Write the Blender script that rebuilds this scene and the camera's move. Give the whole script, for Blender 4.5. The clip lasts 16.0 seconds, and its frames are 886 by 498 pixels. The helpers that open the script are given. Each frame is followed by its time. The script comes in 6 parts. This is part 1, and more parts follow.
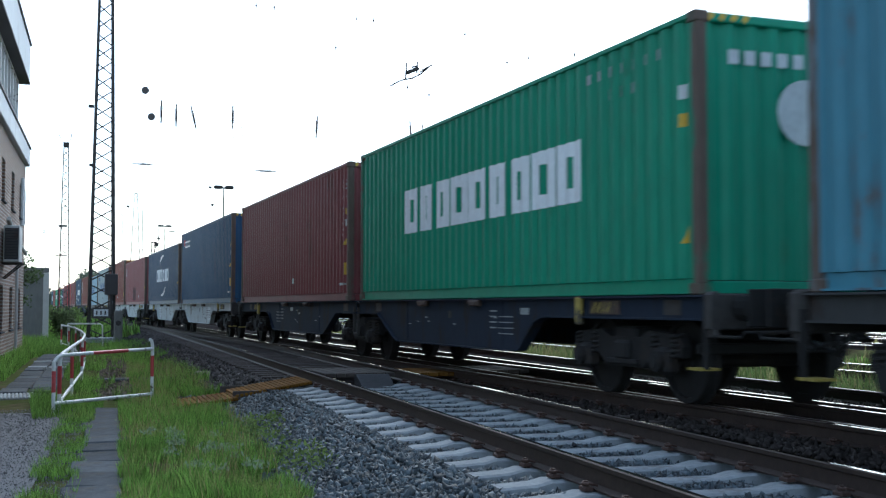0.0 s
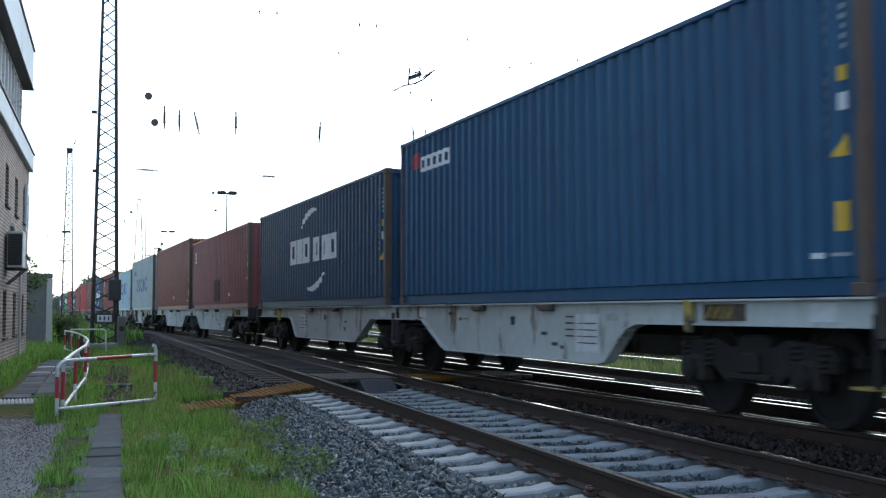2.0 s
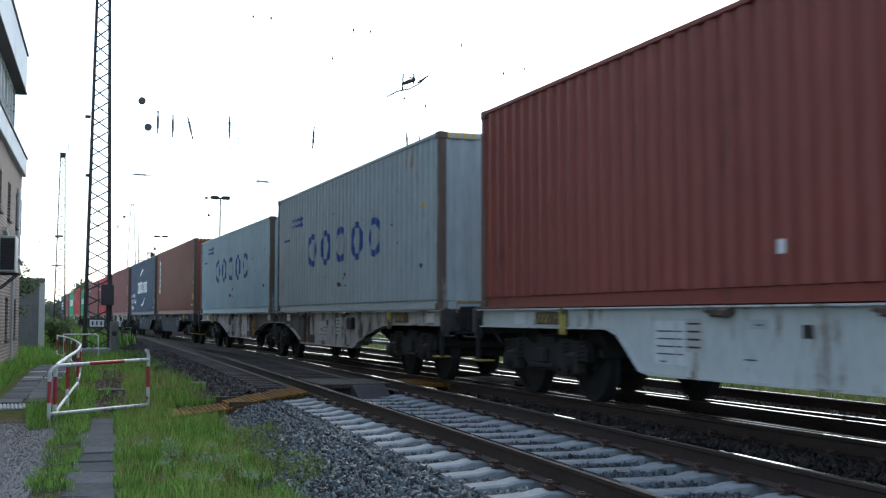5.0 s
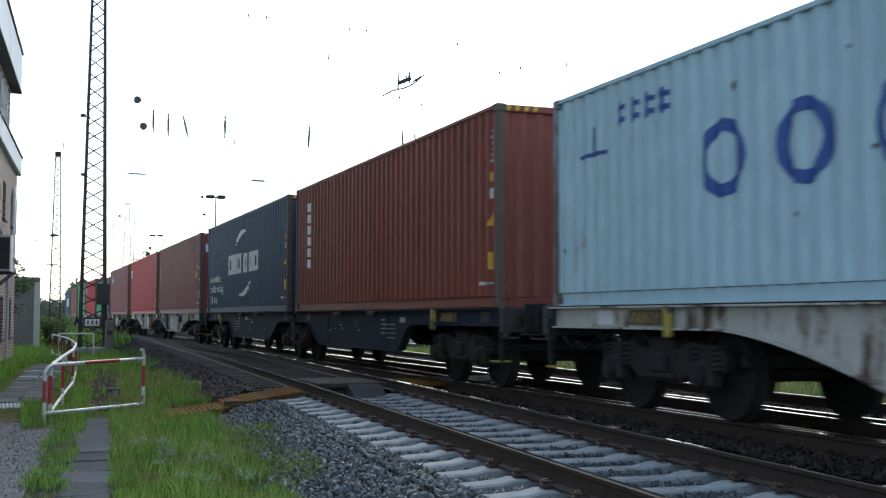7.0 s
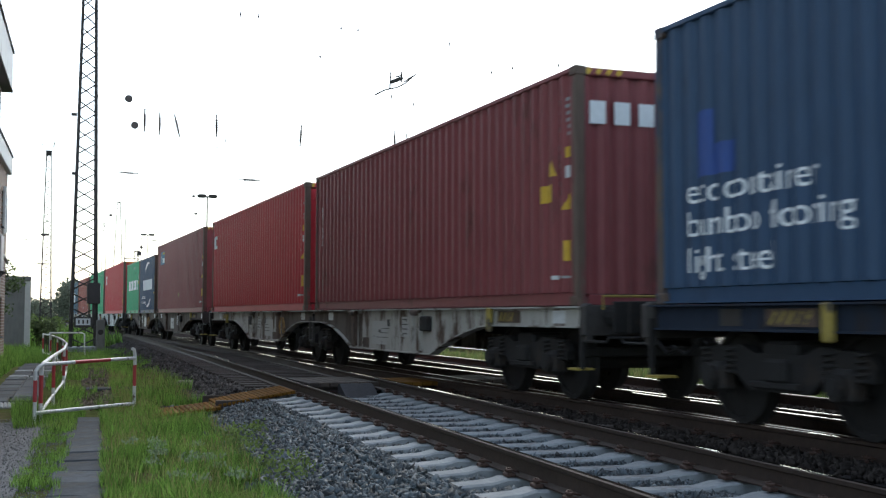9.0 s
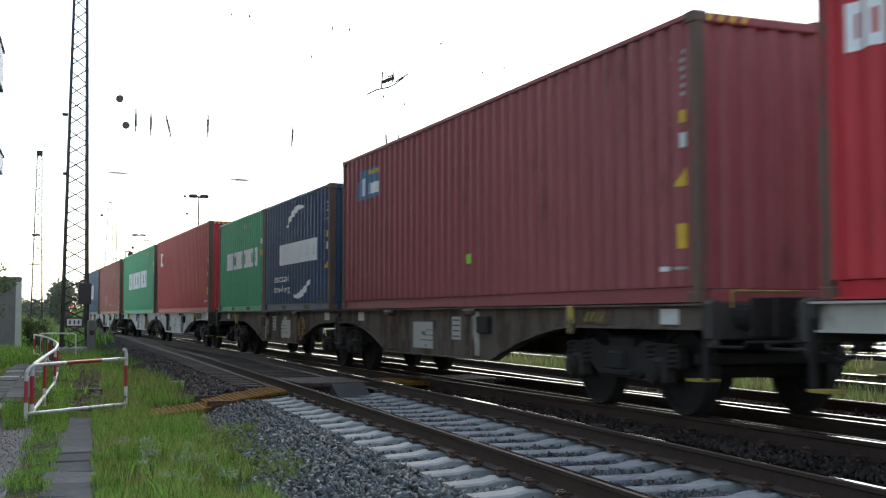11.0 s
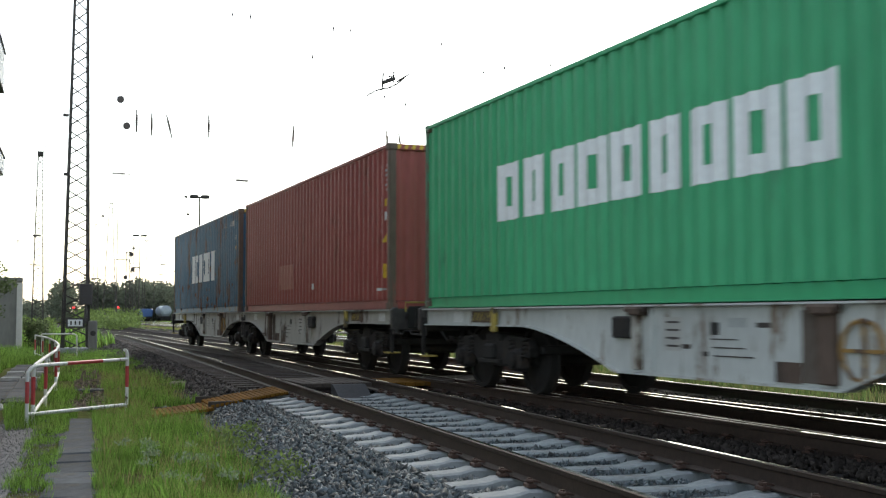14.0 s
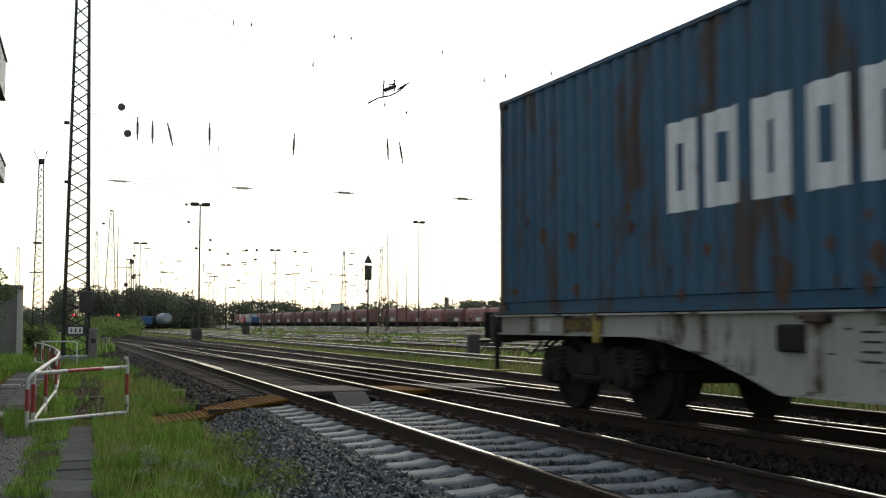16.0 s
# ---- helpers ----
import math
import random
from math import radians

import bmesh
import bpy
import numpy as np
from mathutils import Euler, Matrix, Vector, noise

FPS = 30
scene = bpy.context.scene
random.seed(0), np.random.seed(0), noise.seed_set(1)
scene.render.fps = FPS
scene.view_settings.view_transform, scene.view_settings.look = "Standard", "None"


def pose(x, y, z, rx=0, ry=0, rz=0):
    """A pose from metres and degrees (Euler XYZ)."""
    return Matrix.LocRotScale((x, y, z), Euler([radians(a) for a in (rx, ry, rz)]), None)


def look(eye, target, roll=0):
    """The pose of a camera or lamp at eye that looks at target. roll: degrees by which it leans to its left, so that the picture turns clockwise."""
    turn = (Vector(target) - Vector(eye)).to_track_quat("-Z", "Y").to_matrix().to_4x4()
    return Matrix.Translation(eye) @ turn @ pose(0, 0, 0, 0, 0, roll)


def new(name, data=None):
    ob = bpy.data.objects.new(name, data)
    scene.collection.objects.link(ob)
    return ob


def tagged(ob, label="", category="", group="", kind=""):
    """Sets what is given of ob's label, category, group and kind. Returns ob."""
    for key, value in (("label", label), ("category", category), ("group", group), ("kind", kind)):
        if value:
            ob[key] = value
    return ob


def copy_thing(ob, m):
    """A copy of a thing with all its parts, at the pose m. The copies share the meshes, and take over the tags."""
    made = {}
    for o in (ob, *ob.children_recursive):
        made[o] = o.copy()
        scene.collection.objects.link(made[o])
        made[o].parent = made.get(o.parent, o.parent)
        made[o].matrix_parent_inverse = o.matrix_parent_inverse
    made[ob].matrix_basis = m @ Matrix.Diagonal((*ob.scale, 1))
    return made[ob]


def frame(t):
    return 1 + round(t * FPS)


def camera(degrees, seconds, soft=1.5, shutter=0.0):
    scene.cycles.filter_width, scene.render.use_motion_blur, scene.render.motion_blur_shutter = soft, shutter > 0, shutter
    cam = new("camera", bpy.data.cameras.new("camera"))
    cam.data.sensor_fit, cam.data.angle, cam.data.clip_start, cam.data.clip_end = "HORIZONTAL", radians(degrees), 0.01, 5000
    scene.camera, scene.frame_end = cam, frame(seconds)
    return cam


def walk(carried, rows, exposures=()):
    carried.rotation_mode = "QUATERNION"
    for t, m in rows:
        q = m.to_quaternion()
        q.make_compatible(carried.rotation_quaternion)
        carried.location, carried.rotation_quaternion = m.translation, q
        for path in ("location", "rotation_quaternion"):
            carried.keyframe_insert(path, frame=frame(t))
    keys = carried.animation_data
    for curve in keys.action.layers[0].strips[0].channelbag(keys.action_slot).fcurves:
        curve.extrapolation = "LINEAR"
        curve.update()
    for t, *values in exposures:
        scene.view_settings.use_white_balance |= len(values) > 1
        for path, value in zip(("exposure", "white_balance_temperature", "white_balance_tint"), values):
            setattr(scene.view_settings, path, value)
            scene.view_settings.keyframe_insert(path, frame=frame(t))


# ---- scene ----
cam = camera(42.03, 16.0, soft=1.25, shutter=0.2)
EYE = (0.0, 0.0, 1.036)          # the rail tops are z = 0, +y runs along the railway away from the camera


def aim(yaw, tilt, roll):
    """The pose of the camera from degrees to the right of +y, degrees upward, and roll."""
    a, e = radians(yaw), radians(tilt)
    way = Vector((math.sin(a) * math.cos(e), math.cos(a) * math.cos(e), math.sin(e)))
    return look(EYE, Vector(EYE) + way * 10, roll)


walk(cam, [(t, aim(yaw, tilt, roll)) for t, yaw, tilt, roll in (
    (0.0, 20.191, 2.880, 0.065),
    (0.5, 19.986, 3.024, -0.028),
    (1.0, 20.023, 3.059, 0.025),
    (1.5, 20.023, 3.083, 0.065),
    (2.0, 20.038, 3.137, -0.008),
    (2.5, 20.067, 3.194, 0.037),
    (3.0, 20.071, 3.260, 0.021),
    (3.5, 20.078, 3.309, 0.051),
    (4.0, 20.202, 3.353, 0.107),
    (6.5, 20.498, 3.446, 0.079),
    (7.0, 20.579, 3.369, 0.094),
    (7.5, 20.657, 3.338, 0.002),
    (8.0, 20.811, 3.331, 0.123),
    (8.5, 20.924, 3.344, 0.140),
    (9.0, 20.990, 3.347, 0.132),
    (11.5, 21.497, 3.350, 0.039),
    (12.0, 21.588, 3.357, 0.065),
    (12.5, 21.648, 3.329, 0.044),
    (13.0, 21.440, 3.325, -0.046),
    (13.5, 21.460, 3.353, 0.052),
    (14.0, 21.351, 3.356, -0.013),
    (14.5, 21.367, 3.555, 0.127),
    (15.0, 21.371, 3.654, 0.105),
    (15.5, 21.352, 3.731, 0.071),
    (16.0, 21.327, 3.747, 0.044),
)], exposures=((0.0, 0.90, 5500, 4), (4.0, 0.90, 5700, 5), (7.0, 0.88, 5950, 5), (9.0, 0.95, 6250, 6), (11.5, 1.08, 6600, 6), (12.5, 1.12, 6950, 6), (14.0, 1.16, 6900, 6), (14.5, 1.18, 6950, 6), (15.0, 1.26, 7000, 6), (15.5, 0.9, 7100, 6), (16.0, 0.22, 7300, 6)))

# ---- light ----
world = bpy.data.worlds.new("sky")
scene.world = world
world.use_nodes = True
_n = world.node_tree.nodes
_sky = _n.new("ShaderNodeTexSky")
_sky.sky_type, _sky.sun_disc = "NISHITA", False
_sky.sun_elevation, _sky.sun_rotation = radians(38), radians(30)
_sky.air_density, _sky.dust_density, _sky.ozone_density = 1.0, 1.2, 1.0
_haze = _n.new("ShaderNodeHueSaturation")      # thin high cloud takes most of the blue away
_haze.inputs["Saturation"].default_value = 0.62
world.node_tree.links.new(_sky.outputs[0], _haze.inputs["Color"])
world.node_tree.links.new(_haze.outputs[0], _n["Background"].inputs[0])
_n["Background"].inputs[1].default_value = 0.15
sun = new("sun", bpy.data.lights.new("sun", "SUN"))
sun.data.energy, sun.data.angle, sun.data.color = 0.5, radians(12), (1.0, 0.93, 0.82)
SUN_AZ, SUN_EL = radians(30), radians(38)   # to the right of +y, behind the train
sun.matrix_world = look((0, 0, 60), (-60 * math.sin(SUN_AZ) * math.cos(SUN_EL), -60 * math.cos(SUN_AZ) * math.cos(SUN_EL), 60 - 60 * math.sin(SUN_EL)))


# ---- materials ----
def mat(name, base, rough=0.7, metal=0.0, vary=0.25, scale=6.0, bump=0.0, bump_scale=40.0, second=None, amount=0.5, streak=False, island=0.0, per_object=0.0, spec=0.5):
    """A worn surface: base colour broken by two sizes of noise, a second colour in patches, and fine relief."""
    m = bpy.data.materials.new(name)
    m.use_nodes = True
    nt = m.node_tree
    n, l = nt.nodes, nt.links
    bsdf = n["Principled BSDF"]
    bsdf.inputs["Roughness"].default_value, bsdf.inputs["Metallic"].default_value = rough, metal
    bsdf.inputs["Specular IOR Level"].default_value = spec
    co = n.new("ShaderNodeTexCoord")
    mp = n.new("ShaderNodeMapping")
    l.new(co.outputs["Object"], mp.inputs[0])
    if streak:
        mp.inputs["Scale"].default_value = (1, 1, 0.33)
    big, fine = n.new("ShaderNodeTexNoise"), n.new("ShaderNodeTexNoise")
    big.inputs["Scale"].default_value, big.inputs["Detail"].default_value, big.inputs["Roughness"].default_value = scale * 0.22, 6, 0.65
    fine.inputs["Scale"].default_value, fine.inputs["Detail"].default_value = scale * 4, 4
    l.new(mp.outputs[0], big.inputs[0]), l.new(mp.outputs[0], fine.inputs[0])
    add = n.new("ShaderNodeMath")
    add.operation = "ADD"
    l.new(big.outputs[0], add.inputs[0]), l.new(fine.outputs[0], add.inputs[1])
    val = n.new("ShaderNodeMapRange")
    val.inputs[1].default_value, val.inputs[2].default_value = 0.6, 1.4
    val.inputs[3].default_value, val.inputs[4].default_value = 1 - vary, 1 + vary
    l.new(add.outputs[0], val.inputs[0])
    last = val.outputs[0]
    for src, size in (("Random Per Island", island), ("Random", per_object)):
        if size:
            info = n.new("ShaderNodeNewGeometry") if src == "Random Per Island" else n.new("ShaderNodeObjectInfo")
            r = n.new("ShaderNodeMapRange")
            r.inputs[3].default_value, r.inputs[4].default_value = 1 - size, 1 + size
            l.new(info.outputs[src], r.inputs[0])
            mul = n.new("ShaderNodeMath")
            mul.operation = "MULTIPLY"
            l.new(last, mul.inputs[0]), l.new(r.outputs[0], mul.inputs[1])
            last = mul.outputs[0]
    hsv = n.new("ShaderNodeHueSaturation")
    hsv.inputs["Color"].default_value = (*base, 1)
    if second:
        mix = n.new("ShaderNodeMix")
        mix.data_type = "RGBA"
        mix.inputs["A"].default_value, mix.inputs["B"].default_value = (*base, 1), (*second, 1)
        patch = n.new("ShaderNodeTexNoise")
        patch.inputs["Scale"].default_value, patch.inputs["Detail"].default_value, patch.inputs["Roughness"].default_value = scale * 0.5, 8, 0.7
        off = n.new("ShaderNodeVectorMath")
        off.operation = "ADD"
        off.inputs[1].default_value = (13.1, 7.7, 3.3)
        l.new(mp.outputs[0], off.inputs[0]), l.new(off.outputs[0], patch.inputs[0])
        cut = n.new("ShaderNodeMapRange")
        cut.inputs[1].default_value, cut.inputs[2].default_value = 0.665 - 0.22 * amount, 0.74 - 0.22 * amount
        l.new(patch.outputs[0], cut.inputs[0]), l.new(cut.outputs[0], mix.inputs["Factor"])
        l.new(mix.outputs["Result"], hsv.inputs["Color"])
    l.new(last, hsv.inputs["Value"])
    l.new(hsv.outputs[0], bsdf.inputs["Base Color"])
    if bump:
        tex = n.new("ShaderNodeTexNoise")
        tex.inputs["Scale"].default_value, tex.inputs["Detail"].default_value = bump_scale, 5
        l.new(co.outputs["Object"], tex.inputs[0])
        bp = n.new("ShaderNodeBump")
        bp.inputs["Strength"].default_value, bp.inputs["Distance"].default_value = bump, 0.5 / bump_scale
        l.new(tex.outputs[0], bp.inputs["Height"]), l.new(bp.outputs[0], bsdf.inputs["Normal"])
    return m


def leafy(name, base, island=0.4, second=None):
    """Foliage: thin leaves that let some light through."""
    m = mat(name, base, rough=0.6, vary=0.2, scale=1.5, island=island, second=second, amount=0.5, spec=0.25)
    n, l = m.node_tree.nodes, m.node_tree.links
    bsdf, out = n["Principled BSDF"], n["Material Output"]
    thin = n.new("ShaderNodeBsdfTranslucent")
    src = bsdf.inputs["Base Color"].links[0].from_socket
    l.new(src, thin.inputs["Color"])
    mix = n.new("ShaderNodeMixShader")
    mix.inputs[0].default_value = 0.55
    l.new(bsdf.outputs[0], mix.inputs[1]), l.new(thin.outputs[0], mix.inputs[2]), l.new(mix.outputs[0], out.inputs[0])
    return m


M = {
    "earth": mat("grassy earth", (0.085, 0.098, 0.036), 1.0, vary=0.4, scale=1.2, bump=0.6, bump_scale=12, second=(0.12, 0.10, 0.06), amount=0.5, spec=0.0),
    "ballast_bed": mat("ballast bed", (0.05, 0.046, 0.044), 0.9, vary=0.5, scale=8, bump=1.0, bump_scale=22, second=(0.035, 0.027, 0.022), amount=0.5, spec=0.0),
    "stone": mat("blue-grey ballast stone", (0.06, 0.076, 0.085), 0.62, vary=0.3, scale=9, bump=0.5, bump_scale=60, island=0.85, second=(0.07, 0.066, 0.062), amount=0.3),
    "old_stone": mat("brown ballast stone", (0.034, 0.028, 0.024), 0.85, vary=0.25, scale=9, bump=0.4, bump_scale=60, island=0.5, spec=0.15),
    "concrete": mat("pale sleeper concrete", (0.27, 0.29, 0.295), 0.8, vary=0.3, scale=5, bump=0.3, bump_scale=70, second=(0.19, 0.18, 0.17), amount=0.45, per_object=0.12),
    "wood": mat("dark tarred sleeper wood", (0.055, 0.042, 0.034), 0.85, vary=0.3, scale=6, bump=0.5, bump_scale=40, per_object=0.3),
    "rail": mat("rusty rail steel", (0.042, 0.027, 0.02), 0.7, 0.3, vary=0.35, scale=5, bump=0.2, bump_scale=60),
    "rail_head": mat("polished rail head", (0.58, 0.56, 0.53), 0.11, 1.0, vary=0.1, scale=4),
    "rail_dull": mat("dull worn rail head", (0.16, 0.14, 0.125), 0.38, 0.8, vary=0.3, scale=4),
    "clip": mat("rusty fastening steel", (0.07, 0.04, 0.03), 0.7, 0.4, vary=0.3, scale=10),
    "steel": mat("weathered grey steel", (0.055, 0.05, 0.047), 0.65, 0.3, vary=0.3, scale=3, second=(0.05, 0.03, 0.022), amount=0.5),
    "dark_steel": mat("sooty dark steel", (0.013, 0.012, 0.0115), 0.8, 0.1, vary=0.4, scale=3, second=(0.028, 0.02, 0.015), amount=0.5, bump=0.2),
    "rusty": mat("rust-brown stained steel", (0.11, 0.075, 0.058), 0.8, 0.1, vary=0.35, scale=5, second=(0.045, 0.032, 0.026), amount=0.7, streak=True),
    "mast": mat("dull galvanised mast steel", (0.045, 0.04, 0.037), 0.65, 0.3, vary=0.25, scale=2, second=(0.07, 0.045, 0.03), amount=0.4),
    "white": mat("chipped white paint", (0.68, 0.68, 0.66), 0.5, vary=0.15, scale=9, second=(0.10, 0.065, 0.05), amount=0.4),
    "red": mat("faded red paint", (0.42, 0.045, 0.05), 0.5, vary=0.2, scale=6, second=(0.14, 0.07, 0.05), amount=0.2),
    "yellow": mat("dirty yellow paint", (0.33, 0.25, 0.05), 0.6, vary=0.3, scale=5, second=(0.06, 0.05, 0.035), amount=0.75),
    "black": mat("black rubber", (0.012, 0.012, 0.012), 0.6, vary=0.2),
    "mark": mat("white vinyl marking", (0.80, 0.83, 0.84), 0.45, vary=0.1, scale=3, second=(0.55, 0.57, 0.57), amount=0.15),
    "mark_old": mat("worn white marking", (0.60, 0.62, 0.62), 0.6, vary=0.2, scale=3),
    "mark_faint": mat("faint worn marking", (0.34, 0.36, 0.36), 0.6, vary=0.3, scale=6),
    "mark_blue": mat("blue vinyl marking", (0.02, 0.07, 0.28), 0.5, vary=0.15, scale=3),
    "mark_yellow": mat("yellow warning vinyl", (0.60, 0.38, 0.03), 0.5, vary=0.15, scale=3),
    "fascia": mat("pale grey fascia panel", (0.44, 0.47, 0.49), 0.55, vary=0.12, scale=1, second=(0.25, 0.26, 0.27), amount=0.3, streak=True),
    "render": mat("grey cement render", (0.20, 0.195, 0.18), 0.9, vary=0.2, scale=2, bump=0.3, bump_scale=60, second=(0.14, 0.14, 0.14), amount=0.4, streak=True),
    "trim": mat("pale painted trim", (0.58, 0.56, 0.52), 0.6, vary=0.12, scale=3),
    "slab": mat("grey paving slab", (0.068, 0.075, 0.083), 0.9, spec=0.15, vary=0.35, scale=4, bump=0.5, bump_scale=40, per_object=0.3, second=(0.085, 0.08, 0.07), amount=0.5),
    "sandstone": mat("beige sandstone block", (0.27, 0.24, 0.18), 0.9, vary=0.25, scale=8, bump=0.4, bump_scale=40),
    "scorch": mat("dark sooty patch on maroon paint", (0.085, 0.045, 0.045), 0.7, vary=0.4, scale=8, second=(0.15, 0.045, 0.05), amount=0.6),
    "rust_spot": mat("brown rust spot", (0.10, 0.058, 0.04), 0.8, vary=0.3, scale=12),
    "plate_blue": mat("faded blue plate", (0.09, 0.19, 0.30), 0.5, vary=0.15),
    "rubble": mat("brown rubble", (0.13, 0.10, 0.075), 0.9, vary=0.3, scale=9, island=0.6),
    "worn_stone": mat("brown-grey weathered ballast stone", (0.085, 0.076, 0.07), 0.85, vary=0.3, scale=9, island=0.7, spec=0.2),
    "lime": mat("bright lime green sticker", (0.30, 0.62, 0.06), 0.5, vary=0.1),
    "gravel": mat("grey gravel path", (0.12, 0.12, 0.122), 0.9, vary=0.45, scale=10, bump=0.9, bump_scale=45, second=(0.12, 0.115, 0.11), amount=0.4),
    "grit": mat("pale path grit", (0.15, 0.15, 0.15), 0.85, vary=0.3, scale=10, island=0.6),
    "pink": mat("faded pink parapet panel", (0.46, 0.33, 0.28), 0.6, vary=0.15, scale=2),
    "plank": mat("weathered crossing plank", (0.15, 0.073, 0.014), 0.9, spec=0.08, vary=0.3, scale=6, bump=0.4, bump_scale=50, second=(0.10, 0.055, 0.025), amount=0.4, per_object=0.25),
    "rubber_mat": mat("grey rubber panel", (0.05, 0.05, 0.054), 0.8, vary=0.25, scale=5, bump=0.3),
    "grass": leafy("grass blades", (0.155, 0.275, 0.055), 0.8, second=(0.23, 0.30, 0.085)),
    "weed": leafy("weed leaves", (0.14, 0.20, 0.06), 0.4),
    "pale_weed": leafy("pale weed flowers", (0.23, 0.30, 0.19), 0.3),
    "dry": leafy("dry grass", (0.25, 0.23, 0.10), 0.45),
    "tree": leafy("dark tree leaves", (0.085, 0.115, 0.05), 0.5),
    # the haze of distance is put into this paler leaf colour
    "hazed_tree": leafy("grey-green leaves paled for distance haze", (0.12, 0.14, 0.10), 0.3),
    "yard_earth": mat("dry grassy yard earth", (0.14, 0.14, 0.06), 1.0, vary=0.45, scale=0.6, bump=0.5, bump_scale=10, second=(0.08, 0.06, 0.035), amount=0.6, spec=0.0),
    "patch": mat("faded brown-red repair paint", (0.40, 0.15, 0.12), 0.6, vary=0.15, scale=5, second=(0.33, 0.11, 0.085), amount=0.4),
    "bark": mat("bark", (0.07, 0.055, 0.04), 0.9, vary=0.4, scale=5, bump=0.5),
    "ceramic": mat("brown ceramic", (0.06, 0.045, 0.04), 0.35, vary=0.2, scale=5),
    "far_red": mat("faded red-brown wagon paint", (0.24, 0.115, 0.105), 0.7, vary=0.25, scale=0.8, second=(0.17, 0.07, 0.05), amount=0.6, per_object=0.4),
    "glass": mat("dark window glass", (0.03, 0.035, 0.04), 0.08, 0.0, vary=0.1),
    "blue_paint": mat("blue vehicle paint", (0.03, 0.09, 0.25), 0.4, vary=0.15),
    "amber_rim": mat("dirty orange-yellow hand wheel paint", (0.34, 0.20, 0.06), 0.6, vary=0.3, scale=6, second=(0.10, 0.06, 0.04), amount=0.6),
    "tank": mat("pale tank steel", (0.26, 0.30, 0.34), 0.35, 0.3, vary=0.15),
    "grey_paint": mat("pale grey cabinet paint", (0.42, 0.42, 0.40), 0.5, vary=0.12, scale=4),
    "dark_cabinet": mat("dark trackside cabinet paint", (0.055, 0.05, 0.05), 0.6, vary=0.2),
}


# ---- mesh helpers ----
class Shape:
    """Collects boxes, tubes and prisms into one mesh."""

    def __init__(self):
        self.v, self.f, self.m = [], [], []

    def add(self, verts, faces, k=0):
        o = len(self.v)
        self.v += [tuple(p) for p in verts]
        self.f += [tuple(i + o for i in f) for f in faces]
        self.m += [k] * len(faces)
        return self

    def box(self, c, s, k=0, turn=None, bevel=0.0):
        """A box, with chamfered upright edges and rims where bevel is given."""
        x, y, z = (a / 2 for a in s)
        b = min(bevel, x * 0.45, y * 0.45, z * 0.45)
        if b > 0:
            ring = lambda e, h: [(-x + e, -y, h), (x - e, -y, h), (x, -y + e, h), (x, y - e, h), (x - e, y, h), (-x + e, y, h), (-x, y - e, h), (-x, -y + e, h)]
            inner = lambda h: [(px * (x - b) / x, py * (y - b) / y, h) for px, py, _ in ring(b, h)]
            vs = inner(-z) + ring(b, -z + b) + ring(b, z - b) + inner(z)
            fs = [tuple(range(7, -1, -1)), tuple(range(24, 32))]
            for r in range(3):
                fs += [(r * 8 + i, r * 8 + (i + 1) % 8, r * 8 + 8 + (i + 1) % 8, r * 8 + 8 + i) for i in range(8)]
        else:
            vs = [(sx * x, sy * y, sz * z) for sz in (-1, 1) for sx, sy in ((-1, -1), (1, -1), (1, 1), (-1, 1))]
            fs = [(3, 2, 1, 0), (4, 5, 6, 7), (0, 1, 5, 4), (1, 2, 6, 5), (2, 3, 7, 6), (3, 0, 4, 7)]
        c = Vector(c)
        vs = [c + (turn @ Vector(p) if turn else Vector(p)) for p in vs]
        return self.add(vs, fs, k)

    def tube(self, a, b, r, sides=8, k=0, r2=None):
        a, b = Vector(a), Vector(b)
        q = (b - a).to_track_quat("Z", "Y")
        r2 = r if r2 is None else r2
        vs = [p + q @ Vector((rr * math.cos(6.28318 * i / sides), rr * math.sin(6.28318 * i / sides), 0)) for p, rr in ((a, r), (b, r2)) for i in range(sides)]
        fs = [tuple(range(sides - 1, -1, -1)), tuple(range(sides, 2 * sides))] + [(i, (i + 1) % sides, sides + (i + 1) % sides, sides + i) for i in range(sides)]
        return self.add(vs, fs, k)

    def bent(self, pts, r, sides=8, k=0):
        """A tube along a line of points."""
        pts = [Vector(p) for p in pts]
        n, vs, fs = len(pts), [], []
        side = None
        for i, p in enumerate(pts):
            d = (pts[min(i + 1, n - 1)] - pts[max(i - 1, 0)]).normalized()
            if side is None:
                side = d.orthogonal().normalized()
            side = (side - d * side.dot(d)).normalized()
            up = d.cross(side)
            vs += [p + side * (r * math.cos(6.28318 * j / sides)) + up * (r * math.sin(6.28318 * j / sides)) for j in range(sides)]
        for i in range(n - 1):
            fs += [(i * sides + j, i * sides + (j + 1) % sides, (i + 1) * sides + (j + 1) % sides, (i + 1) * sides + j) for j in range(sides)]
        fs += [tuple(range(sides - 1, -1, -1)), tuple(range((n - 1) * sides, n * sides))]
        return self.add(vs, fs, k)

    def prism(self, outline, axis, a, b, k=0):
        """An outline of (u, v) drawn from a to b along an axis: x takes (y, z), y takes (x, z), z takes (x, y)."""
        n = len(outline)
        put = {"x": lambda u, v, w: (w, u, v), "y": lambda u, v, w: (u, w, v), "z": lambda u, v, w: (u, v, w)}[axis]
        vs = [put(u, v, w) for w in (a, b) for u, v in outline]
        fs = [tuple(range(n - 1, -1, -1)), tuple(range(n, 2 * n))] + [(i, (i + 1) % n, n + (i + 1) % n, n + i) for i in range(n)]
        return self.add(vs, fs, k)

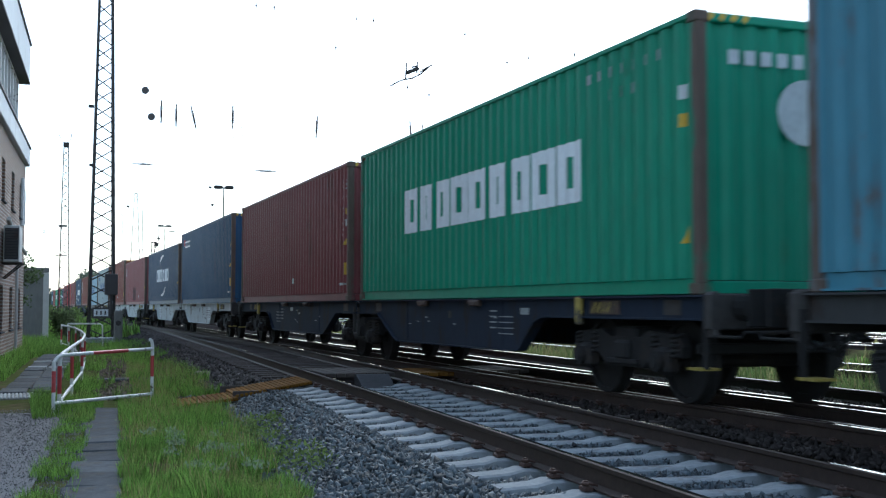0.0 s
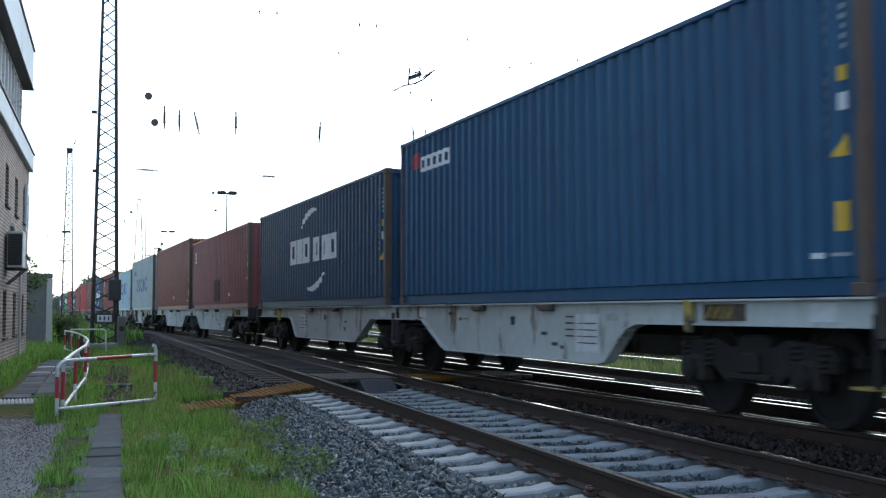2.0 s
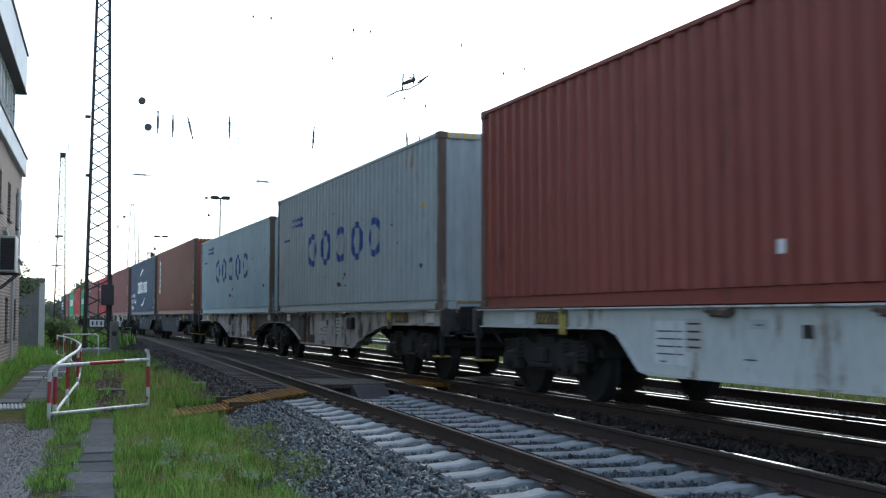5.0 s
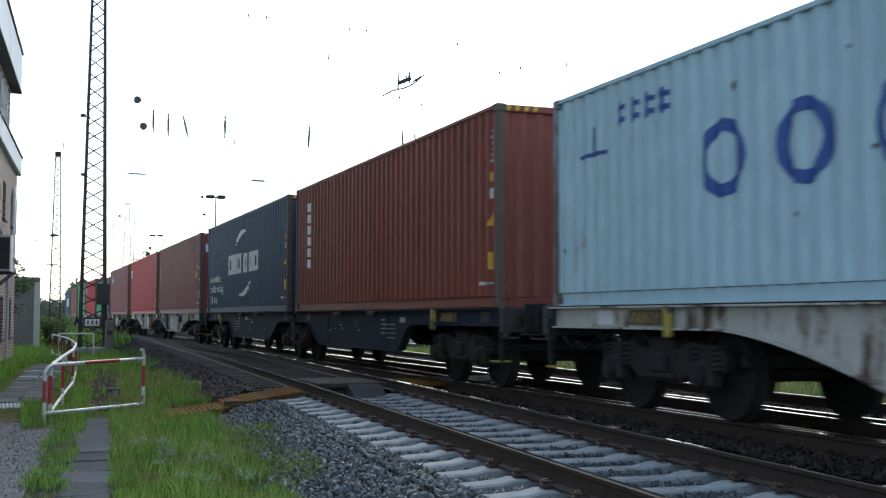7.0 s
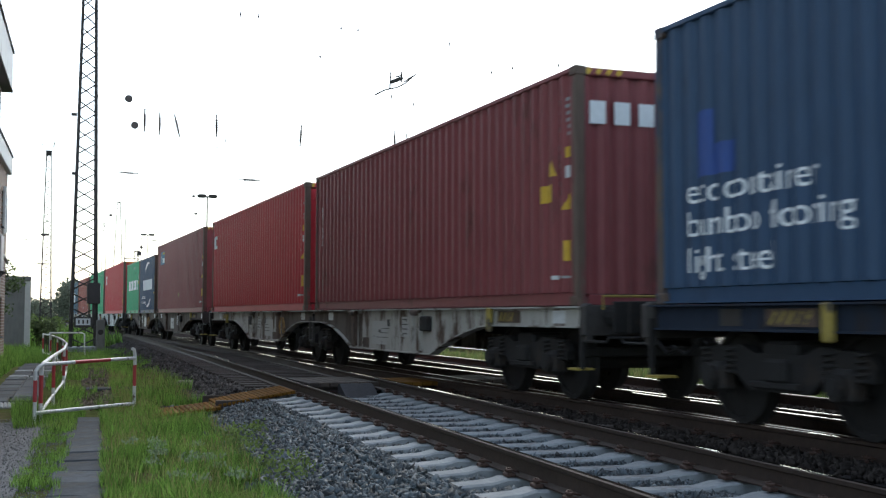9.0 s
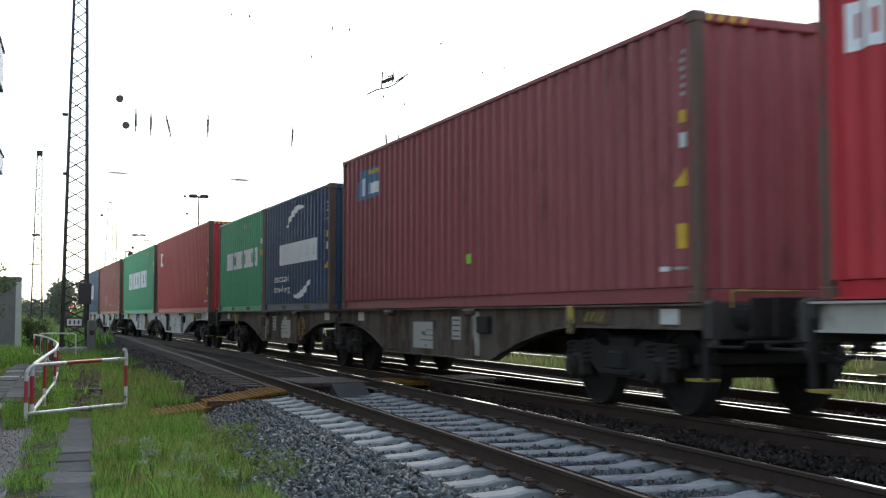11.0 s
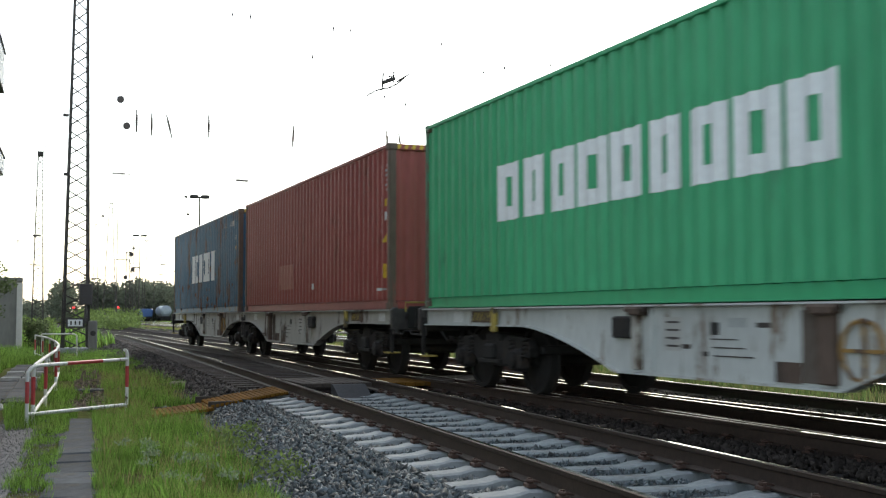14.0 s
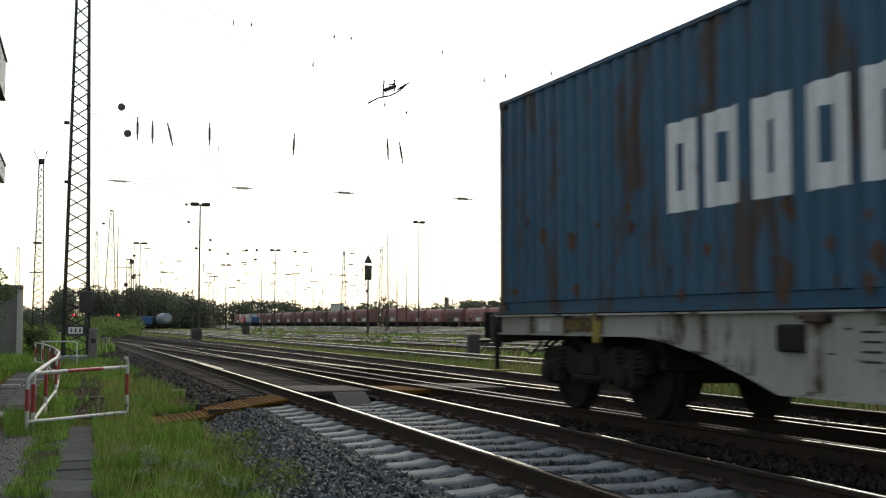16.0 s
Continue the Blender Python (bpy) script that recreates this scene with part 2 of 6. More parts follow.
    def sweep(self, outline, line, k=0, k_of=None):
        """An outline of (sideways, up) carried along a line of (x, y, z) on the ground."""
        n, vs, fs, ks = len(outline), [], [], []
        line = [Vector(p) for p in line]
        for i, p in enumerate(line):
            d = line[min(i + 1, len(line) - 1)] - line[max(i - 1, 0)]
            side = Vector((d.y, -d.x, 0)).normalized()
            vs += [p + side * u + Vector((0, 0, v)) for u, v in outline]
        for i in range(len(line) - 1):
            for j in range(n):
                fs.append((i * n + j, i * n + (j + 1) % n, (i + 1) * n + (j + 1) % n, (i + 1) * n + j))
                ks.append(k_of(j) if k_of else k)
        fs += [tuple(range(n)), tuple(range((len(line) - 1) * n, len(line) * n))[::-1]]
        o = len(self.v)
        self.v += [tuple(p) for p in vs]
        self.f += [tuple(i + o for i in f) for f in fs]
        self.m += ks + [k, k]
        return self

    def mesh(self, name, mats, smooth=False):
        me = bpy.data.meshes.new(name)
        me.from_pydata(self.v, [], self.f)
        for m in mats if isinstance(mats, (list, tuple)) else [mats]:
            me.materials.append(m)
        if any(self.m):
            me.polygons.foreach_set("material_index", self.m)
        bm = bmesh.new()
        bm.from_mesh(me)
        bmesh.ops.recalc_face_normals(bm, faces=bm.faces)
        bm.to_mesh(me)
        bm.free()
        if smooth:
            me.polygons.foreach_set("use_smooth", [True] * len(me.polygons))
        return me


def part(name, shape, material, parent, label="", smooth=False):
    """One mesh object under a thing or under a part."""
    me = shape.mesh(name, material, smooth) if isinstance(shape, Shape) else shape
    ob = new(name, me)
    ob.parent = parent
    if label:
        ob["label"] = label
    return ob


def thing(name, label, category, group="", kind="", at=(0, 0, 0)):
    ob = new(name)
    ob.empty_display_size = 0.2
    ob.location = at
    return tagged(ob, label, category, group, kind)


def solid(name, shape, material, label, category, group="", kind="", smooth=False):
    """A thing of one mesh."""
    ob = new(name, shape.mesh(name, material, smooth) if isinstance(shape, Shape) else shape)
    return tagged(ob, label, category, group, kind)


def soup(name, verts, faces, material, smooth=False):
    """A mesh from arrays: verts (n, 3), faces (m, 3 or 4)."""
    me = bpy.data.meshes.new(name)
    verts, faces = np.asarray(verts, np.float32), np.asarray(faces, np.int32)
    k = faces.shape[1]
    me.vertices.add(len(verts)), me.loops.add(faces.size), me.polygons.add(len(faces))
    me.vertices.foreach_set("co", verts.ravel())
    me.loops.foreach_set("vertex_index", faces.ravel())
    me.polygons.foreach_set("loop_start", np.arange(0, faces.size, k, dtype=np.int32))
    if smooth:
        me.polygons.foreach_set("use_smooth", np.ones(len(faces), dtype=bool))
    me.materials.append(material)
    me.update(calc_edges=True)
    me.validate()
    return me


# ---- plan ----
TRAIN_X = 7.6                    # centre line of the train's track
GAUGE = 0.7525                   # half the distance between the rail heads
LOW = -0.46                      # footpath and grass


def near_x(y):
    """Centre line of the nearer track, which joins the train's track at a switch."""
    u = (min(y, 62.0) - 16) / 30
    x = 5.038 + 1.962 * u - 0.392 * u * u + 0.088 * u ** 3
    if y > 62:
        x += (y - 62) * 0.04
    return min(x, TRAIN_X)


def yard_rise(x):
    """The far yard lies a little higher."""
    return min(0.55, max(0.0, (x - 36) * 0.013))


def ground_z(x, y):
    """Height of the ground: low path, ballast bed, low yard."""
    left, right = near_x(y) - 1.55, 13.4 + max(0.0, y - 45) * 0.03
    if x < left:
        t = min(1.0, (left - x) / 0.75)
        z = -0.30 + (LOW + 0.30) * t * t * (3 - 2 * t)
    elif x > right:
        t = min(1.0, (x - right) / 1.0)
        z = -0.27 + (-0.50 + 0.27) * t + yard_rise(x) + 0.27 * min(1.0, max(0.0, (x - 20) / 2))
    else:
        z = -0.27
        if y < 19 and x < near_x(y) + 1.6:
            z = -0.274 if abs(x - near_x(y)) < 0.7 else -0.270
        elif y < 17.5 and x < 10:
            z = -0.20
    return z


# ---- ground and tracks ----
def make_ground():
    xs = np.concatenate([[-2500, -900, -300, -100, -40, -15], np.arange(-8, 16, 0.25), [17, 20, 26, 36, 40, 50, 60, 70, 78.5, 90, 120, 250, 500, 1000, 2500]])
    ys = np.concatenate([[-2000, -500, -120, -40, -15], np.arange(-6, 40, 0.5), np.arange(40, 110, 2.5), [115, 130, 150, 180, 220, 280, 360, 500, 800, 1400, 2600, 4500]])
    vs = []
    for y in ys:
        for x in xs:
            if -8.1 < x < 13:
                x = x + near_x(y) - 5.0
            z = ground_z(x, y)
            if -8 < x < 16 and y < 110:
                z += 0.03 * (noise.noise(Vector((x * 0.8, y * 0.8, 0))))
            vs.append((x, y, z))
    n = len(xs)
    fs = [(j * n + i, j * n + i + 1, (j + 1) * n + i + 1, (j + 1) * n + i) for j in range(len(ys) - 1) for i in range(n - 1)]
    me = soup("ground", vs, fs, M["earth"], True)
    me.materials.append(M["ballast_bed"])
    idx = []
    for a, b, c, d in fs:
        x, y = (vs[a][0] + vs[c][0]) / 2, (vs[a][1] + vs[c][1]) / 2
        idx.append(1 if near_x(y) - 2.7 < x < 13.6 else 0)
    me.polygons.foreach_set("material_index", idx)
    return tagged(new("ground", me), "grassy earth with a dark ballast bed under the tracks", "ground", kind="structure")


ground = make_ground()

RAIL = [(-0.062, -0.172), (0.062, -0.172), (0.062, -0.160), (0.012, -0.140), (0.009, -0.050), (0.034, -0.036), (0.036, -0.008), (0.021, -0.001), (-0.021, -0.001), (-0.036, -0.008), (-0.034, -0.036), (-0.009, -0.050), (-0.012, -0.140), (-0.062, -0.160)]


def rail(line, parent, name="rail", worn=(7,), head="rail_head"):
    """A flat-bottomed rail with a polished running surface."""
    s = Shape().sweep(RAIL, line, 0, lambda j: 1 if j in worn else 0)
    return part(name, s, [M["rail"], M[head]], parent)


def offset(fn, side, ys):
    pts = []
    for y in ys:
        sl = (fn(y + 0.5) - fn(y - 0.5))
        q = 1 / math.hypot(1, sl)
        pts.append((fn(y) + side * q, y - side * sl * q, 0))
    return pts


straight = lambda y: TRAIN_X
near_track = thing("near_track", "empty railway track on pale concrete sleepers in grey ballast", "railway track", kind="structure")
train_track = thing("train_track", "railway track under the freight train, on dark timber sleepers", "railway track", kind="structure")
YS = [-30 + 1.5 * i for i in range(68)]
rail(offset(near_x, -GAUGE, YS), near_track)
rail(offset(near_x, GAUGE, [y for y in YS if y < 66]), near_track)
rail([(TRAIN_X - GAUGE, y, 0) for y in (-60, 0, 8.6)], train_track)
rail([(TRAIN_X - GAUGE, y, 0) for y in (8.6, 30, 60, 66)], train_track, head="rail_dull")
rail([(TRAIN_X - GAUGE, y, 0) for y in (74, 150, 300, 420)], train_track)
rail([(TRAIN_X + GAUGE, y, 0) for y in (-60, 0, 30, 60, 120, 300, 420)], train_track)
# check rails beside the crossing of the two tracks
rail(offset(near_x, -GAUGE + 0.1, [27 + i for i in range(9)]), near_track, "check_rail")
rail([(TRAIN_X + GAUGE - 0.1, y, 0) for y in (26, 30, 34, 38)], train_track, "check_rail")


def sleeper_shape():
    """A concrete sleeper: waisted, with raised seats where the rails stand."""
    half = [(0.0, -0.215), (0.42, -0.215), (0.56, -0.190), (0.92, -0.176), (1.02, -0.200), (1.30, -0.215)]
    prof = [(-u, h) for u, h in half[::-1]] + half[1:]
    s = Shape()
    vs, fs = [], []
    for u, h in prof:
        w = 0.125 if abs(u) > 0.5 else 0.105
        vs += [(u, -w - 0.02, -0.38), (u, -w, h - 0.015), (u, -w + 0.025, h), (u, w - 0.025, h), (u, w, h - 0.015), (u, w + 0.02, -0.38)]
    for i in range(len(prof) - 1):
        fs += [(i * 6 + j, i * 6 + j + 1, i * 6 + 7 + j, i * 6 + 6 + j) for j in range(5)]
    e = (len(prof) - 1) * 6
    fs += [(0, 1, 2, 3, 4, 5), tuple(range(e + 5, e - 1, -1))]
    return s.add(vs, fs)


def clip_shape():
    """Rail fastenings: a base plate, bolts and spring clips on both sides of both rails."""
    s = Shape()
    for side in (-GAUGE, GAUGE):
        for d in (-0.11, 0.11):
            s.box((side + d, 0, -0.158), (0.07, 0.11, 0.03), bevel=0.008)
            s.tube((side + d, 0, -0.15), (side + d, 0, -0.105), 0.016, 6)
            s.tube((side + d, 0, -0.14), (side + d, 0, -0.118), 0.027, 6)
            s.bent([(side + d * 0.45, -0.045, -0.135), (side + d, -0.05, -0.12), (side + d * 1.25, 0, -0.125), (side + d, 0.05, -0.12), (side + d * 0.45, 0.045, -0.135)], 0.010, 5)
    return s


SLEEPER = sleeper_shape().mesh("sleeper", M["concrete"])
CLIPS = clip_shape().mesh("fastening", M["clip"])
TIE = Shape().box((0, 0, -0.255), (2.6, 0.25, 0.16), bevel=0.015).mesh("timber_sleeper", M["wood"])


def lay(fn, y0, y1, step, me, parent, name, clips=True):
    y = y0
    while y < y1:
        a = -math.atan((fn(y + 0.5) - fn(y - 0.5)))
        ob = part(name, me, None, parent)
        ob.matrix_basis = Matrix.Translation((fn(y) + random.uniform(-0.012, 0.012), y + random.uniform(-0.012, 0.012), 0)) @ Matrix.Rotation(a + random.uniform(-0.006, 0.006), 4, "Z")
        if clips:
            part("fastening", CLIPS, None, ob)
        y += step


lay(near_x, -4.0, 17.6, 0.60, SLEEPER, near_track, "sleeper")
lay(near_x, 20.0, 64.0, 0.62, TIE, near_track, "timber_sleeper", False)
lay(straight, -8.0, 30.0, 0.63, TIE, train_track, "timber_sleeper")
lay(straight, 64.5, 110.0, 0.63, TIE, train_track, "timber_sleeper", False)


def stones(name, count, region, size, material, label):
    """Crushed stone: angular lumps strewn over a stretch of ground."""
    rng = np.random.default_rng(hash(len(name)) % 100 + count)
    base = np.array([(1, 0, 0), (-1, 0, 0), (0, 1, 0), (0, -1, 0), (0, 0, 1), (0, 0, -1)], float)
    tri = np.array([(0, 2, 4), (2, 1, 4), (1, 3, 4), (3, 0, 4), (2, 0, 5), (1, 2, 5), (3, 1, 5), (0, 3, 5)])
    pts = region(rng, count)
    k = len(pts)
    sh = base[None] * (0.6 + 0.8 * rng.random((k, 6, 1))) + rng.normal(0, 0.22, (k, 6, 3))
    sh *= (np.array([1.05, 0.75, 0.55]) * (0.8 + 0.4 * rng.random((k, 1, 3))))
    q = rng.normal(size=(k, 4))
    q /= np.linalg.norm(q, axis=1)[:, None]
    w, x, y, z = q.T
    R = np.stack([1 - 2 * (y * y + z * z), 2 * (x * y - w * z), 2 * (x * z + w * y), 2 * (x * y + w * z), 1 - 2 * (x * x + z * z), 2 * (y * z - w * x), 2 * (x * z - w * y), 2 * (y * z + w * x), 1 - 2 * (x * x + y * y)], 1).reshape(k, 3, 3)
    s = size * (0.6 + 0.8 * rng.random((k, 1, 1)) ** 1.5)
    V = (np.einsum("kij,knj->kni", R, sh) * s + pts[:, None, :]).reshape(-1, 3)
    F = (tri[None] + 6 * np.arange(k)[:, None, None]).reshape(-1, 3)
    return tagged(new(name, soup(name, V, F, material)), label, "ballast", kind="stuff")


def on_bed(x0, x1, y0, y1, relative=True, power=1.0):
    """Points on the ground between two lines beside the near track, denser where y is small."""
    def fill(rng, n):
        ys = y0 + (y1 - y0) * rng.random(n) ** power
        xs = x0 + (x1 - x0) * rng.random(n)
        out = []
        for x, y in zip(xs, ys):
            if relative:
                x += near_x(y)
            # clear of the rails
            c = abs(abs(x - near_x(y)) - GAUGE)
            if y < 17.7 and abs(x - near_x(y)) < 1.3 and abs((y + 4.0) / 0.6 - round((y + 4.0) / 0.6)) < 0.255 and rng.random() < 0.97:
                continue
            z = ground_z(x, y) + 0.015 + 0.02 * rng.random()
            if y < 17.7 and c < 0.17:
                z -= 0.03
            if c < 0.07 or abs(abs(x - TRAIN_X) - GAUGE) < 0.1:
                continue
            out.append((x, y, z))
        return np.array(out)
    return fill


stones("ballast_shoulder", 30000, on_bed(-2.62, -0.8, 4.5, 19.0, True, 1.3), 0.035, M["stone"], "heap of blue-grey crushed stone beside the track")
stones("ballast_crib", 17000, on_bed(-0.75, 0.75, 4.5, 18.0, True, 1.2), 0.031, M["stone"], "blue-grey crushed stone between the sleepers")
stones("ballast_middle", 20000, on_bed(0.8, 1.5, 4.5, 19, True, 1.2), 0.034, M["stone"], "grey crushed stone between the two tracks")
stones("ballast_far_shoulder", 9000, on_bed(-2.2, -0.75, 19.8, 60, True, 1.5), 0.05, M["worn_stone"], "brown-grey crushed stone beside the turnout")
stones("ballast_old_middle", 16000, on_bed(6.05, 9.6, 5.0, 22, False, 1.3), 0.042, M["old_stone"], "dirty brown crushed stone under the train")


# ---- the train ----
SPEED, GAIN = 14.7, 0.0085


def gone(t):
    return SPEED * t + GAIN * t * t


def paint(name, base, rust=0.15, second=None, scale=2.2, spec=0.32, rough=0.48):
    return mat(name, tuple(1.2 * c for c in base), rough, spec=spec, vary=0.16, scale=scale, second=second or (0.13, 0.055, 0.03), amount=rust, streak=True, bump=0.06, bump_scale=30)


P = {
    "green": paint("green container paint", (0.02, 0.22, 0.125), 0.25, (0.03, 0.17, 0.085)),
    "green_light": paint("bright green container paint", (0.045, 0.32, 0.15), 0.35, (0.05, 0.25, 0.13)),
    "rust_red": paint("orange-brown container paint", (0.25, 0.064, 0.055), 0.4, (0.19, 0.058, 0.046)),
    "light_blue": paint("pale blue container paint", (0.07, 0.20, 0.26), 0.3),
    "maroon": paint("maroon container paint", (0.185, 0.047, 0.050), 0.4, (0.13, 0.04, 0.038)),
    "faded": paint("faded maroon container paint", (0.225, 0.062, 0.068), 0.4, (0.17, 0.05, 0.05)),
    "brown": paint("brown-red container paint", (0.185, 0.047, 0.034), 0.4, (0.135, 0.042, 0.032)),
    "red": paint("bright red container paint", (0.40, 0.03, 0.04), 0.2, (0.24, 0.03, 0.03)),
    "blue": paint("mid blue container paint", (0.02, 0.07, 0.142), 0.4, (0.03, 0.06, 0.13)),
    "navy": paint("navy blue container paint", (0.027, 0.060, 0.115), 0.35, (0.024, 0.046, 0.085)),
    "grey": paint("weathered pale grey container paint", (0.30, 0.35, 0.36), 0.3, (0.30, 0.17, 0.09)),
    "pale": paint("pale blue-grey container paint", (0.33, 0.45, 0.50), 0.25, (0.33, 0.20, 0.12)),
    "old_blue": paint("rust-stained blue container paint", (0.036, 0.10, 0.165), 0.65, (0.075, 0.058, 0.052), 3.0),
}
W2 = 1.219
POST = {
    k: mat("rusted %s corner post" % k, tuple(0.8 * c for c in base), 0.65, vary=0.25, scale=4, second=(0.11, 0.075, 0.055), amount=1.1, streak=True, bump=0.1)
    for k, base in (("green", (0.02, 0.2, 0.11)), ("green_light", (0.045, 0.26, 0.14)), ("light_blue", (0.2, 0.23, 0.25)), ("maroon", (0.17, 0.042, 0.046)), ("faded", (0.22, 0.058, 0.064)), ("brown", (0.19, 0.054, 0.042)),
                    ("red", (0.36, 0.03, 0.04)), ("rust_red", (0.26, 0.085, 0.065)), ("blue", (0.03, 0.06, 0.12)), ("navy", (0.02, 0.055, 0.11)), ("grey", (0.28, 0.3, 0.3)), ("pale", (0.3, 0.38, 0.42)), ("old_blue", (0.04, 0.06, 0.08)))
}


def wave(u0, u1, pitch=0.278, depth=0.045):
    """The corrugation of a container wall: pairs of place along it and depth."""
    n = max(1, round((u1 - u0) / pitch))
    p = (u1 - u0) / n
    pts = []
    for i in range(n):
        a = u0 + i * p
        pts += [(a, 0.0), (a + p * 0.25, 0.0), (a + p * 0.5, -depth), (a + p * 0.75, -depth)]
    return pts + [(u1, 0.0)]


def wall(axis, at, sign, u0, u1, z0, z1, depth=0.045):
    """A corrugated sheet of small thickness. axis x: stands at x = at; axis y: at y = at."""
    pts = wave(u0, u1, depth=depth)
    vs = []
    for z in (z0, z1):
        for u, d in pts:
            vs.append((at + sign * d, u, z) if axis == "x" else (u, at + sign * d, z))
    n = len(pts)
    return Shape().add(vs, [(i, i + 1, n + i + 1, n + i) for i in range(n - 1)])


def container(length, height, key, label, marks=None, doors_front=False):
    """A box container. Its origin is in the middle of its floor; -y is the end that leads."""
    p = P[key]
    box = thing("shipping_container", label, "shipping container", "containers on the train")
    L = length / 2
    dark = M["steel"]
    for s in (-1, 1):
        part("side_wall", wall("x", s * (W2 - 0.012), s, -L + 0.09, L - 0.09, 0.17, height - 0.06), p, box)
        rl = Shape().box((s * (W2 - 0.03), 0, height - 0.035), (0.06, length - 0.3, 0.06), bevel=0.01)
        part("top_rail", rl, p, box)
        rl = Shape().box((s * (W2 - 0.082), 0, 0.095), (0.05, length - 0.3, 0.15), bevel=0.01)
        rl.box((s * (W2 - 0.05), 0, 0.022), (0.1, length - 0.3, 0.02))
        part("bottom_rail", rl, p, box)
        for e in (-1, 1):
            part("corner_post", Shape().box((s * (W2 - 0.07), e * (L - 0.06), height / 2), (0.13, 0.12, height - 0.2), bevel=0.02), POST[key], box)
            for z in (0.06, height - 0.056):
                part("corner_casting", Shape().box((s * (W2 - 0.08), e * (L - 0.086), z), (0.166, 0.178, 0.118), bevel=0.012).tube((s * (W2 + 0.001), e * (L - 0.086), z), (s * (W2 - 0.03), e * (L - 0.086), z), 0.03, 8), POST[key], box)
    if height > 2.8:
        for e in (-1, 1):
            for i in range(4):
                for s in (-1, 1):
                    part("hazard_stripe", Shape().box((s * (0.62 + i * 0.14), e * (L - 0.002), height - 0.06), (0.06, 0.006, 0.075), turn=Matrix.Rotation(0.6, 3, "Y")), M["mark_yellow"], box)
    part("roof", Shape().box((0, 0, height - 0.03), (2.3, length - 0.2, 0.03)), p, box)
    part("floor_frame", Shape().box((0, 0, 0.12), (2.25, length - 0.2, 0.08)), dark, box)
    for e in (-1, 1):
        is_door = (e == -1) == doors_front
        if not is_door:
            part("end_wall", wall("y", e * (L - 0.04), e, -W2 + 0.13, W2 - 0.13, 0.15, height - 0.1), p, box)
        else:
            for s in (-1, 1):
                d = part("door", Shape().box((s * 0.545, e * (L - 0.05), height / 2 + 0.02), (1.08, 0.05, height - 0.32), bevel=0.01), p, box)
                for i in range(4):
                    part("door_rib", Shape().box((s * 0.545, e * (L - 0.02), 0.5 + i * (height - 0.8) / 3), (1.0, 0.02, 0.18), bevel=0.008), p, d)
                for u in (0.25, 0.8):
                    part("locking_bar", Shape().tube((s * u, e * (L - 0.005), 0.12), (s * u, e * (L - 0.005), height - 0.1), 0.018, 6).box((s * u, e * (L - 0.005), 1.1), (0.05, 0.03, 0.12)), dark, d)
        part("sill", Shape().box((0, e * (L - 0.06), 0.075), (2.1, 0.11, 0.13), bevel=0.01), p, box)
        part("header", Shape().box((0, e * (L - 0.06), height - 0.06), (2.1, 0.11, 0.1), bevel=0.01), p, box)
    for s in (-1, 1) if length < 8 else ():
        for q in (-1, 1):
            part("fork_pocket", Shape().box((s * (W2 - 0.044), q * 1.03, 0.075), (0.006, 0.36, 0.1)), M["black"], box)
    if marks:
        FOLD[0] = L
        marks(box, length, height)
    return box


FOLD = [6.095]          # half the length of the container that is being marked


def fold_x(u):
    """Where the folded side wall lies at a place along it."""
    u0, span = -FOLD[0] + 0.09, 2 * FOLD[0] - 0.18
    q = ((u - u0) / (span / max(1, round(span / 0.278)))) % 1.0
    d = 0.0 if q < 0.25 else (q - 0.25) * 4 if q < 0.5 else 1.0 if q < 0.75 else (1 - q) * 4
    return -(W2 - 0.012) + 0.045 * d - 0.004


def decal(box, polys, m, name="marking", label=""):
    """Convex outlines of (y, z), painted on the side wall so that they follow its folds."""
    u0, span = -FOLD[0] + 0.09, 2 * FOLD[0] - 0.18
    step = span / max(1, round(span / 0.278)) / 4
    s = Shape()
    for poly in polys:
        lo, hi = min(p[0] for p in poly), max(p[0] for p in poly)
        for k in range(math.floor((lo - u0) / step), math.ceil((hi - u0) / step)):
            piece = list(poly)
            for edge, sign in ((u0 + k * step, 1), (u0 + (k + 1) * step, -1)):
                out = []
                for a, b in zip(piece, piece[1:] + piece[:1]):
                    da, db = sign * (a[0] - edge), sign * (b[0] - edge)
                    if da >= 0:
                        out.append(a)
                    if da * db < 0:
                        q = da / (da - db)
                        out.append((edge, a[1] + (b[1] - a[1]) * q))
                piece = out
                if len(piece) < 3:
                    break
            if len(piece) >= 3:
                mid = sum(p[0] for p in piece) / len(piece)
                s.add([(fold_x(p[0] + (mid - p[0]) * 1e-4) - (0.0 if name == "plate" else 0.004), p[0], p[1]) for p in piece], [tuple(range(len(piece)))])
    me = s.mesh(name, m)
    bm = bmesh.new()
    bm.from_mesh(me)
    bmesh.ops.remove_doubles(bm, verts=bm.verts, dist=0.0015)
    bm.to_mesh(me)
    bm.free()
    return part(name, me, None, box, label)


def bar(box, y0, y1, z0, z1, m, name="marking", label=""):
    """A painted bar on the side that faces the footpath; seen from there, y runs right to left."""
    return decal(box, [[(y0, z0), (y1, z0), (y1, z1), (y0, z1)]], m, name, label)


def triangle(box, y, z, w, h):
    decal(box, [[(y - w / 2, z), (y + w / 2, z), (y - w / 6, z + h)]], M["mark_yellow"], "warning_sign", "yellow warning triangle")


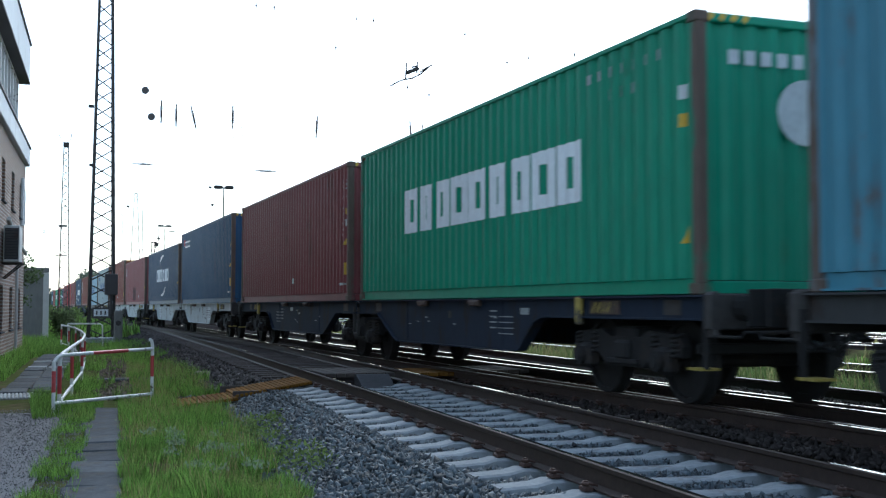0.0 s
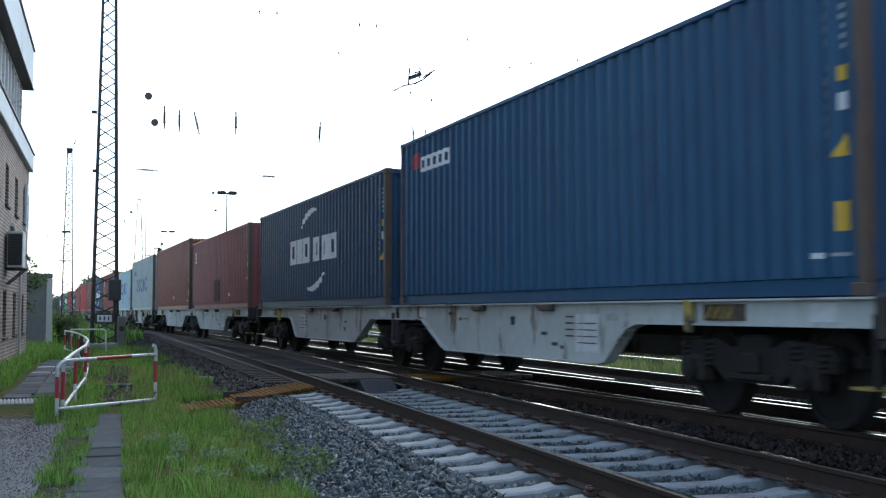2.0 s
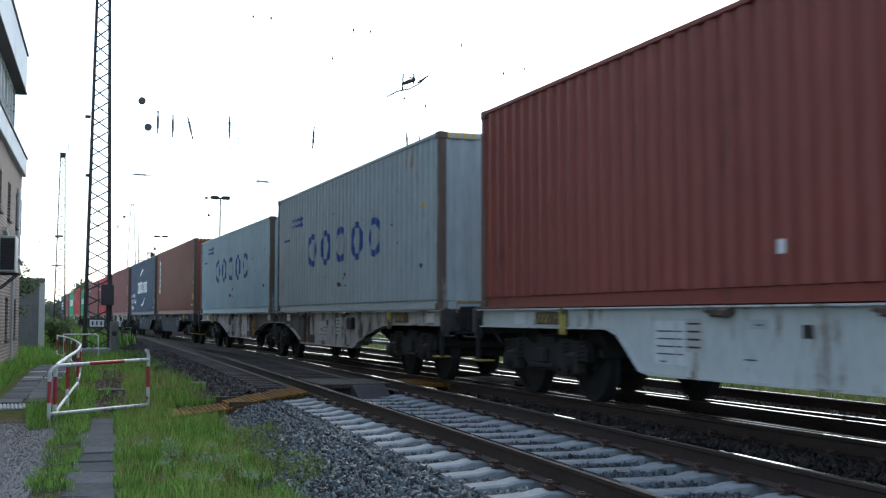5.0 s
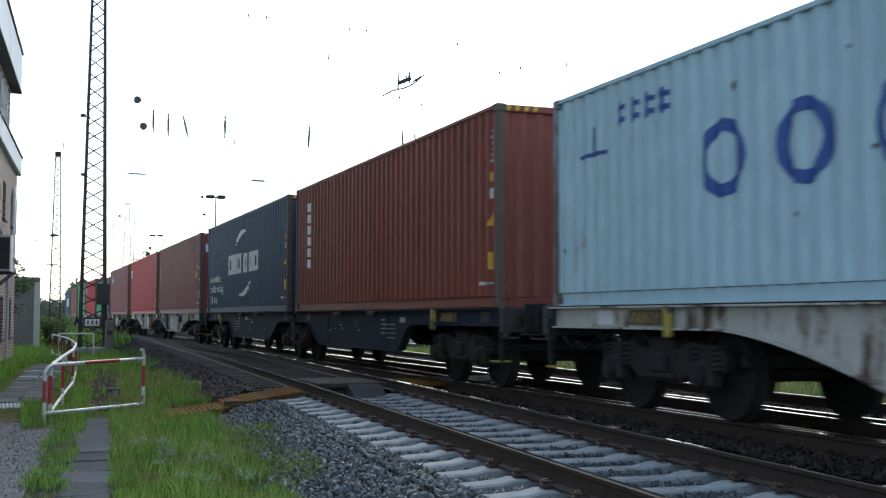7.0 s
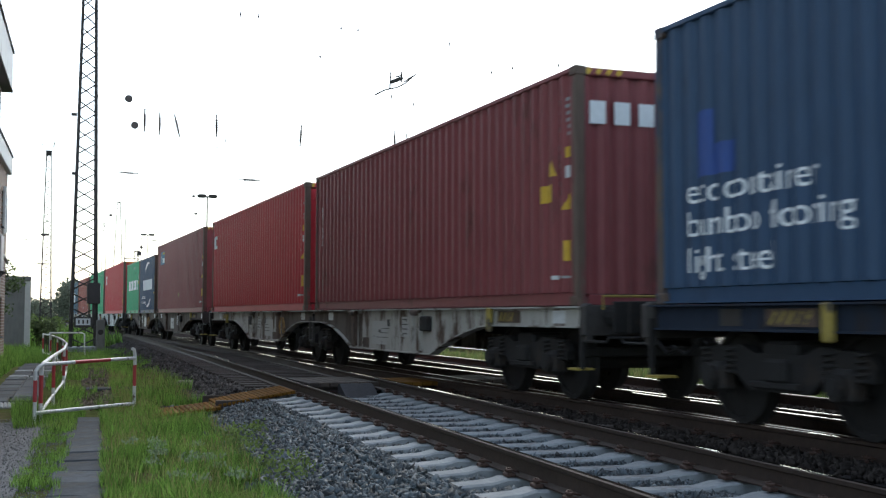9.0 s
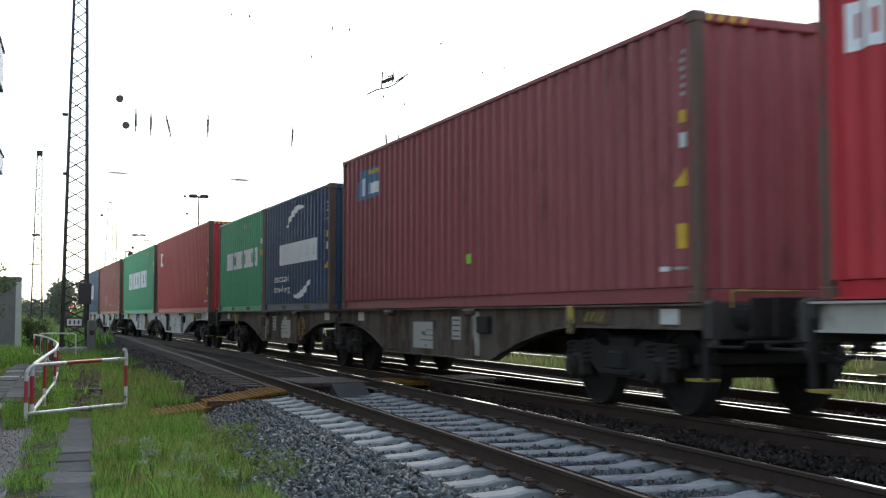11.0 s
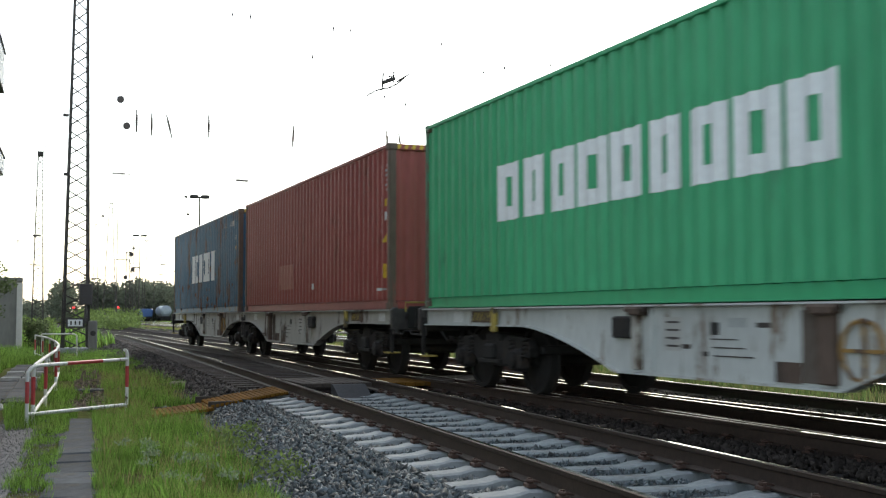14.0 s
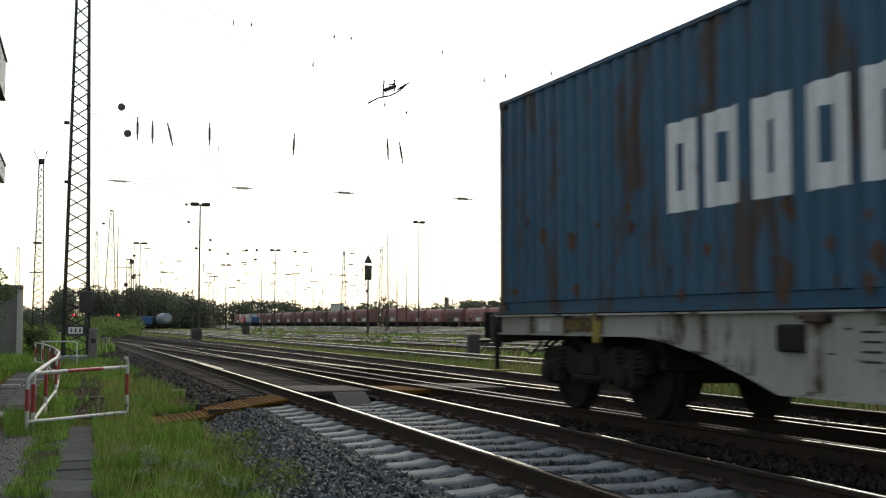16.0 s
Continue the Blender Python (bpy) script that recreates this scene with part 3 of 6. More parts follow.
def codes(box, length, height):
    """The columns of small white figures and the yellow warning signs at the leading end."""
    L = length / 2
    g = random.Random(int(length * 100) + len(bpy.data.objects))
    for i in range(12):
        z = height - 0.34 - i * 0.112
        if i not in (4, 11):
            bar(box, -L + 0.45, -L + 0.45 + g.uniform(0.045, 0.07), z - 0.08, z - 0.01, M["mark_faint"])
    for i in range(6):
        z = height - 0.33 - i * 0.085
        bar(box, -L + 0.24, -L + 0.24 + g.uniform(0.05, 0.09), z - 0.055, z - 0.01, M["mark_faint"])
    bar(box, -L + 0.23, -L + 0.33, height - 1.08, height - 0.95, M["mark_yellow"])
    bar(box, -L + 0.22, -L + 0.33, height - 1.33, height - 1.18, M["mark_old"])
    triangle(box, -L + 0.29, height - 1.72, 0.22, 0.2)
    if height > 2.8:
        bar(box, -L + 0.20, -L + 0.36, 0.55, 0.80, M["mark_yellow"])
        bar(box, -L + 0.24, -L + 0.32, 0.60, 0.75, M["amber_rim"])
        bar(box, -L + 0.55, -L + 0.68, 0.33, 0.38, M["mark_old"])
        bar(box, -L + 0.20, -L + 0.42, 0.34, 0.37, M["mark_faint"])


def letters(box, y0, y1, z0, z1, count, m, gap=0.16):
    """A wide name as a row of plain blocks, one for each letter, with a narrow slot in every block."""
    w = (y1 - y0) / count
    for i in range(count):
        a, b = y0 + i * w + w * gap / 2, y0 + (i + 1) * w - w * gap / 2
        d, h = (b - a) * 0.38, (z1 - z0) * 0.24
        box_of = lambda p, q, r, t: [(p, r), (q, r), (q, t), (p, t)]
        polys = [box_of(a, a + d, z0, z1), box_of(b - d, b, z0, z1)]
        polys += [box_of(a + d, b - d, z1 - h, z1), box_of(a + d, b - d, z0, z0 + h)]
        decal(box, polys, m, "name_block")


def arcs(box, y, z, r, m, rise=0.9):
    """Two curved strokes above and below a name, thick in the middle and pointed at their ends."""
    for sgn in (1, -1):
        polys = []
        for i in range(8):
            pts = []
            for k in (i, i + 1):
                a = radians(38 + k * 8.6)
                w = 0.035 + 0.13 * math.sin(math.pi * min(1.0, k / 8 * 0.9 + 0.1)) if k < 8 else 0.06
                yy, zz = y + sgn * r * math.cos(a), z + sgn * r * rise * math.sin(a)
                pts.append(((yy, zz), (yy - sgn * w * 0.5 * math.cos(a), zz - sgn * w * math.sin(a))))
            polys.append([pts[0][0], pts[1][0], pts[1][1], pts[0][1]])
        decal(box, polys, m, "arc")


def lines(box, y0, z, text, size):
    """Readable words on the side, starting from the trailing end."""
    at = 0.0
    for word in text.split(" "):
        c = bpy.data.curves.new("words", "FONT")
        c.body, c.size = word, size
        ob = bpy.data.objects.new("words", c)
        me = bpy.data.meshes.new_from_object(ob)
        bpy.data.objects.remove(ob)
        me.calc_loop_triangles()
        co = [(y0 - at - v.co.x, z + v.co.y) for v in me.vertices]
        decal(box, [[co[k] for k in t.vertices] for t in me.loop_triangles], M["mark"], "word")
        at += max(v.co.x for v in me.vertices) + 0.26 * size
        bpy.data.meshes.remove(me)


def green_marks(box, length, height):
    L = length / 2
    if length > 8:
        letters(box, -3.57, 3.34, 1.16, 1.92, 9, M["mark"])
    else:
        letters(box, -2.29, 1.84, 1.18, 1.66, 9, M["mark"])
    triangle(box, -L + 0.25, 0.53, 0.2, 0.2)
    bar(box, -L + 0.24, -L + 0.36, height - 1.16, height - 1.02, M["mark_yellow"])
    bar(box, -L + 0.24, -L + 0.36, height - 0.87, height - 0.72, M["mark_old"])
    for i in range(7):
        bar(box, -L + 0.75 + i * 0.26, -L + 0.84 + i * 0.26, height - 0.36, height - 0.24, M["mark_faint"])
    for i in range(3):
        bar(box, -L + 1.3 + i * 0.26, -L + 1.39 + i * 0.26, height - 0.62, height - 0.5, M["mark_faint"])
    part("marking", Shape().tube((0.13, -L + 0.034, height * 0.66), (0.13, -L + 0.037, height * 0.66), 0.35, 20), M["mark_old"], box, "round white emblem")
    for i in range(5):
        part("marking", Shape().box((-0.75 + i * 0.2, -L + 0.036, height - 0.45), (0.13, 0.002, 0.15)), M["mark_old"], box)


def navy_marks(box, length, height):
    codes(box, length, height)
    if length > 8:
        lift = 0.1 if height > 2.8 else 0.0
        letters(box, 0.05, 2.14, 1.06 + lift, 1.66 + lift, 3, M["mark"], 0.14)
        letters(box, -2.46, -0.28, 1.06 + lift, 1.62 + lift, 3, M["mark"], 0.14)
        arcs(box, -0.18, 1.35 + lift, 1.45, M["mark"], 0.68)
    else:
        letters(box, -2.03, 1.37, 1.07, 1.55, 6, M["mark"], 0.14)
        arcs(box, -0.38, 1.32, 1.35, M["mark"], 0.78)
        lines(box, 1.87, 0.68, "eco container", 0.26)
        lines(box, 1.84, 0.44, "bamboo flooring", 0.22)


def eco_marks(box, length, height):
    navy_marks(box, length, height)
    for i, w in enumerate(("eco container", "bamboo flooring", "light steel")):
        lines(box, 5.5, (1.0, 0.67, 0.31)[i], w, 0.36)
    bar(box, 5.08, 5.35, 1.25, 1.9, M["mark_blue"])
    bar(box, 4.75, 5.08, 1.25, 1.55, M["mark_blue"])


def cosco_marks(box, length, height):
    L = length / 2
    for i in range(5):
        ring(box, 0.39, 0.38, 2.43 - i * 1.23, 1.41)
    for i in range(4):
        bar(box, 4.30 - i * 0.3, 4.50 - i * 0.3, 2.06, 2.12, M["mark_blue"])
        bar(box, 4.30 - i * 0.3, 4.50 - i * 0.3, 2.20, 2.26, M["mark_blue"])
        bar(box, 4.37 - i * 0.3, 4.43 - i * 0.3, 2.02, 2.30, M["mark_blue"])
    bar(box, 4.75, 5.4, 1.76, 1.81, M["mark_blue"])
    bar(box, 5.05, 5.10, 1.81, 2.12, M["mark_blue"])
    triangle(box, -5.27, 1.72, 0.22, 0.2)
    bar(box, -5.93, -5.82, 1.43, 1.57, M["mark_yellow"])
    bar(box, -5.93, -5.82, 1.13, 1.28, M["mark"])
    for i in range(9):
        bar(box, -5.62, -5.57, 1.62 - i * 0.11, 1.69 - i * 0.11, M["mark_faint"])
    g = random.Random(4)
    for k in range(26):     # small rust spots under the name and near the posts
        y, z = (g.gauss(-0.3, 0.25), g.gauss(0.75, 0.2)) if k < 14 else (g.uniform(-5.9, 5.8), g.uniform(0.3, 2.3))
        r = g.uniform(0.015, 0.05)
        decal(box, [[(y - r, z), (y, z - r * 1.6), (y + r, z), (y, z + r)]], M["rust_spot"], "rust_spot")


def ring(box, rz, ry, y, z):
    """A thick oval ring, one block of a large blue name."""
    n, w, polys = 16, 0.13, []
    for i in range(n):
        a, b = 6.28318 * i / n, 6.28318 * (i + 1) / n
        polys.append([(y + q * math.cos(c), z + h * math.sin(c)) for c, q, h in ((a, ry, rz), (b, ry, rz), (b, ry - w, rz - w), (a, ry - w, rz - w))])
    decal(box, polys, M["mark_blue"], "name_block", "dark blue oval ring")


def plain_marks(box, length, height):
    codes(box, length, height)
    bar(box, length / 2 - 7.1, length / 2 - 6.98, 0.45, 0.58, M["mark_old"])


def corner_logo(y0, y1, z0, z1, key="mark", count=2, column=False):
    def marks(box, length, height):
        codes(box, length, height)
        if column:
            h = (z1 - z0) / count
            for i in range(count):
                bar(box, y0, y1, z0 + i * h + h * 0.12, z0 + (i + 1) * h - h * 0.12, M[key])
        else:
            letters(box, y0, y1, z0, z1, count, M[key], 0.2)
    return marks


def plate_logo(box, length, height):
    codes(box, length, height)
    bar(box, 3.86, 4.95, 2.03, 2.57, M["plate_blue"], "plate", "faded blue plate")
    bar(box, 4.95, 5.15, 2.03, 2.40, M["plate_blue"], "plate")
    bar(box, 4.62, 4.86, 2.10, 2.42, M["mark"])
    for i in range(3):
        bar(box, 3.95 + i * 0.21, 4.11 + i * 0.21, 2.10, 2.30, M["mark"])
    bar(box, 3.86, 4.5, 2.46, 2.53, M["mark_yellow"])
    bar(box, -0.42, -0.18, 0.63, 0.77, M["lime"], "sticker", "bright lime green sticker")


def tex_marks(box, length, height):
    L = length / 2
    corner_logo(5.5, 5.62, 1.35, 2.2, "mark", 6, True)(box, length, height)
    for i in range(3):
        part("marking", Shape().box((-0.9 + i * 0.34, -L + 0.036, height - 0.55), (0.22, 0.002, 0.28)), M["mark"], box)
    bar(box, -L + 0.66, -L + 0.98, 1.30, 1.52, M["mark_yellow"])
    triangle(box, -L + 0.7, 1.62, 0.22, 0.2)


def sea_marks(box, length, height):
    codes(box, length, height)
    letters(box, 3.6, 5.02, 2.27, 2.53, 5, M["mark"], 0.14)
    bar(box, 5.12, 5.42, 2.36, 2.62, M["red"])


def scorch_marks(box, length, height):
    corner_logo(4.98, 5.2, 1.75, 2.2, "mark_old", 3, True)(box, length, height)
    for i in range(6):
        bar(box, -0.78 + i * 0.21, -0.60 + i * 0.21, 0.24, 1.02 - 0.05 * (i % 2), M["scorch"], "sooty_patch")
    bar(box, -2.68, -2.5, 0.40, 0.50, M["mark"])


def patch_marks(box, length, height):
    plain_marks(box, length, height)
    bar(box, 0.71, 2.14, 0.5, 1.07, M["patch"])


def italia_marks(box, length, height):
    bar(box, -5.72, -5.6, height - 1.12, height - 1.0, M["mark_yellow"])
    bar(box, -5.72, -5.6, height - 0.86, height - 0.72, M["mark_faint"])
    letters(box, -2.3, 2.07, 1.0, 1.92, 6, M["mark"], 0.26)
    g = random.Random(8)
    for k in range(70):     # rust that has broken through the paint, mostly low down
        y, z, r = g.uniform(-5.9, 5.9), 0.2 + 1.3 * g.random() ** 1.6, g.uniform(0.02, 0.09)
        decal(box, [[(y - r, z), (y - r * 0.3, z - r * 2.2), (y + r * 0.8, z - r * 0.4), (y + r * 0.2, z + r)]], M["rust_spot"], "rust_spot")
    for i in range(6):
        bar(box, -5.3 + i * 0.26, -5.18 + i * 0.26, height - 0.42, height - 0.28, M["mark_faint"])
    L = length / 2
    part("marking", Shape().tube((0.2, -L - 0.004, height * 0.72), (0.2, -L - 0.002, height * 0.72), 0.3, 18), M["mark"], box, "round white emblem")


HC, ST = 2.896, 2.591
LOADS = (       # y of the trailing end at the start, length, height, paint, label, markings, doors lead
    (8.23, 12.19, HC, "light_blue", "pale blue corrugated steel container with grey corner posts", plain_marks, False),
    (22.14, 12.19, HC, "green", "dark green corrugated container with a wide white name", green_marks, False),
    (35.23, 12.19, HC, "maroon", "dark maroon corrugated container with small white codes", plain_marks, False),
    (49.19, 12.19, HC, "blue", "mid blue corrugated container with a small white name at the rear", sea_marks, False),
    (62.28, 12.19, ST, "navy", "navy blue container with white name and two arcs", navy_marks, False),
    (76.24, 12.19, ST, "faded", "faded maroon container with a dark scorched patch", scorch_marks, False),
    (89.33, 12.19, HC, "brown", "tall brown-red corrugated container with rusty edges", plain_marks, False),
    (103.29, 12.19, HC, "grey", "pale grey container with blue name and rust stains", cosco_marks, False),
    (116.38, 12.19, ST, "pale", "pale blue-grey container with large blue rings of a name", cosco_marks, False),
    (130.34, 12.19, HC, "brown", "brown-red container with an upright white name", corner_logo(4.74, 5.10, 0.95, 2.5, "mark", 6, True), False),
    (143.43, 12.19, HC, "navy", "navy blue container with white name and slogan lines", eco_marks, True),
    (157.39, 12.19, HC, "maroon", "dark maroon container with white blocks on its end", tex_marks, False),
    (170.48, 12.19, HC, "red", "bright red container with a short white name", corner_logo(5.3, 5.75, 2.0, 2.4, "mark", 2), True),
    (184.44, 12.19, HC, "faded", "maroon container with a blue and white plate", plate_logo, False),
    (191.40, 6.06, ST, "navy", "short navy container with white name and arcs", navy_marks, False),
    (197.53, 6.06, ST, "green_light", "short bright green container with a white name", green_marks, False),
    (211.49, 12.19, HC, "red", "bright red container with a white two-letter name block", corner_logo(4.38, 5.15, 1.86, 2.38, "mark", 2), False),
    (224.58, 12.19, HC, "green_light", "bright green corrugated container with a wide white name", green_marks, False),
    (238.54, 12.19, HC, "rust_red", "brown-red container with a paler repaired patch", patch_marks, False),
    (251.63, 12.19, HC, "old_blue", "rust-stained old blue container with a white name", italia_marks, True),
)
DECK = 1.163
containers = []
for rear, length, height, key, label, marks, lead in LOADS:
    ob = container(length, height, key, label, marks, lead)
    ob.location = (TRAIN_X, rear - length / 2, DECK)
    containers.append(ob)


def wheel_shape():
    """A wheel of a railway wagon: tread, flange, dished disc and hub, turning about x."""
    s = Shape()
    for side in (-1, 1):
        prof = [(0.085, -0.09), (0.12, -0.05), (0.40, -0.02), (0.405, -0.065), (0.46, -0.065), (0.465, 0.045), (0.49, 0.052), (0.49, 0.075), (0.40, 0.075), (0.39, 0.03), (0.12, 0.0), (0.085, 0.09)]
        n, vs, fs = 24, [], []
        for i in range(n):
            a = 6.28318 * i / n
            vs += [(side * (0.7525 - u), r * math.cos(a), r * math.sin(a)) for r, u in prof]
        k = len(prof)
        for i in range(n):
            j = (i + 1) % n
            fs += [(i * k + q, i * k + q + 1, j * k + q + 1, j * k + q) for q in range(k - 1)]
        s.add(vs, fs)
    s.tube((-1.0, 0, 0), (1.0, 0, 0), 0.085, 10)
    for a in range(4):
        s.box((-0.72, 0.25 * math.cos(a * 1.5708), 0.25 * math.sin(a * 1.5708)), (0.05, 0.06, 0.06))
        s.box((0.72, 0.25 * math.cos(a * 1.5708), 0.25 * math.sin(a * 1.5708)), (0.05, 0.06, 0.06))
    return s


WHEELSET = wheel_shape().mesh("wheelset", M["dark_steel"])


def side_frame():
    """The cast side frame of a bogie, with its spring seat and centre casting."""
    s = Shape()
    top = [(-1.25, 0.62), (-1.15, 0.74), (-0.55, 0.78), (-0.35, 0.70), (0.35, 0.70), (0.55, 0.78), (1.15, 0.74), (1.25, 0.62)]
    low = [(1.22, 0.50), (0.62, 0.50), (0.42, 0.36), (-0.42, 0.36), (-0.62, 0.50), (-1.22, 0.50)]
    s.prism(top + low, "x", -0.06, 0.06)
    s.box((0, 0, 0.42), (0.22, 0.7, 0.06), bevel=0.01)
    s.box((-0.04, 0, 0.55), (0.16, 0.34, 0.22), bevel=0.03)
    return s


SIDE_FRAME = side_frame().mesh("side_frame", M["dark_steel"])
BOGIE = Shape().box((0, 0, 0.72), (2.1, 0.5, 0.2), bevel=0.03).mesh("bolster", M["dark_steel"])
END_BEAM = Shape().box((0, 0, 0.60), (1.9, 0.1, 0.12), bevel=0.02).mesh("end_beam", M["dark_steel"])
BRAKE = Shape().box((-0.75, 0, 0.5), (0.12, 0.07, 0.34), bevel=0.015).box((0.75, 0, 0.5), (0.12, 0.07, 0.34), bevel=0.015).tube((-0.75, 0, 0.42), (0.75, 0, 0.42), 0.03, 6).mesh("brake_beam", M["dark_steel"])


def axle_box():
    s = Shape().box((0, 0, 0), (0.2, 0.3, 0.3), bevel=0.05)
    s.tube((-0.1, 0, 0), (-0.16, 0, 0), 0.12, 12).tube((-0.16, 0, 0), (-0.175, 0, 0), 0.075, 10)
    return s


AXLE_BOX = axle_box().mesh("axle_box", M["dark_steel"])


def spring_shape():
    pts = [(0.07 * math.cos(a * 0.7), 0.07 * math.sin(a * 0.7), -0.13 + 0.26 * a / 44) for a in range(45)]
    return Shape().bent(pts, 0.016, 5)


SPRING = spring_shape().mesh("spring", M["dark_steel"])
wheelsets = []


def bogie(parent, y):
    b = part("bogie", BOGIE, None, parent)
    b.location = (0, y, 0)
    for e in (-1, 1):
        f = part("side_frame", SIDE_FRAME, None, b)
        f.matrix_basis = pose(e * 1.0, 0, 0, 0, 0, 0 if e < 0 else 180)
        f = part("end_beam", END_BEAM, None, b)
        f.location = (0, e * 1.35, 0)
        f = part("brake_beam", BRAKE, None, b)
        f.location = (0, e * 0.36, 0)
    for d in (-0.9, 0.9):
        w = part("wheelset", WHEELSET, None, b)
        w.location = (0, d, 0.46)
        wheelsets.append(w)
        for e in (-1, 1):
            a = part("axle_box", AXLE_BOX, None, b)
            a.matrix_basis = Matrix.Translation((e * 1.04, d, 0.46)) @ Matrix.Rotation(0 if e < 0 else math.pi, 4, "Z")
            for q in (-0.2, 0.2):
                sp = part("spring", SPRING, None, b)
                sp.location = (e * 1.03, d + q, 0.62)
    return b


SILL = {
    "grey": paint("light grey wagon paint", (0.40, 0.42, 0.41), 0.5, (0.20, 0.15, 0.11), 4.0, 0.12, 0.7),
    "cream": paint("stained cream-grey wagon paint", (0.36, 0.35, 0.32), 0.72, (0.10, 0.07, 0.052), 4.0, 0.12, 0.7),
    "umber": paint("dirt-brown wagon paint", (0.105, 0.088, 0.075), 0.8, (0.075, 0.058, 0.047), 4.0, 0.12, 0.7),
    "grimy": paint("grimy grey wagon paint", (0.37, 0.37, 0.345), 0.6, (0.085, 0.06, 0.045), 3.0, 0.12, 0.7),
    "blue_grey": paint("dark blue-grey wagon paint", (0.020, 0.027, 0.042), 0.6, (0.03, 0.028, 0.03), 4.0, 0.12, 0.7),
    "soot": paint("sooty grey wagon paint", (0.05, 0.05, 0.05), 0.8, (0.05, 0.035, 0.028), 4.0, 0.12, 0.7),
}


PALE_SILL = ("grey", "grimy", "cream", "umber")


def sill_outline(y0, y1, curved, flip):
    """The deep side beam between the bogies, as (y, z), from its leading end y0 to its trailing end y1."""
    top, thin, deep = DECK - 0.02, DECK - 0.24, 0.44
    a, b, c, d = y0 + 4.15, y0 + 4.75, y1 - 2.5, y1 - 1.4
    pts = [(y0, top), (y0, thin)]
    if curved:
        a, b, c, d = (y0 + 3.7, y0 + 6.05, y1 - 2.95, y1 - 0.5) if flip else (y0 + 2.9, y0 + 5.25, y1 - 2.95, y1 - 0.5)
        for i in range(9):
            q = i / 8
            pts.append((a + (b - a) * q, thin - (thin - deep) * (0.35 * q * q + 0.65 * q ** 1.3)))
        for i in range(9):
            q = 1 - i / 8
            pts.append((d + (c - d) * q, thin - (thin - deep) * q ** 2.0))
    else:
        pts += [(a - 0.25, thin), (a, thin - 0.06), (b - 0.1, deep + 0.03), (b + 0.1, deep), (c - 0.1, deep), (c + 0.1, deep + 0.05), (d, thin)]
    return pts + [(y1, thin), (y1, top)]


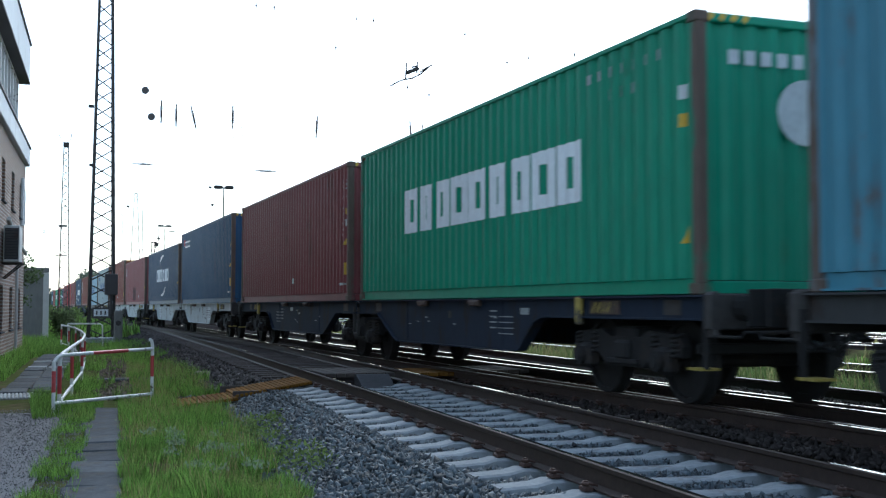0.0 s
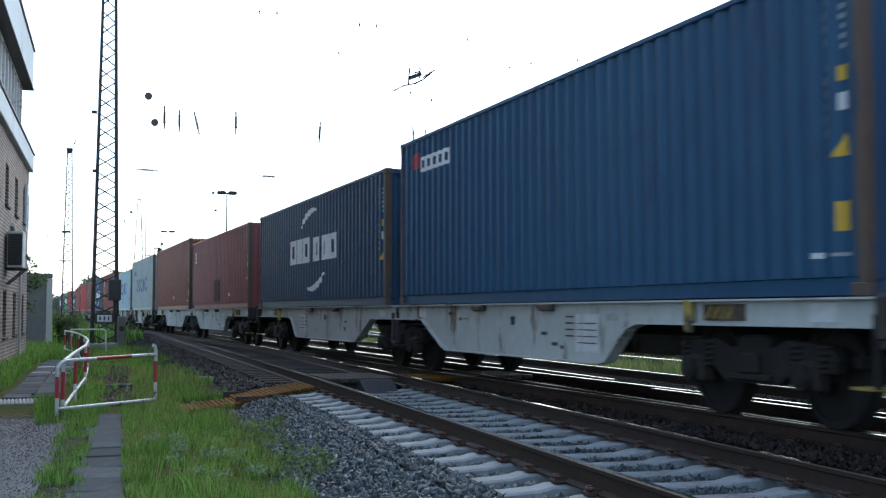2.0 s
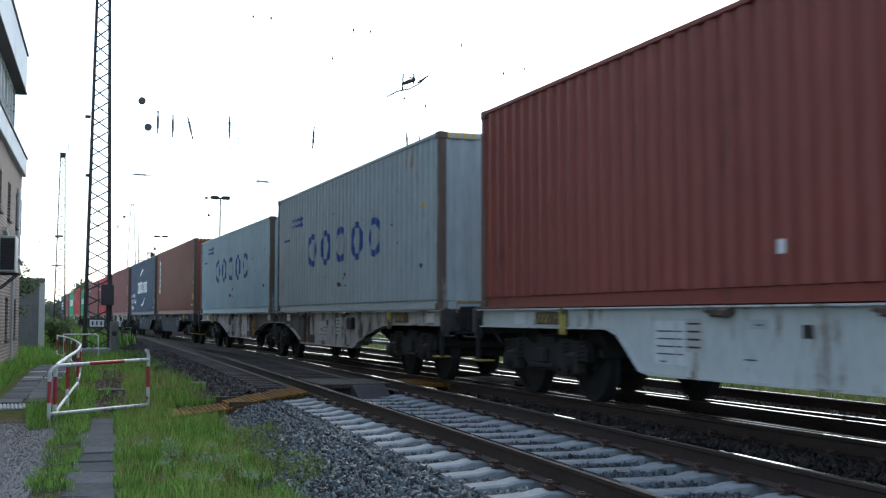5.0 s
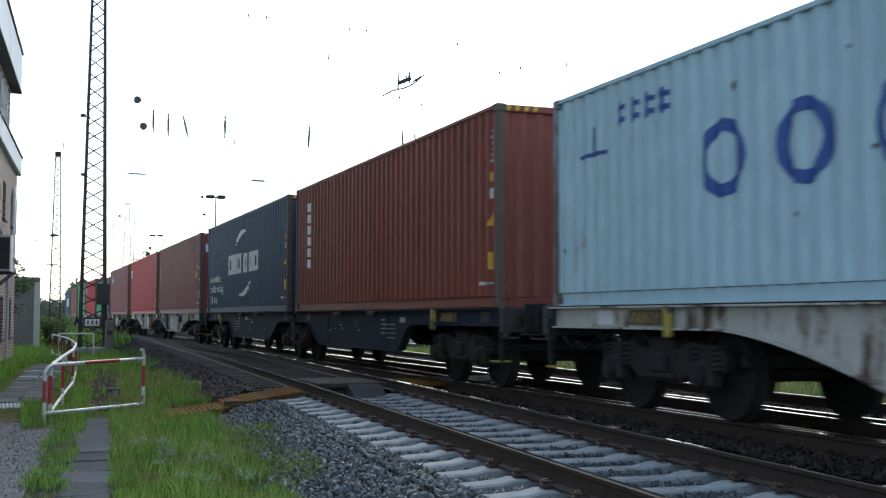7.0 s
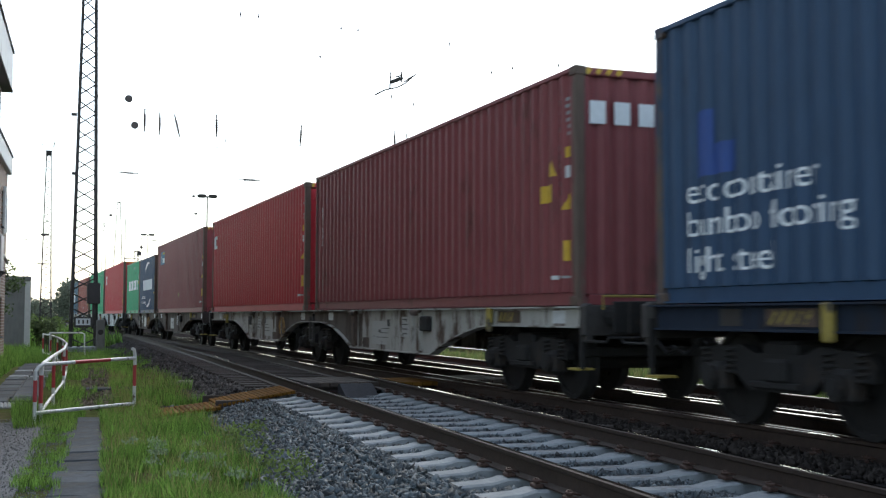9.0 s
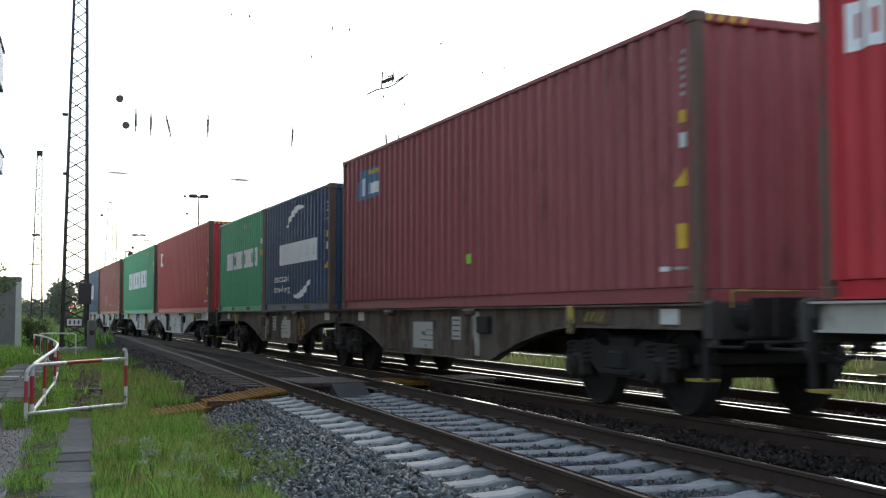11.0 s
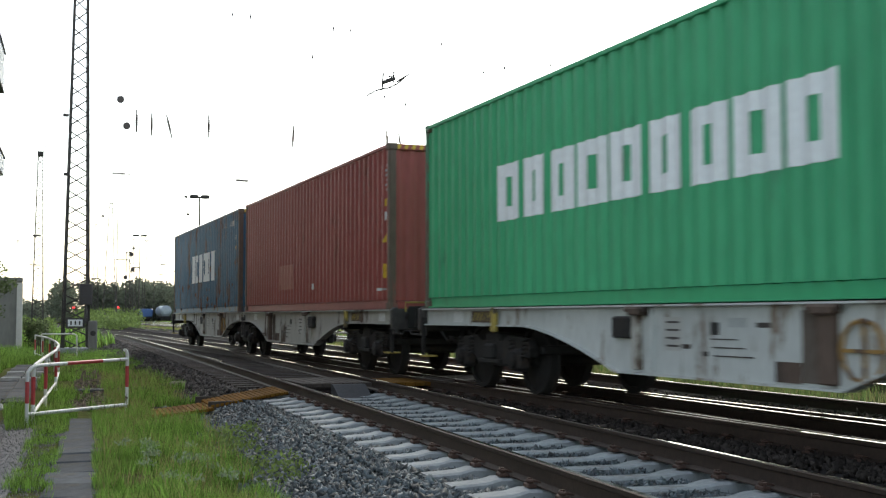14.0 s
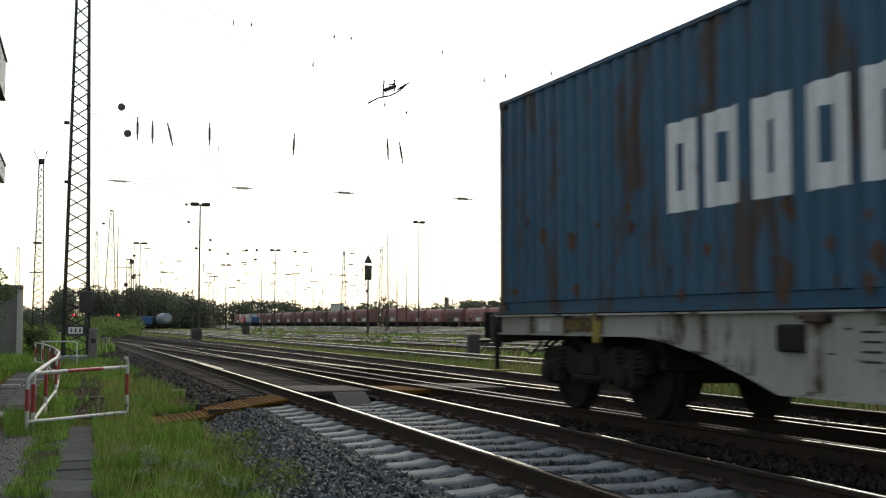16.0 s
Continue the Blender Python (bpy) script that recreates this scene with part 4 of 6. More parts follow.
def half_wagon(parent, y0, y1, paint_key, curved, flip):
    """One platform of a twin wagon. flip: its end bogie trails."""
    p = SILL[paint_key]
    out = sill_outline(y0, y1, curved, flip)
    if flip:
        out = [(y0 + y1 - y, z) for y, z in out][::-1]
    for e in (-1, 1):
        x = e * 1.12
        ys = [q[0] for q in out if q[1] < 0.5]
        ya, yb = min(ys), max(ys)
        top = DECK - 0.02
        fore = sorted(q for q in out if q[0] <= ya and q[1] < top)
        aft = sorted(q for q in out if q[0] >= yb and q[1] < top)
        mid = [(ya, 0.44), (yb, 0.44), (yb, top), (ya, top)]
        worn = SILL["umber"] if paint_key in ("cream", "umber") else p
        part("side_beam", Shape().prism(mid, "x", x - 0.012, x + 0.012), p, parent)
        part("end_beam", Shape().prism(fore + [(ya, top), (y0, top)], "x", x - 0.012, x + 0.012), worn if flip or not curved else p, parent)
        part("end_beam", Shape().prism(aft + [(y1, top), (yb, top)], "x", x - 0.012, x + 0.012), p if flip and curved else worn, parent)
        for q in (0.28, 0.85):
            part("pale_plate", Shape().box((x + e * 0.016, (y0 if q < 0.5 else y1) + (1 if q < 0.5 else -1) * (0.5 + q), DECK - 0.13), (0.006, 0.34, 0.16)), M["mark_old"] if paint_key in PALE_SILL else M["steel"], parent)
        low = [q for q in out if q[1] < DECK - 0.1]
        s = Shape()
        line = low
        for (yc, za), (yd, zb) in zip(line[:-1], line[1:]):
            s.add([(x - 0.075, yc, za), (x + 0.075, yc, za), (x + 0.075, yd, zb), (x - 0.075, yd, zb), (x - 0.075, yc, za - 0.02), (x + 0.075, yc, za - 0.02), (x + 0.075, yd, zb - 0.02), (x - 0.075, yd, zb - 0.02)],
                  [(0, 1, 2, 3), (4, 5, 6, 7), (0, 1, 5, 4), (2, 3, 7, 6), (0, 3, 7, 4), (1, 2, 6, 5)])
        part("bottom_flange", s, p, parent)
        part("top_flange", Shape().box((x, (y0 + y1) / 2, DECK - 0.012), (0.2, y1 - y0, 0.02)), p, parent)
        span, xm = yb - ya, x + e * 0.014
        spot = lambda q: ya + span * (q if flip else 1 - q)     # from the inner end of the deep beam to its outer end
        for q in (0.05, 0.86) if curved else (0.3, 0.72):
            y = spot(q)
            part("container_bracket", Shape().box((x + e * 0.07, y, DECK - 0.07), (0.14, 0.26, 0.09), bevel=0.02).tube((x + e * 0.1, y - 0.2, DECK - 0.05), (x + e * 0.1, y + 0.2, DECK - 0.05), 0.03, 8), M["rusty"], parent)
        if curved:
            part("post", Shape().box((x + e * 0.045, spot(0.05), 0.79), (0.09, 0.2, 0.64), bevel=0.015), M["rusty"], parent)
            part("stain_panel", Shape().box((x + e * 0.016, spot(0.12), 0.78), (0.008, 0.22, 0.62)), SILL["umber"], parent)
            part("stiffener", Shape().box((x + e * 0.03, spot(0.80), 0.79), (0.05, 0.06, 0.64), bevel=0.01), p, parent)
            part("stiffener", Shape().box((x + e * 0.04, spot(0.88), 0.79), (0.07, 0.14, 0.64), bevel=0.01), SILL["cream"], parent)
            part("socket", Shape().box((x + e * 0.05, spot(0.95), 0.92), (0.09, 0.40, 0.24), bevel=0.02), M["dark_steel"], parent)
            if paint_key in ("cream", "umber"):
                part("data_panel", Shape().box((xm, spot(0.38), 0.74), (0.003, 0.9, 0.42)), M["grey_paint"], parent)
            for k in range(3):
                part("inscription", Shape().box((xm + e * 0.003, spot(0.42 + 0.02 * k), 0.66 + k * 0.08), (0.003, 0.62 - 0.1 * k, 0.012)), M["steel"], parent)
            part("foot_plate", Shape().box((x + e * 0.02, spot(0.2), 0.55), (0.02, 0.34, 0.18)), M["rusty"], parent)
        else:
            for q in (0.12, 0.88):
                part("seam", Shape().box((x + e * 0.014, ya + span * q, 0.79), (0.012, 0.03, 0.66)), p, parent)
            y = (yb if flip else ya) + (-0.55 if flip else 0.55)
            if paint_key in PALE_SILL:
                part("data_panel", Shape().box((xm, y, 0.78), (0.003, 0.62, 0.46)), M["mark_old"], parent)
            for k in range(4):
                part("inscription", Shape().box((xm + e * 0.003, y, 0.66 + k * 0.08), (0.003, 0.5, 0.014)), M["steel"] if paint_key in PALE_SILL else M["mark_faint"], parent)
        # inscriptions on the beam
        y = spot(0.7 if curved else 0.82)
        if paint_key in PALE_SILL:
            part("inscription", Shape().box((xm, y, 0.86), (0.003, 0.34, 0.34)), M["grey_paint"], parent)
        for k in range(4):
            part("inscription", Shape().box((xm + e * 0.003, y, 0.74 + k * 0.08), (0.003, 0.24, 0.02)), M["steel"] if paint_key in PALE_SILL else M["mark_faint"], parent)
        part("inscription", Shape().box((xm, y - 1.1, 0.98), (0.003, 0.28, 0.09)), M["mark_faint"], parent)
        g = random.Random(int(yb * 7) + len(paint_key))
        for k in range(6):
            w, h = g.uniform(0.06, 0.2), g.choice((0.015, 0.02, 0.045))
            part("inscription", Shape().box((xm, g.uniform(ya + 0.3, yb - 0.3), g.uniform(0.56, 1.02)), (0.003, w, h)), M["mark_faint"] if paint_key not in PALE_SILL else M["steel"], parent)
        part("opening", Shape().box((xm, ya + span * 0.5, 0.92), (0.004, 0.14, 0.12)), M["black"], parent)
    for i in range(7):
        y = y0 + 0.4 + (y1 - y0 - 0.8) * i / 6
        part("cross_member", Shape().box((0, y, DECK - 0.16), (2.2, 0.16, 0.18)), M["dark_steel"], parent)
    part("centre_beam", Shape().box((0, (y0 + y1) / 2, DECK - 0.25), (0.4, y1 - y0, 0.3)), M["dark_steel"], parent)


def outer_end(parent, y, e, hoop):
    """Headstock, buffers, coupling hook, steps and handrails at the end of a wagon; e: which way it looks."""
    part("headstock", Shape().box((0, y, DECK - 0.17), (2.5, 0.12, 0.36), bevel=0.015), M["steel"], parent)
    for s in (-1, 1):
        b = part("buffer", Shape().tube((s * 0.875, y, 1.03), (s * 0.875, y + e * 0.28, 1.03), 0.13, 12).tube((s * 0.875, y + e * 0.2, 1.03), (s * 0.875, y + e * 0.5, 1.03), 0.09, 12), M["dark_steel"], parent)
        part("buffer_plate", Shape().box((s * 0.875, y + e * 0.52, 1.03), (0.5, 0.04, 0.36), bevel=0.018), M["dark_steel"], b)
        st = part("step", Shape().box((s * 1.16, y - e * 0.2, 0.42), (0.22, 0.24, 0.025)), M["yellow"], parent)
        part("step_hanger", Shape().box((s * 1.2, y - e * 0.08, 0.72), (0.05, 0.05, 0.6)), M["dark_steel"], st)
        part("handrail", Shape().bent([(s * 1.2, y + e * 0.02, 0.75), (s * 1.2, y + e * 0.5, 0.75), (s * 1.2, y + e * 0.55, 0.8), (s * 0.7, y + e * 0.55, 0.8)], 0.016, 6), M["dark_steel"], parent)
        part("end_post", Shape().box((s * 1.17, y - e * 0.02, DECK - 0.2), (0.08, 0.16, 0.46), bevel=0.015), M["steel"], parent)
        wp = part("warning_panel", Shape().box((s * 1.145, y - e * 2.3, DECK - 0.13), (0.02, 0.7, 0.16)), M["rusty"], parent)
        for k in range(5):
            part("stripe", Shape().box((s * 1.157, y - e * (2.06 + k * 0.12), DECK - 0.13), (0.006, 0.035, 0.15), turn=Matrix.Rotation(0.7, 3, "X")), M["yellow"], wp)
        part("hazard_handle", Shape().box((s * 1.2, y - e * 2.85, DECK - 0.17), (0.07, 0.12, 0.34), bevel=0.02), M["yellow"], parent)
    if hoop:
        part("yellow_rail", Shape().bent([(-1.0, y + e * 0.06, 1.12), (-1.0, y + e * 0.06, 1.28), (-0.2, y + e * 0.06, 1.28), (-0.2, y + e * 0.06, 1.12)], 0.016, 6), M["yellow"], parent)
    part("coupling", Shape().box((0, y + e * 0.4, 1.0), (0.09, 0.75, 0.12), bevel=0.02).bent([(0.06, y + e * 0.3, 0.95), (0.06, y + e * 0.8, 0.72), (-0.06, y + e * 0.8, 0.72), (-0.06, y + e * 0.3, 0.95)], 0.025, 6), M["dark_steel"], parent)
    for s in (-0.4, 0.4):
        part("brake_hose", Shape().bent([(s, y + e * 0.05, 0.95), (s, y + e * 0.25, 0.75), (s, y + e * 0.5, 0.62), (s, y + e * 0.8, 0.7)], 0.022, 6), M["black"], parent)


def wagon(front, rear, paint_key, curved):
    """A twin container wagon on three bogies, the middle one shared. Its origin is on the rails in the middle."""
    w = thing("container_wagon", {"grey": "light grey twin flat wagon with rust streaks and yellow handles", "blue_grey": "dark blue-grey twin flat wagon with white inscriptions", "cream": "stained cream-grey twin flat wagon with white data panels", "umber": "dirt-brown twin flat wagon with pale panels and a hand wheel", "grimy": "grimy grey twin flat wagon with brown rust stains", "soot": "sooty grey twin flat wagon, dirty from use"}[paint_key], "railway wagon", "wagons of the train")
    L = (rear - front) / 2
    WH = 2.85           # the hand wheel stands where the deep beam of the second platform begins
    half_wagon(w, -L, -0.12, paint_key, curved, False)
    half_wagon(w, 0.12, L, paint_key, curved, True)
    bogie(w, -L + 1.95), bogie(w, 0), bogie(w, L - (2.4 if curved else 1.95))
    outer_end(w, -L - 0.04, -1, curved), outer_end(w, L + 0.04, 1, curved)
    for s in (-1, 1):
        part("joint_step", Shape().box((s * 1.16, 0.0, 0.5), (0.06, 0.3, 0.04)).box((s * 1.16, -0.14, 0.75), (0.05, 0.04, 0.55)).box((s * 1.16, 0.14, 0.75), (0.05, 0.04, 0.55)), M["steel"], w)
        if not curved:
            continue
        hw = part("hand_wheel", Shape().bent([(s * 1.17, WH + 0.25 * math.cos(a * 0.5236), 0.76 + 0.25 * math.sin(a * 0.5236)) for a in range(13)], 0.02, 6), M["amber_rim"], w)
        part("spokes", Shape().box((s * 1.15, WH, 0.76), (0.03, 0.03, 0.48)).box((s * 1.15, WH, 0.76), (0.03, 0.48, 0.03)), M["amber_rim"], hw)
    w.location = (TRAIN_X, (front + rear) / 2, 0)
    return w


wagons = []
PAIRS = ((0, "soot", False), (1, "blue_grey", False), (3, "grey", False), (5, "grey", False), (7, "cream", True), (9, "blue_grey", False), (11, "cream", True), (13, "umber", True), (16, "grey", True), (18, "grimy", True))
for i, key, curved in PAIRS:
    r1 = 8.23 if i == 0 else 35.23 + 27.05 * (i - 1) / 2 if i < 14 else 0
    if i == 16:
        r1 = 224.58
    if i == 18:
        r1 = 251.63
    wagons.append(wagon(r1 - 25.28 - 0.15, r1 + 0.15, key, curved))


# ---- neighbouring tracks and yard ----
def far_track(x, y0, y1, label):
    t = thing("yard_track", label, "railway track", "yard tracks", "structure")
    up = yard_rise(x) - 0.02
    for s in (-GAUGE, GAUGE):
        rail([(x + s, y0, up), (x + s, (y0 + y1) / 2, up), (x + s, y1, up)], t, worn=(7,) if x < 20 else (6, 7, 8))
    bed = Shape()
    top, foot = (-0.21, 1.9) if x < 20 else (-0.14, 1.7)
    bed.sweep([(-foot, -0.6), (foot, -0.6), (1.25, top), (-1.25, top)], [(x, y0, up), (x, y1, up)])
    part("bed", bed, M["ballast_bed"] if x < 20 else M["yard_earth"], t)


def along(pts):
    """x at a given y on a line through points of (y, x), smoothed."""
    ys_, xs_ = [p[0] for p in pts], [p[1] for p in pts]
    raw = lambda y: float(np.interp(y, ys_, xs_))
    return lambda y: sum(raw(y + d) for d in (-4, -2, 0, 2, 4)) / 5


def side_track(fn, y0, y1, label, worn, bed_key, top):
    """A track that swings away from the others."""
    t = thing("side_track", label, "railway track", "side tracks", "structure")
    steps = [y0 + 2.5 * i for i in range(int((y1 - y0) / 2.5) + 1)]
    for s in (-GAUGE, GAUGE):
        rail([(x, y, -0.004) for x, y, _ in offset(fn, s, steps)], t, worn=worn)
    part("bed", Shape().sweep([(-1.8, -0.6), (1.8, -0.6), (1.25, top), (-1.25, top)], [(fn(y), y, 0) for y in steps]), M[bed_key], t)
    return t


branch = along([(10, 9.1), (15, 9.35), (21.6, 9.83), (39.9, 10.85), (67.8, 12.06), (110, 13.4), (420, 20.0)])
side_track(branch, 16.0, 300, "railway track with shiny worn rails that swings away from the train's track", (7,), "ballast_bed", -0.21)
siding = along([(10, 13.4), (31.8, 14.9), (54.4, 16.5), (140, 20.5), (300, 24)])
side_track(siding, 14, 200, "grass-grown siding with shiny rail heads", (6, 7, 8), "yard_earth", -0.34)
near_end = along([(-10, 9.86), (6, 9.88), (12, 9.95), (16, 10.12), (18, 10.3)])
closure = thing("closure_rails", "closing rails of the turnout inside the train's track", "railway track", kind="structure")
for pts in ([(6, 6.93), (13.8, 7.12), (21.5, 7.42), (39.4, 8.5), (46, 8.9)], [(-10, 7.9), (9.3, 7.97), (11.3, 8.05), (15, 8.3)]):
    fn = along(pts)
    rail([(fn(y), y, -0.006) for y in np.arange(pts[0][0], pts[-1][0], 2.0)], closure, head="rail_dull" if pts[0][0] > 0 else "rail_head")
rail([(near_end(y), y, -0.004) for y in np.arange(-10, 16.5, 2.0)], closure, head="rail_dull")
stones("ballast_beyond", 12000, on_bed(9.5, 13.3, 6.0, 40, False, 1.2), 0.05, M["old_stone"], "dirty brown crushed stone beyond the train's track")
for i, x in enumerate((23.2, 28.4, 33.2, 44.5, 50, 56, 62, 70, 78, 88, 104)):
    far_track(x, -20, 470, "yard track half sunk in grass")


# ---- paths, slabs and crossing ----
def strip(name, pts_left, pts_right, z, material, label, category):
    """A flat path laid 12 mm over the ground between two lines."""
    n = len(pts_left)
    vs = []
    for (xa, ya), (xb, yb) in zip(pts_left, pts_right):
        for i in range(5):
            q = i / 4
            vs.append((xa + (xb - xa) * q, ya + (yb - ya) * q, z + 0.012 * noise.noise(Vector((xa + (xb - xa) * q, ya, 3)))))
    fs = [(j * 5 + i, j * 5 + i + 1, j * 5 + 6 + i, j * 5 + 5 + i) for j in range(n - 1) for i in range(4)]
    return tagged(new(name, soup(name, vs, fs, material, True)), label, category, kind="structure")


def path_edge(y):
    return -0.42 + 0.079 * y - 0.02


gy = [-40, -20, -10] + [-3 + i for i in range(21)]
strip("gravel_path", [(-4.0, y) for y in gy], [(path_edge(y) - 0.22 + 0.10 * noise.noise(Vector((y * 0.7, 0, 0))), y) for y in gy], LOW + 0.03, M["gravel"], "grey gravel footpath with loose grit", "path")

slab_row = thing("slab_path", "row of dark grey paving slabs sunk in grass", "paving", kind="structure")
SLAB = Shape().box((0, 0, 0), (0.46, 0.735, 0.08), bevel=0.012).mesh("slab", M["slab"])
y = 5.0
while y < 17.6:
    ob = part("slab", SLAB, None, slab_row)
    ob.matrix_basis = pose(-0.15 + 0.079 * y + random.uniform(-0.05, 0.05), y + random.uniform(-0.025, 0.025), LOW + random.uniform(-0.01, 0.012), random.uniform(-1.6, 1.6), random.uniform(-2, 2), -4.5 + random.uniform(-4, 4))
    y += 0.76
walkway = thing("slab_walkway", "walkway of broad grey slabs between the brick building and the railing", "paving", kind="structure")
BIG = Shape().box((0, 0, 0), (0.44, 0.96, 0.08), bevel=0.012).mesh("slab", M["slab"])
PALE = Shape().box((0, 0, 0), (0.44, 0.40, 0.09), bevel=0.012).mesh("slab", M["concrete"])
for j in range(17):
    for i in range(2):
        ob = part("slab", PALE if j in (8, 11) else BIG, None, walkway)
        ob.matrix_basis = pose(-0.03 + i * 0.46 + j * 0.062 + random.uniform(-0.02, 0.02), 21.5 + j * 1.0, LOW + random.uniform(-0.006, 0.014), 0, random.uniform(-0.8, 0.8), -3.5 + random.uniform(-1, 1))
grid_mat = thing("ribbed_slab", "ribbed pale slab across the footpath", "paving", kind="structure")
part("base", Shape().box((-0.48, 20.31, LOW + 0.0), (1.76, 1.06, 0.05)), M["render"], grid_mat)
for i in range(29):
    for j in range(2):
        part("rib", Shape().box((-1.32 + i * 0.06, 20.05 + j * 0.52, LOW + 0.02), (0.042, 0.48, 0.05), bevel=0.008), M["concrete"], grid_mat)

crossing = thing("plank_crossing", "foot crossing of worn orange-brown grooved planks beside the rails", "crossing", kind="structure")
for i in range(17):
    q = i / 16
    pl = part("plank", Shape().box((0, 0, 0), (0.063, 1.35, 0.05), bevel=0.008), M["plank"], crossing)
    pl.matrix_basis = pose(3.14 + 1.12 * q, 18.05, -0.30 + 0.17 * q, 0, -8.5, -3)
for i in range(14):
    q = i / 13
    pl = part("plank", Shape().box((0, 0, 0), (0.066, 1.2, 0.05), bevel=0.008), M["plank"], crossing)
    pl.matrix_basis = pose(2.12 + 0.96 * q, 17.75, -0.44 + 0.11 * q, 0, -7, -3)
part("support_beam", Shape().box((3.7, 17.42, -0.31), (1.3, 0.08, 0.16)).box((3.7, 18.6, -0.31), (1.3, 0.08, 0.16)), M["wood"], crossing)
for i in range(7):
    pl = part("plank", Shape().box((near_x(18.6) - 0.50 + i * 0.165, 18.75, -0.06), (0.155, 1.6, 0.07), bevel=0.01), M["wood"], crossing)
for i in range(6):
    part("plank", Shape().box((near_x(18.6) + 0.92 + i * 0.175, 18.75, -0.08), (0.165, 1.4, 0.07), bevel=0.01), M["plank"], crossing)
for i in range(6):
    part("plank", Shape().box((TRAIN_X - 0.5 + i * 0.2, 18.75, -0.06), (0.185, 1.5, 0.07), bevel=0.01), M["wood"], crossing)
ramp = Shape().prism([(17.45, -0.235), (17.85, -0.045), (17.95, -0.045), (17.95, -0.235)], "x", near_x(17.4) - 0.04, near_x(17.4) + 0.5)
part("end_ramp", ramp, M["rubber_mat"], crossing, "grey steel end ramp")
solid("kerb_stone", Shape().box((3.45, 23.2, -0.36), (0.27, 0.24, 0.24), bevel=0.02), M["sandstone"], "beige sandstone block in the ballast edge", "block")
solid("cable_cover", Shape().box((2.4, 24.0, LOW + 0.02), (1.7, 0.5, 0.08), bevel=0.02), M["slab"], "flat grey cable trough cover in the grass", "cover")


# ---- barrier and railing ----
def barrier():
    b = thing("barrier", "red and white tube barrier with chipped paint in the grass", "barrier")
    A, C = Vector((0.47, 16.6, LOW)), Vector((1.96, 18.35, LOW))
    d = C - A
    up = Vector((0, 0, 1))
    r = 0.026
    part("post", Shape().tube(A - up * 0.1, A + up * 0.33, r, 10).tube(A + up * 0.33, A + up * 0.62, r + 0.001, 10, 1).bent([A + up * 0.62, A + up * 0.74, A + up * 0.80 + d * 0.03, A + up * 0.83 + d * 0.07], r, 10), [M["white"], M["red"]], b)
    part("post", Shape().tube(C - up * 0.1, C + up * 0.42, r, 10).tube(C + up * 0.42, C + up * 0.74, r + 0.001, 10, 1).tube(C + up * 0.74, C + up * 0.90, r, 10).bent([C + up * 0.90, C + up * 0.97 - d * 0.01, C + up * 0.99 - d * 0.03], r, 10), [M["white"], M["red"]], b)
    T = A + up * 0.83
    T2 = C + up * 0.845
    part("top_bar", Shape().tube(T + d * 0.06, T + (T2 - T) * 0.36, r, 10).tube(T + (T2 - T) * 0.36, T + (T2 - T) * 0.72, r + 0.001, 10, 1).tube(T + (T2 - T) * 0.72, T2, r, 10), [M["white"], M["red"]], b)
    part("lower_bar", Shape().tube(A + up * 0.18, C + up * 0.15, r, 10), M["white"], b)
    return b


barrier()


def railing():
    g = thing("railing", "long white and red tube railing beside the walkway", "railing")
    line = [(0.55, 16.75), (0.86, 20.3), (1.22, 24.3), (1.50, 28.8), (1.62, 33), (1.66, 37), (1.62, 41), (1.48, 44)]
    top = [(x, y, LOW + 0.83) for x, y in line]
    top = [(0.55, 16.75, LOW + 0.70), (0.56, 16.8, LOW + 0.79)] + [(0.58, 17.0, LOW + 0.83)] + top[1:]
    part("handrail", Shape().bent(top, 0.028, 10), M["white"], g)
    part("lower_rail", Shape().bent([(x, y, LOW + 0.18) for x, y in line], 0.024, 8), M["white"], g)
    for i, (x, y) in enumerate(line):
        part("post", Shape().tube((x, y, LOW - 0.1), (x, y, LOW + 0.3), 0.028, 8).tube((x, y, LOW + 0.3), (x, y, LOW + 0.68), 0.029, 8, 1).tube((x, y, LOW + 0.68), (x, y, LOW + 0.82), 0.028, 8), [M["white"], M["red"]], g)
    for (x, y), (x2, y2) in zip(line[4:-1], line[5:]):
        for q in (0.25, 0.5, 0.75):
            part("baluster", Shape().tube((x + (x2 - x) * q, y + (y2 - y) * q, LOW + 0.18), (x + (x2 - x) * q, y + (y2 - y) * q, LOW + 0.82), 0.014, 6), M["steel"], g)


railing()
end_rail = thing("end_railing", "short white tube railing near the lattice mast", "railing")
part("top_bar", Shape().bent([(1.75, 45.5, LOW + 0.85), (2.9, 45.5, LOW + 0.85), (3.0, 45.5, LOW + 0.8), (3.02, 45.5, LOW - 0.1)], 0.028, 8), M["white"], end_rail)
part("post", Shape().tube((1.75, 45.5, LOW - 0.1), (1.75, 45.5, LOW + 0.85), 0.028, 8), M["white"], end_rail)


# ---- brick building ----
def wall_x(y):
    return -0.57 + 0.068 * (y - 32)


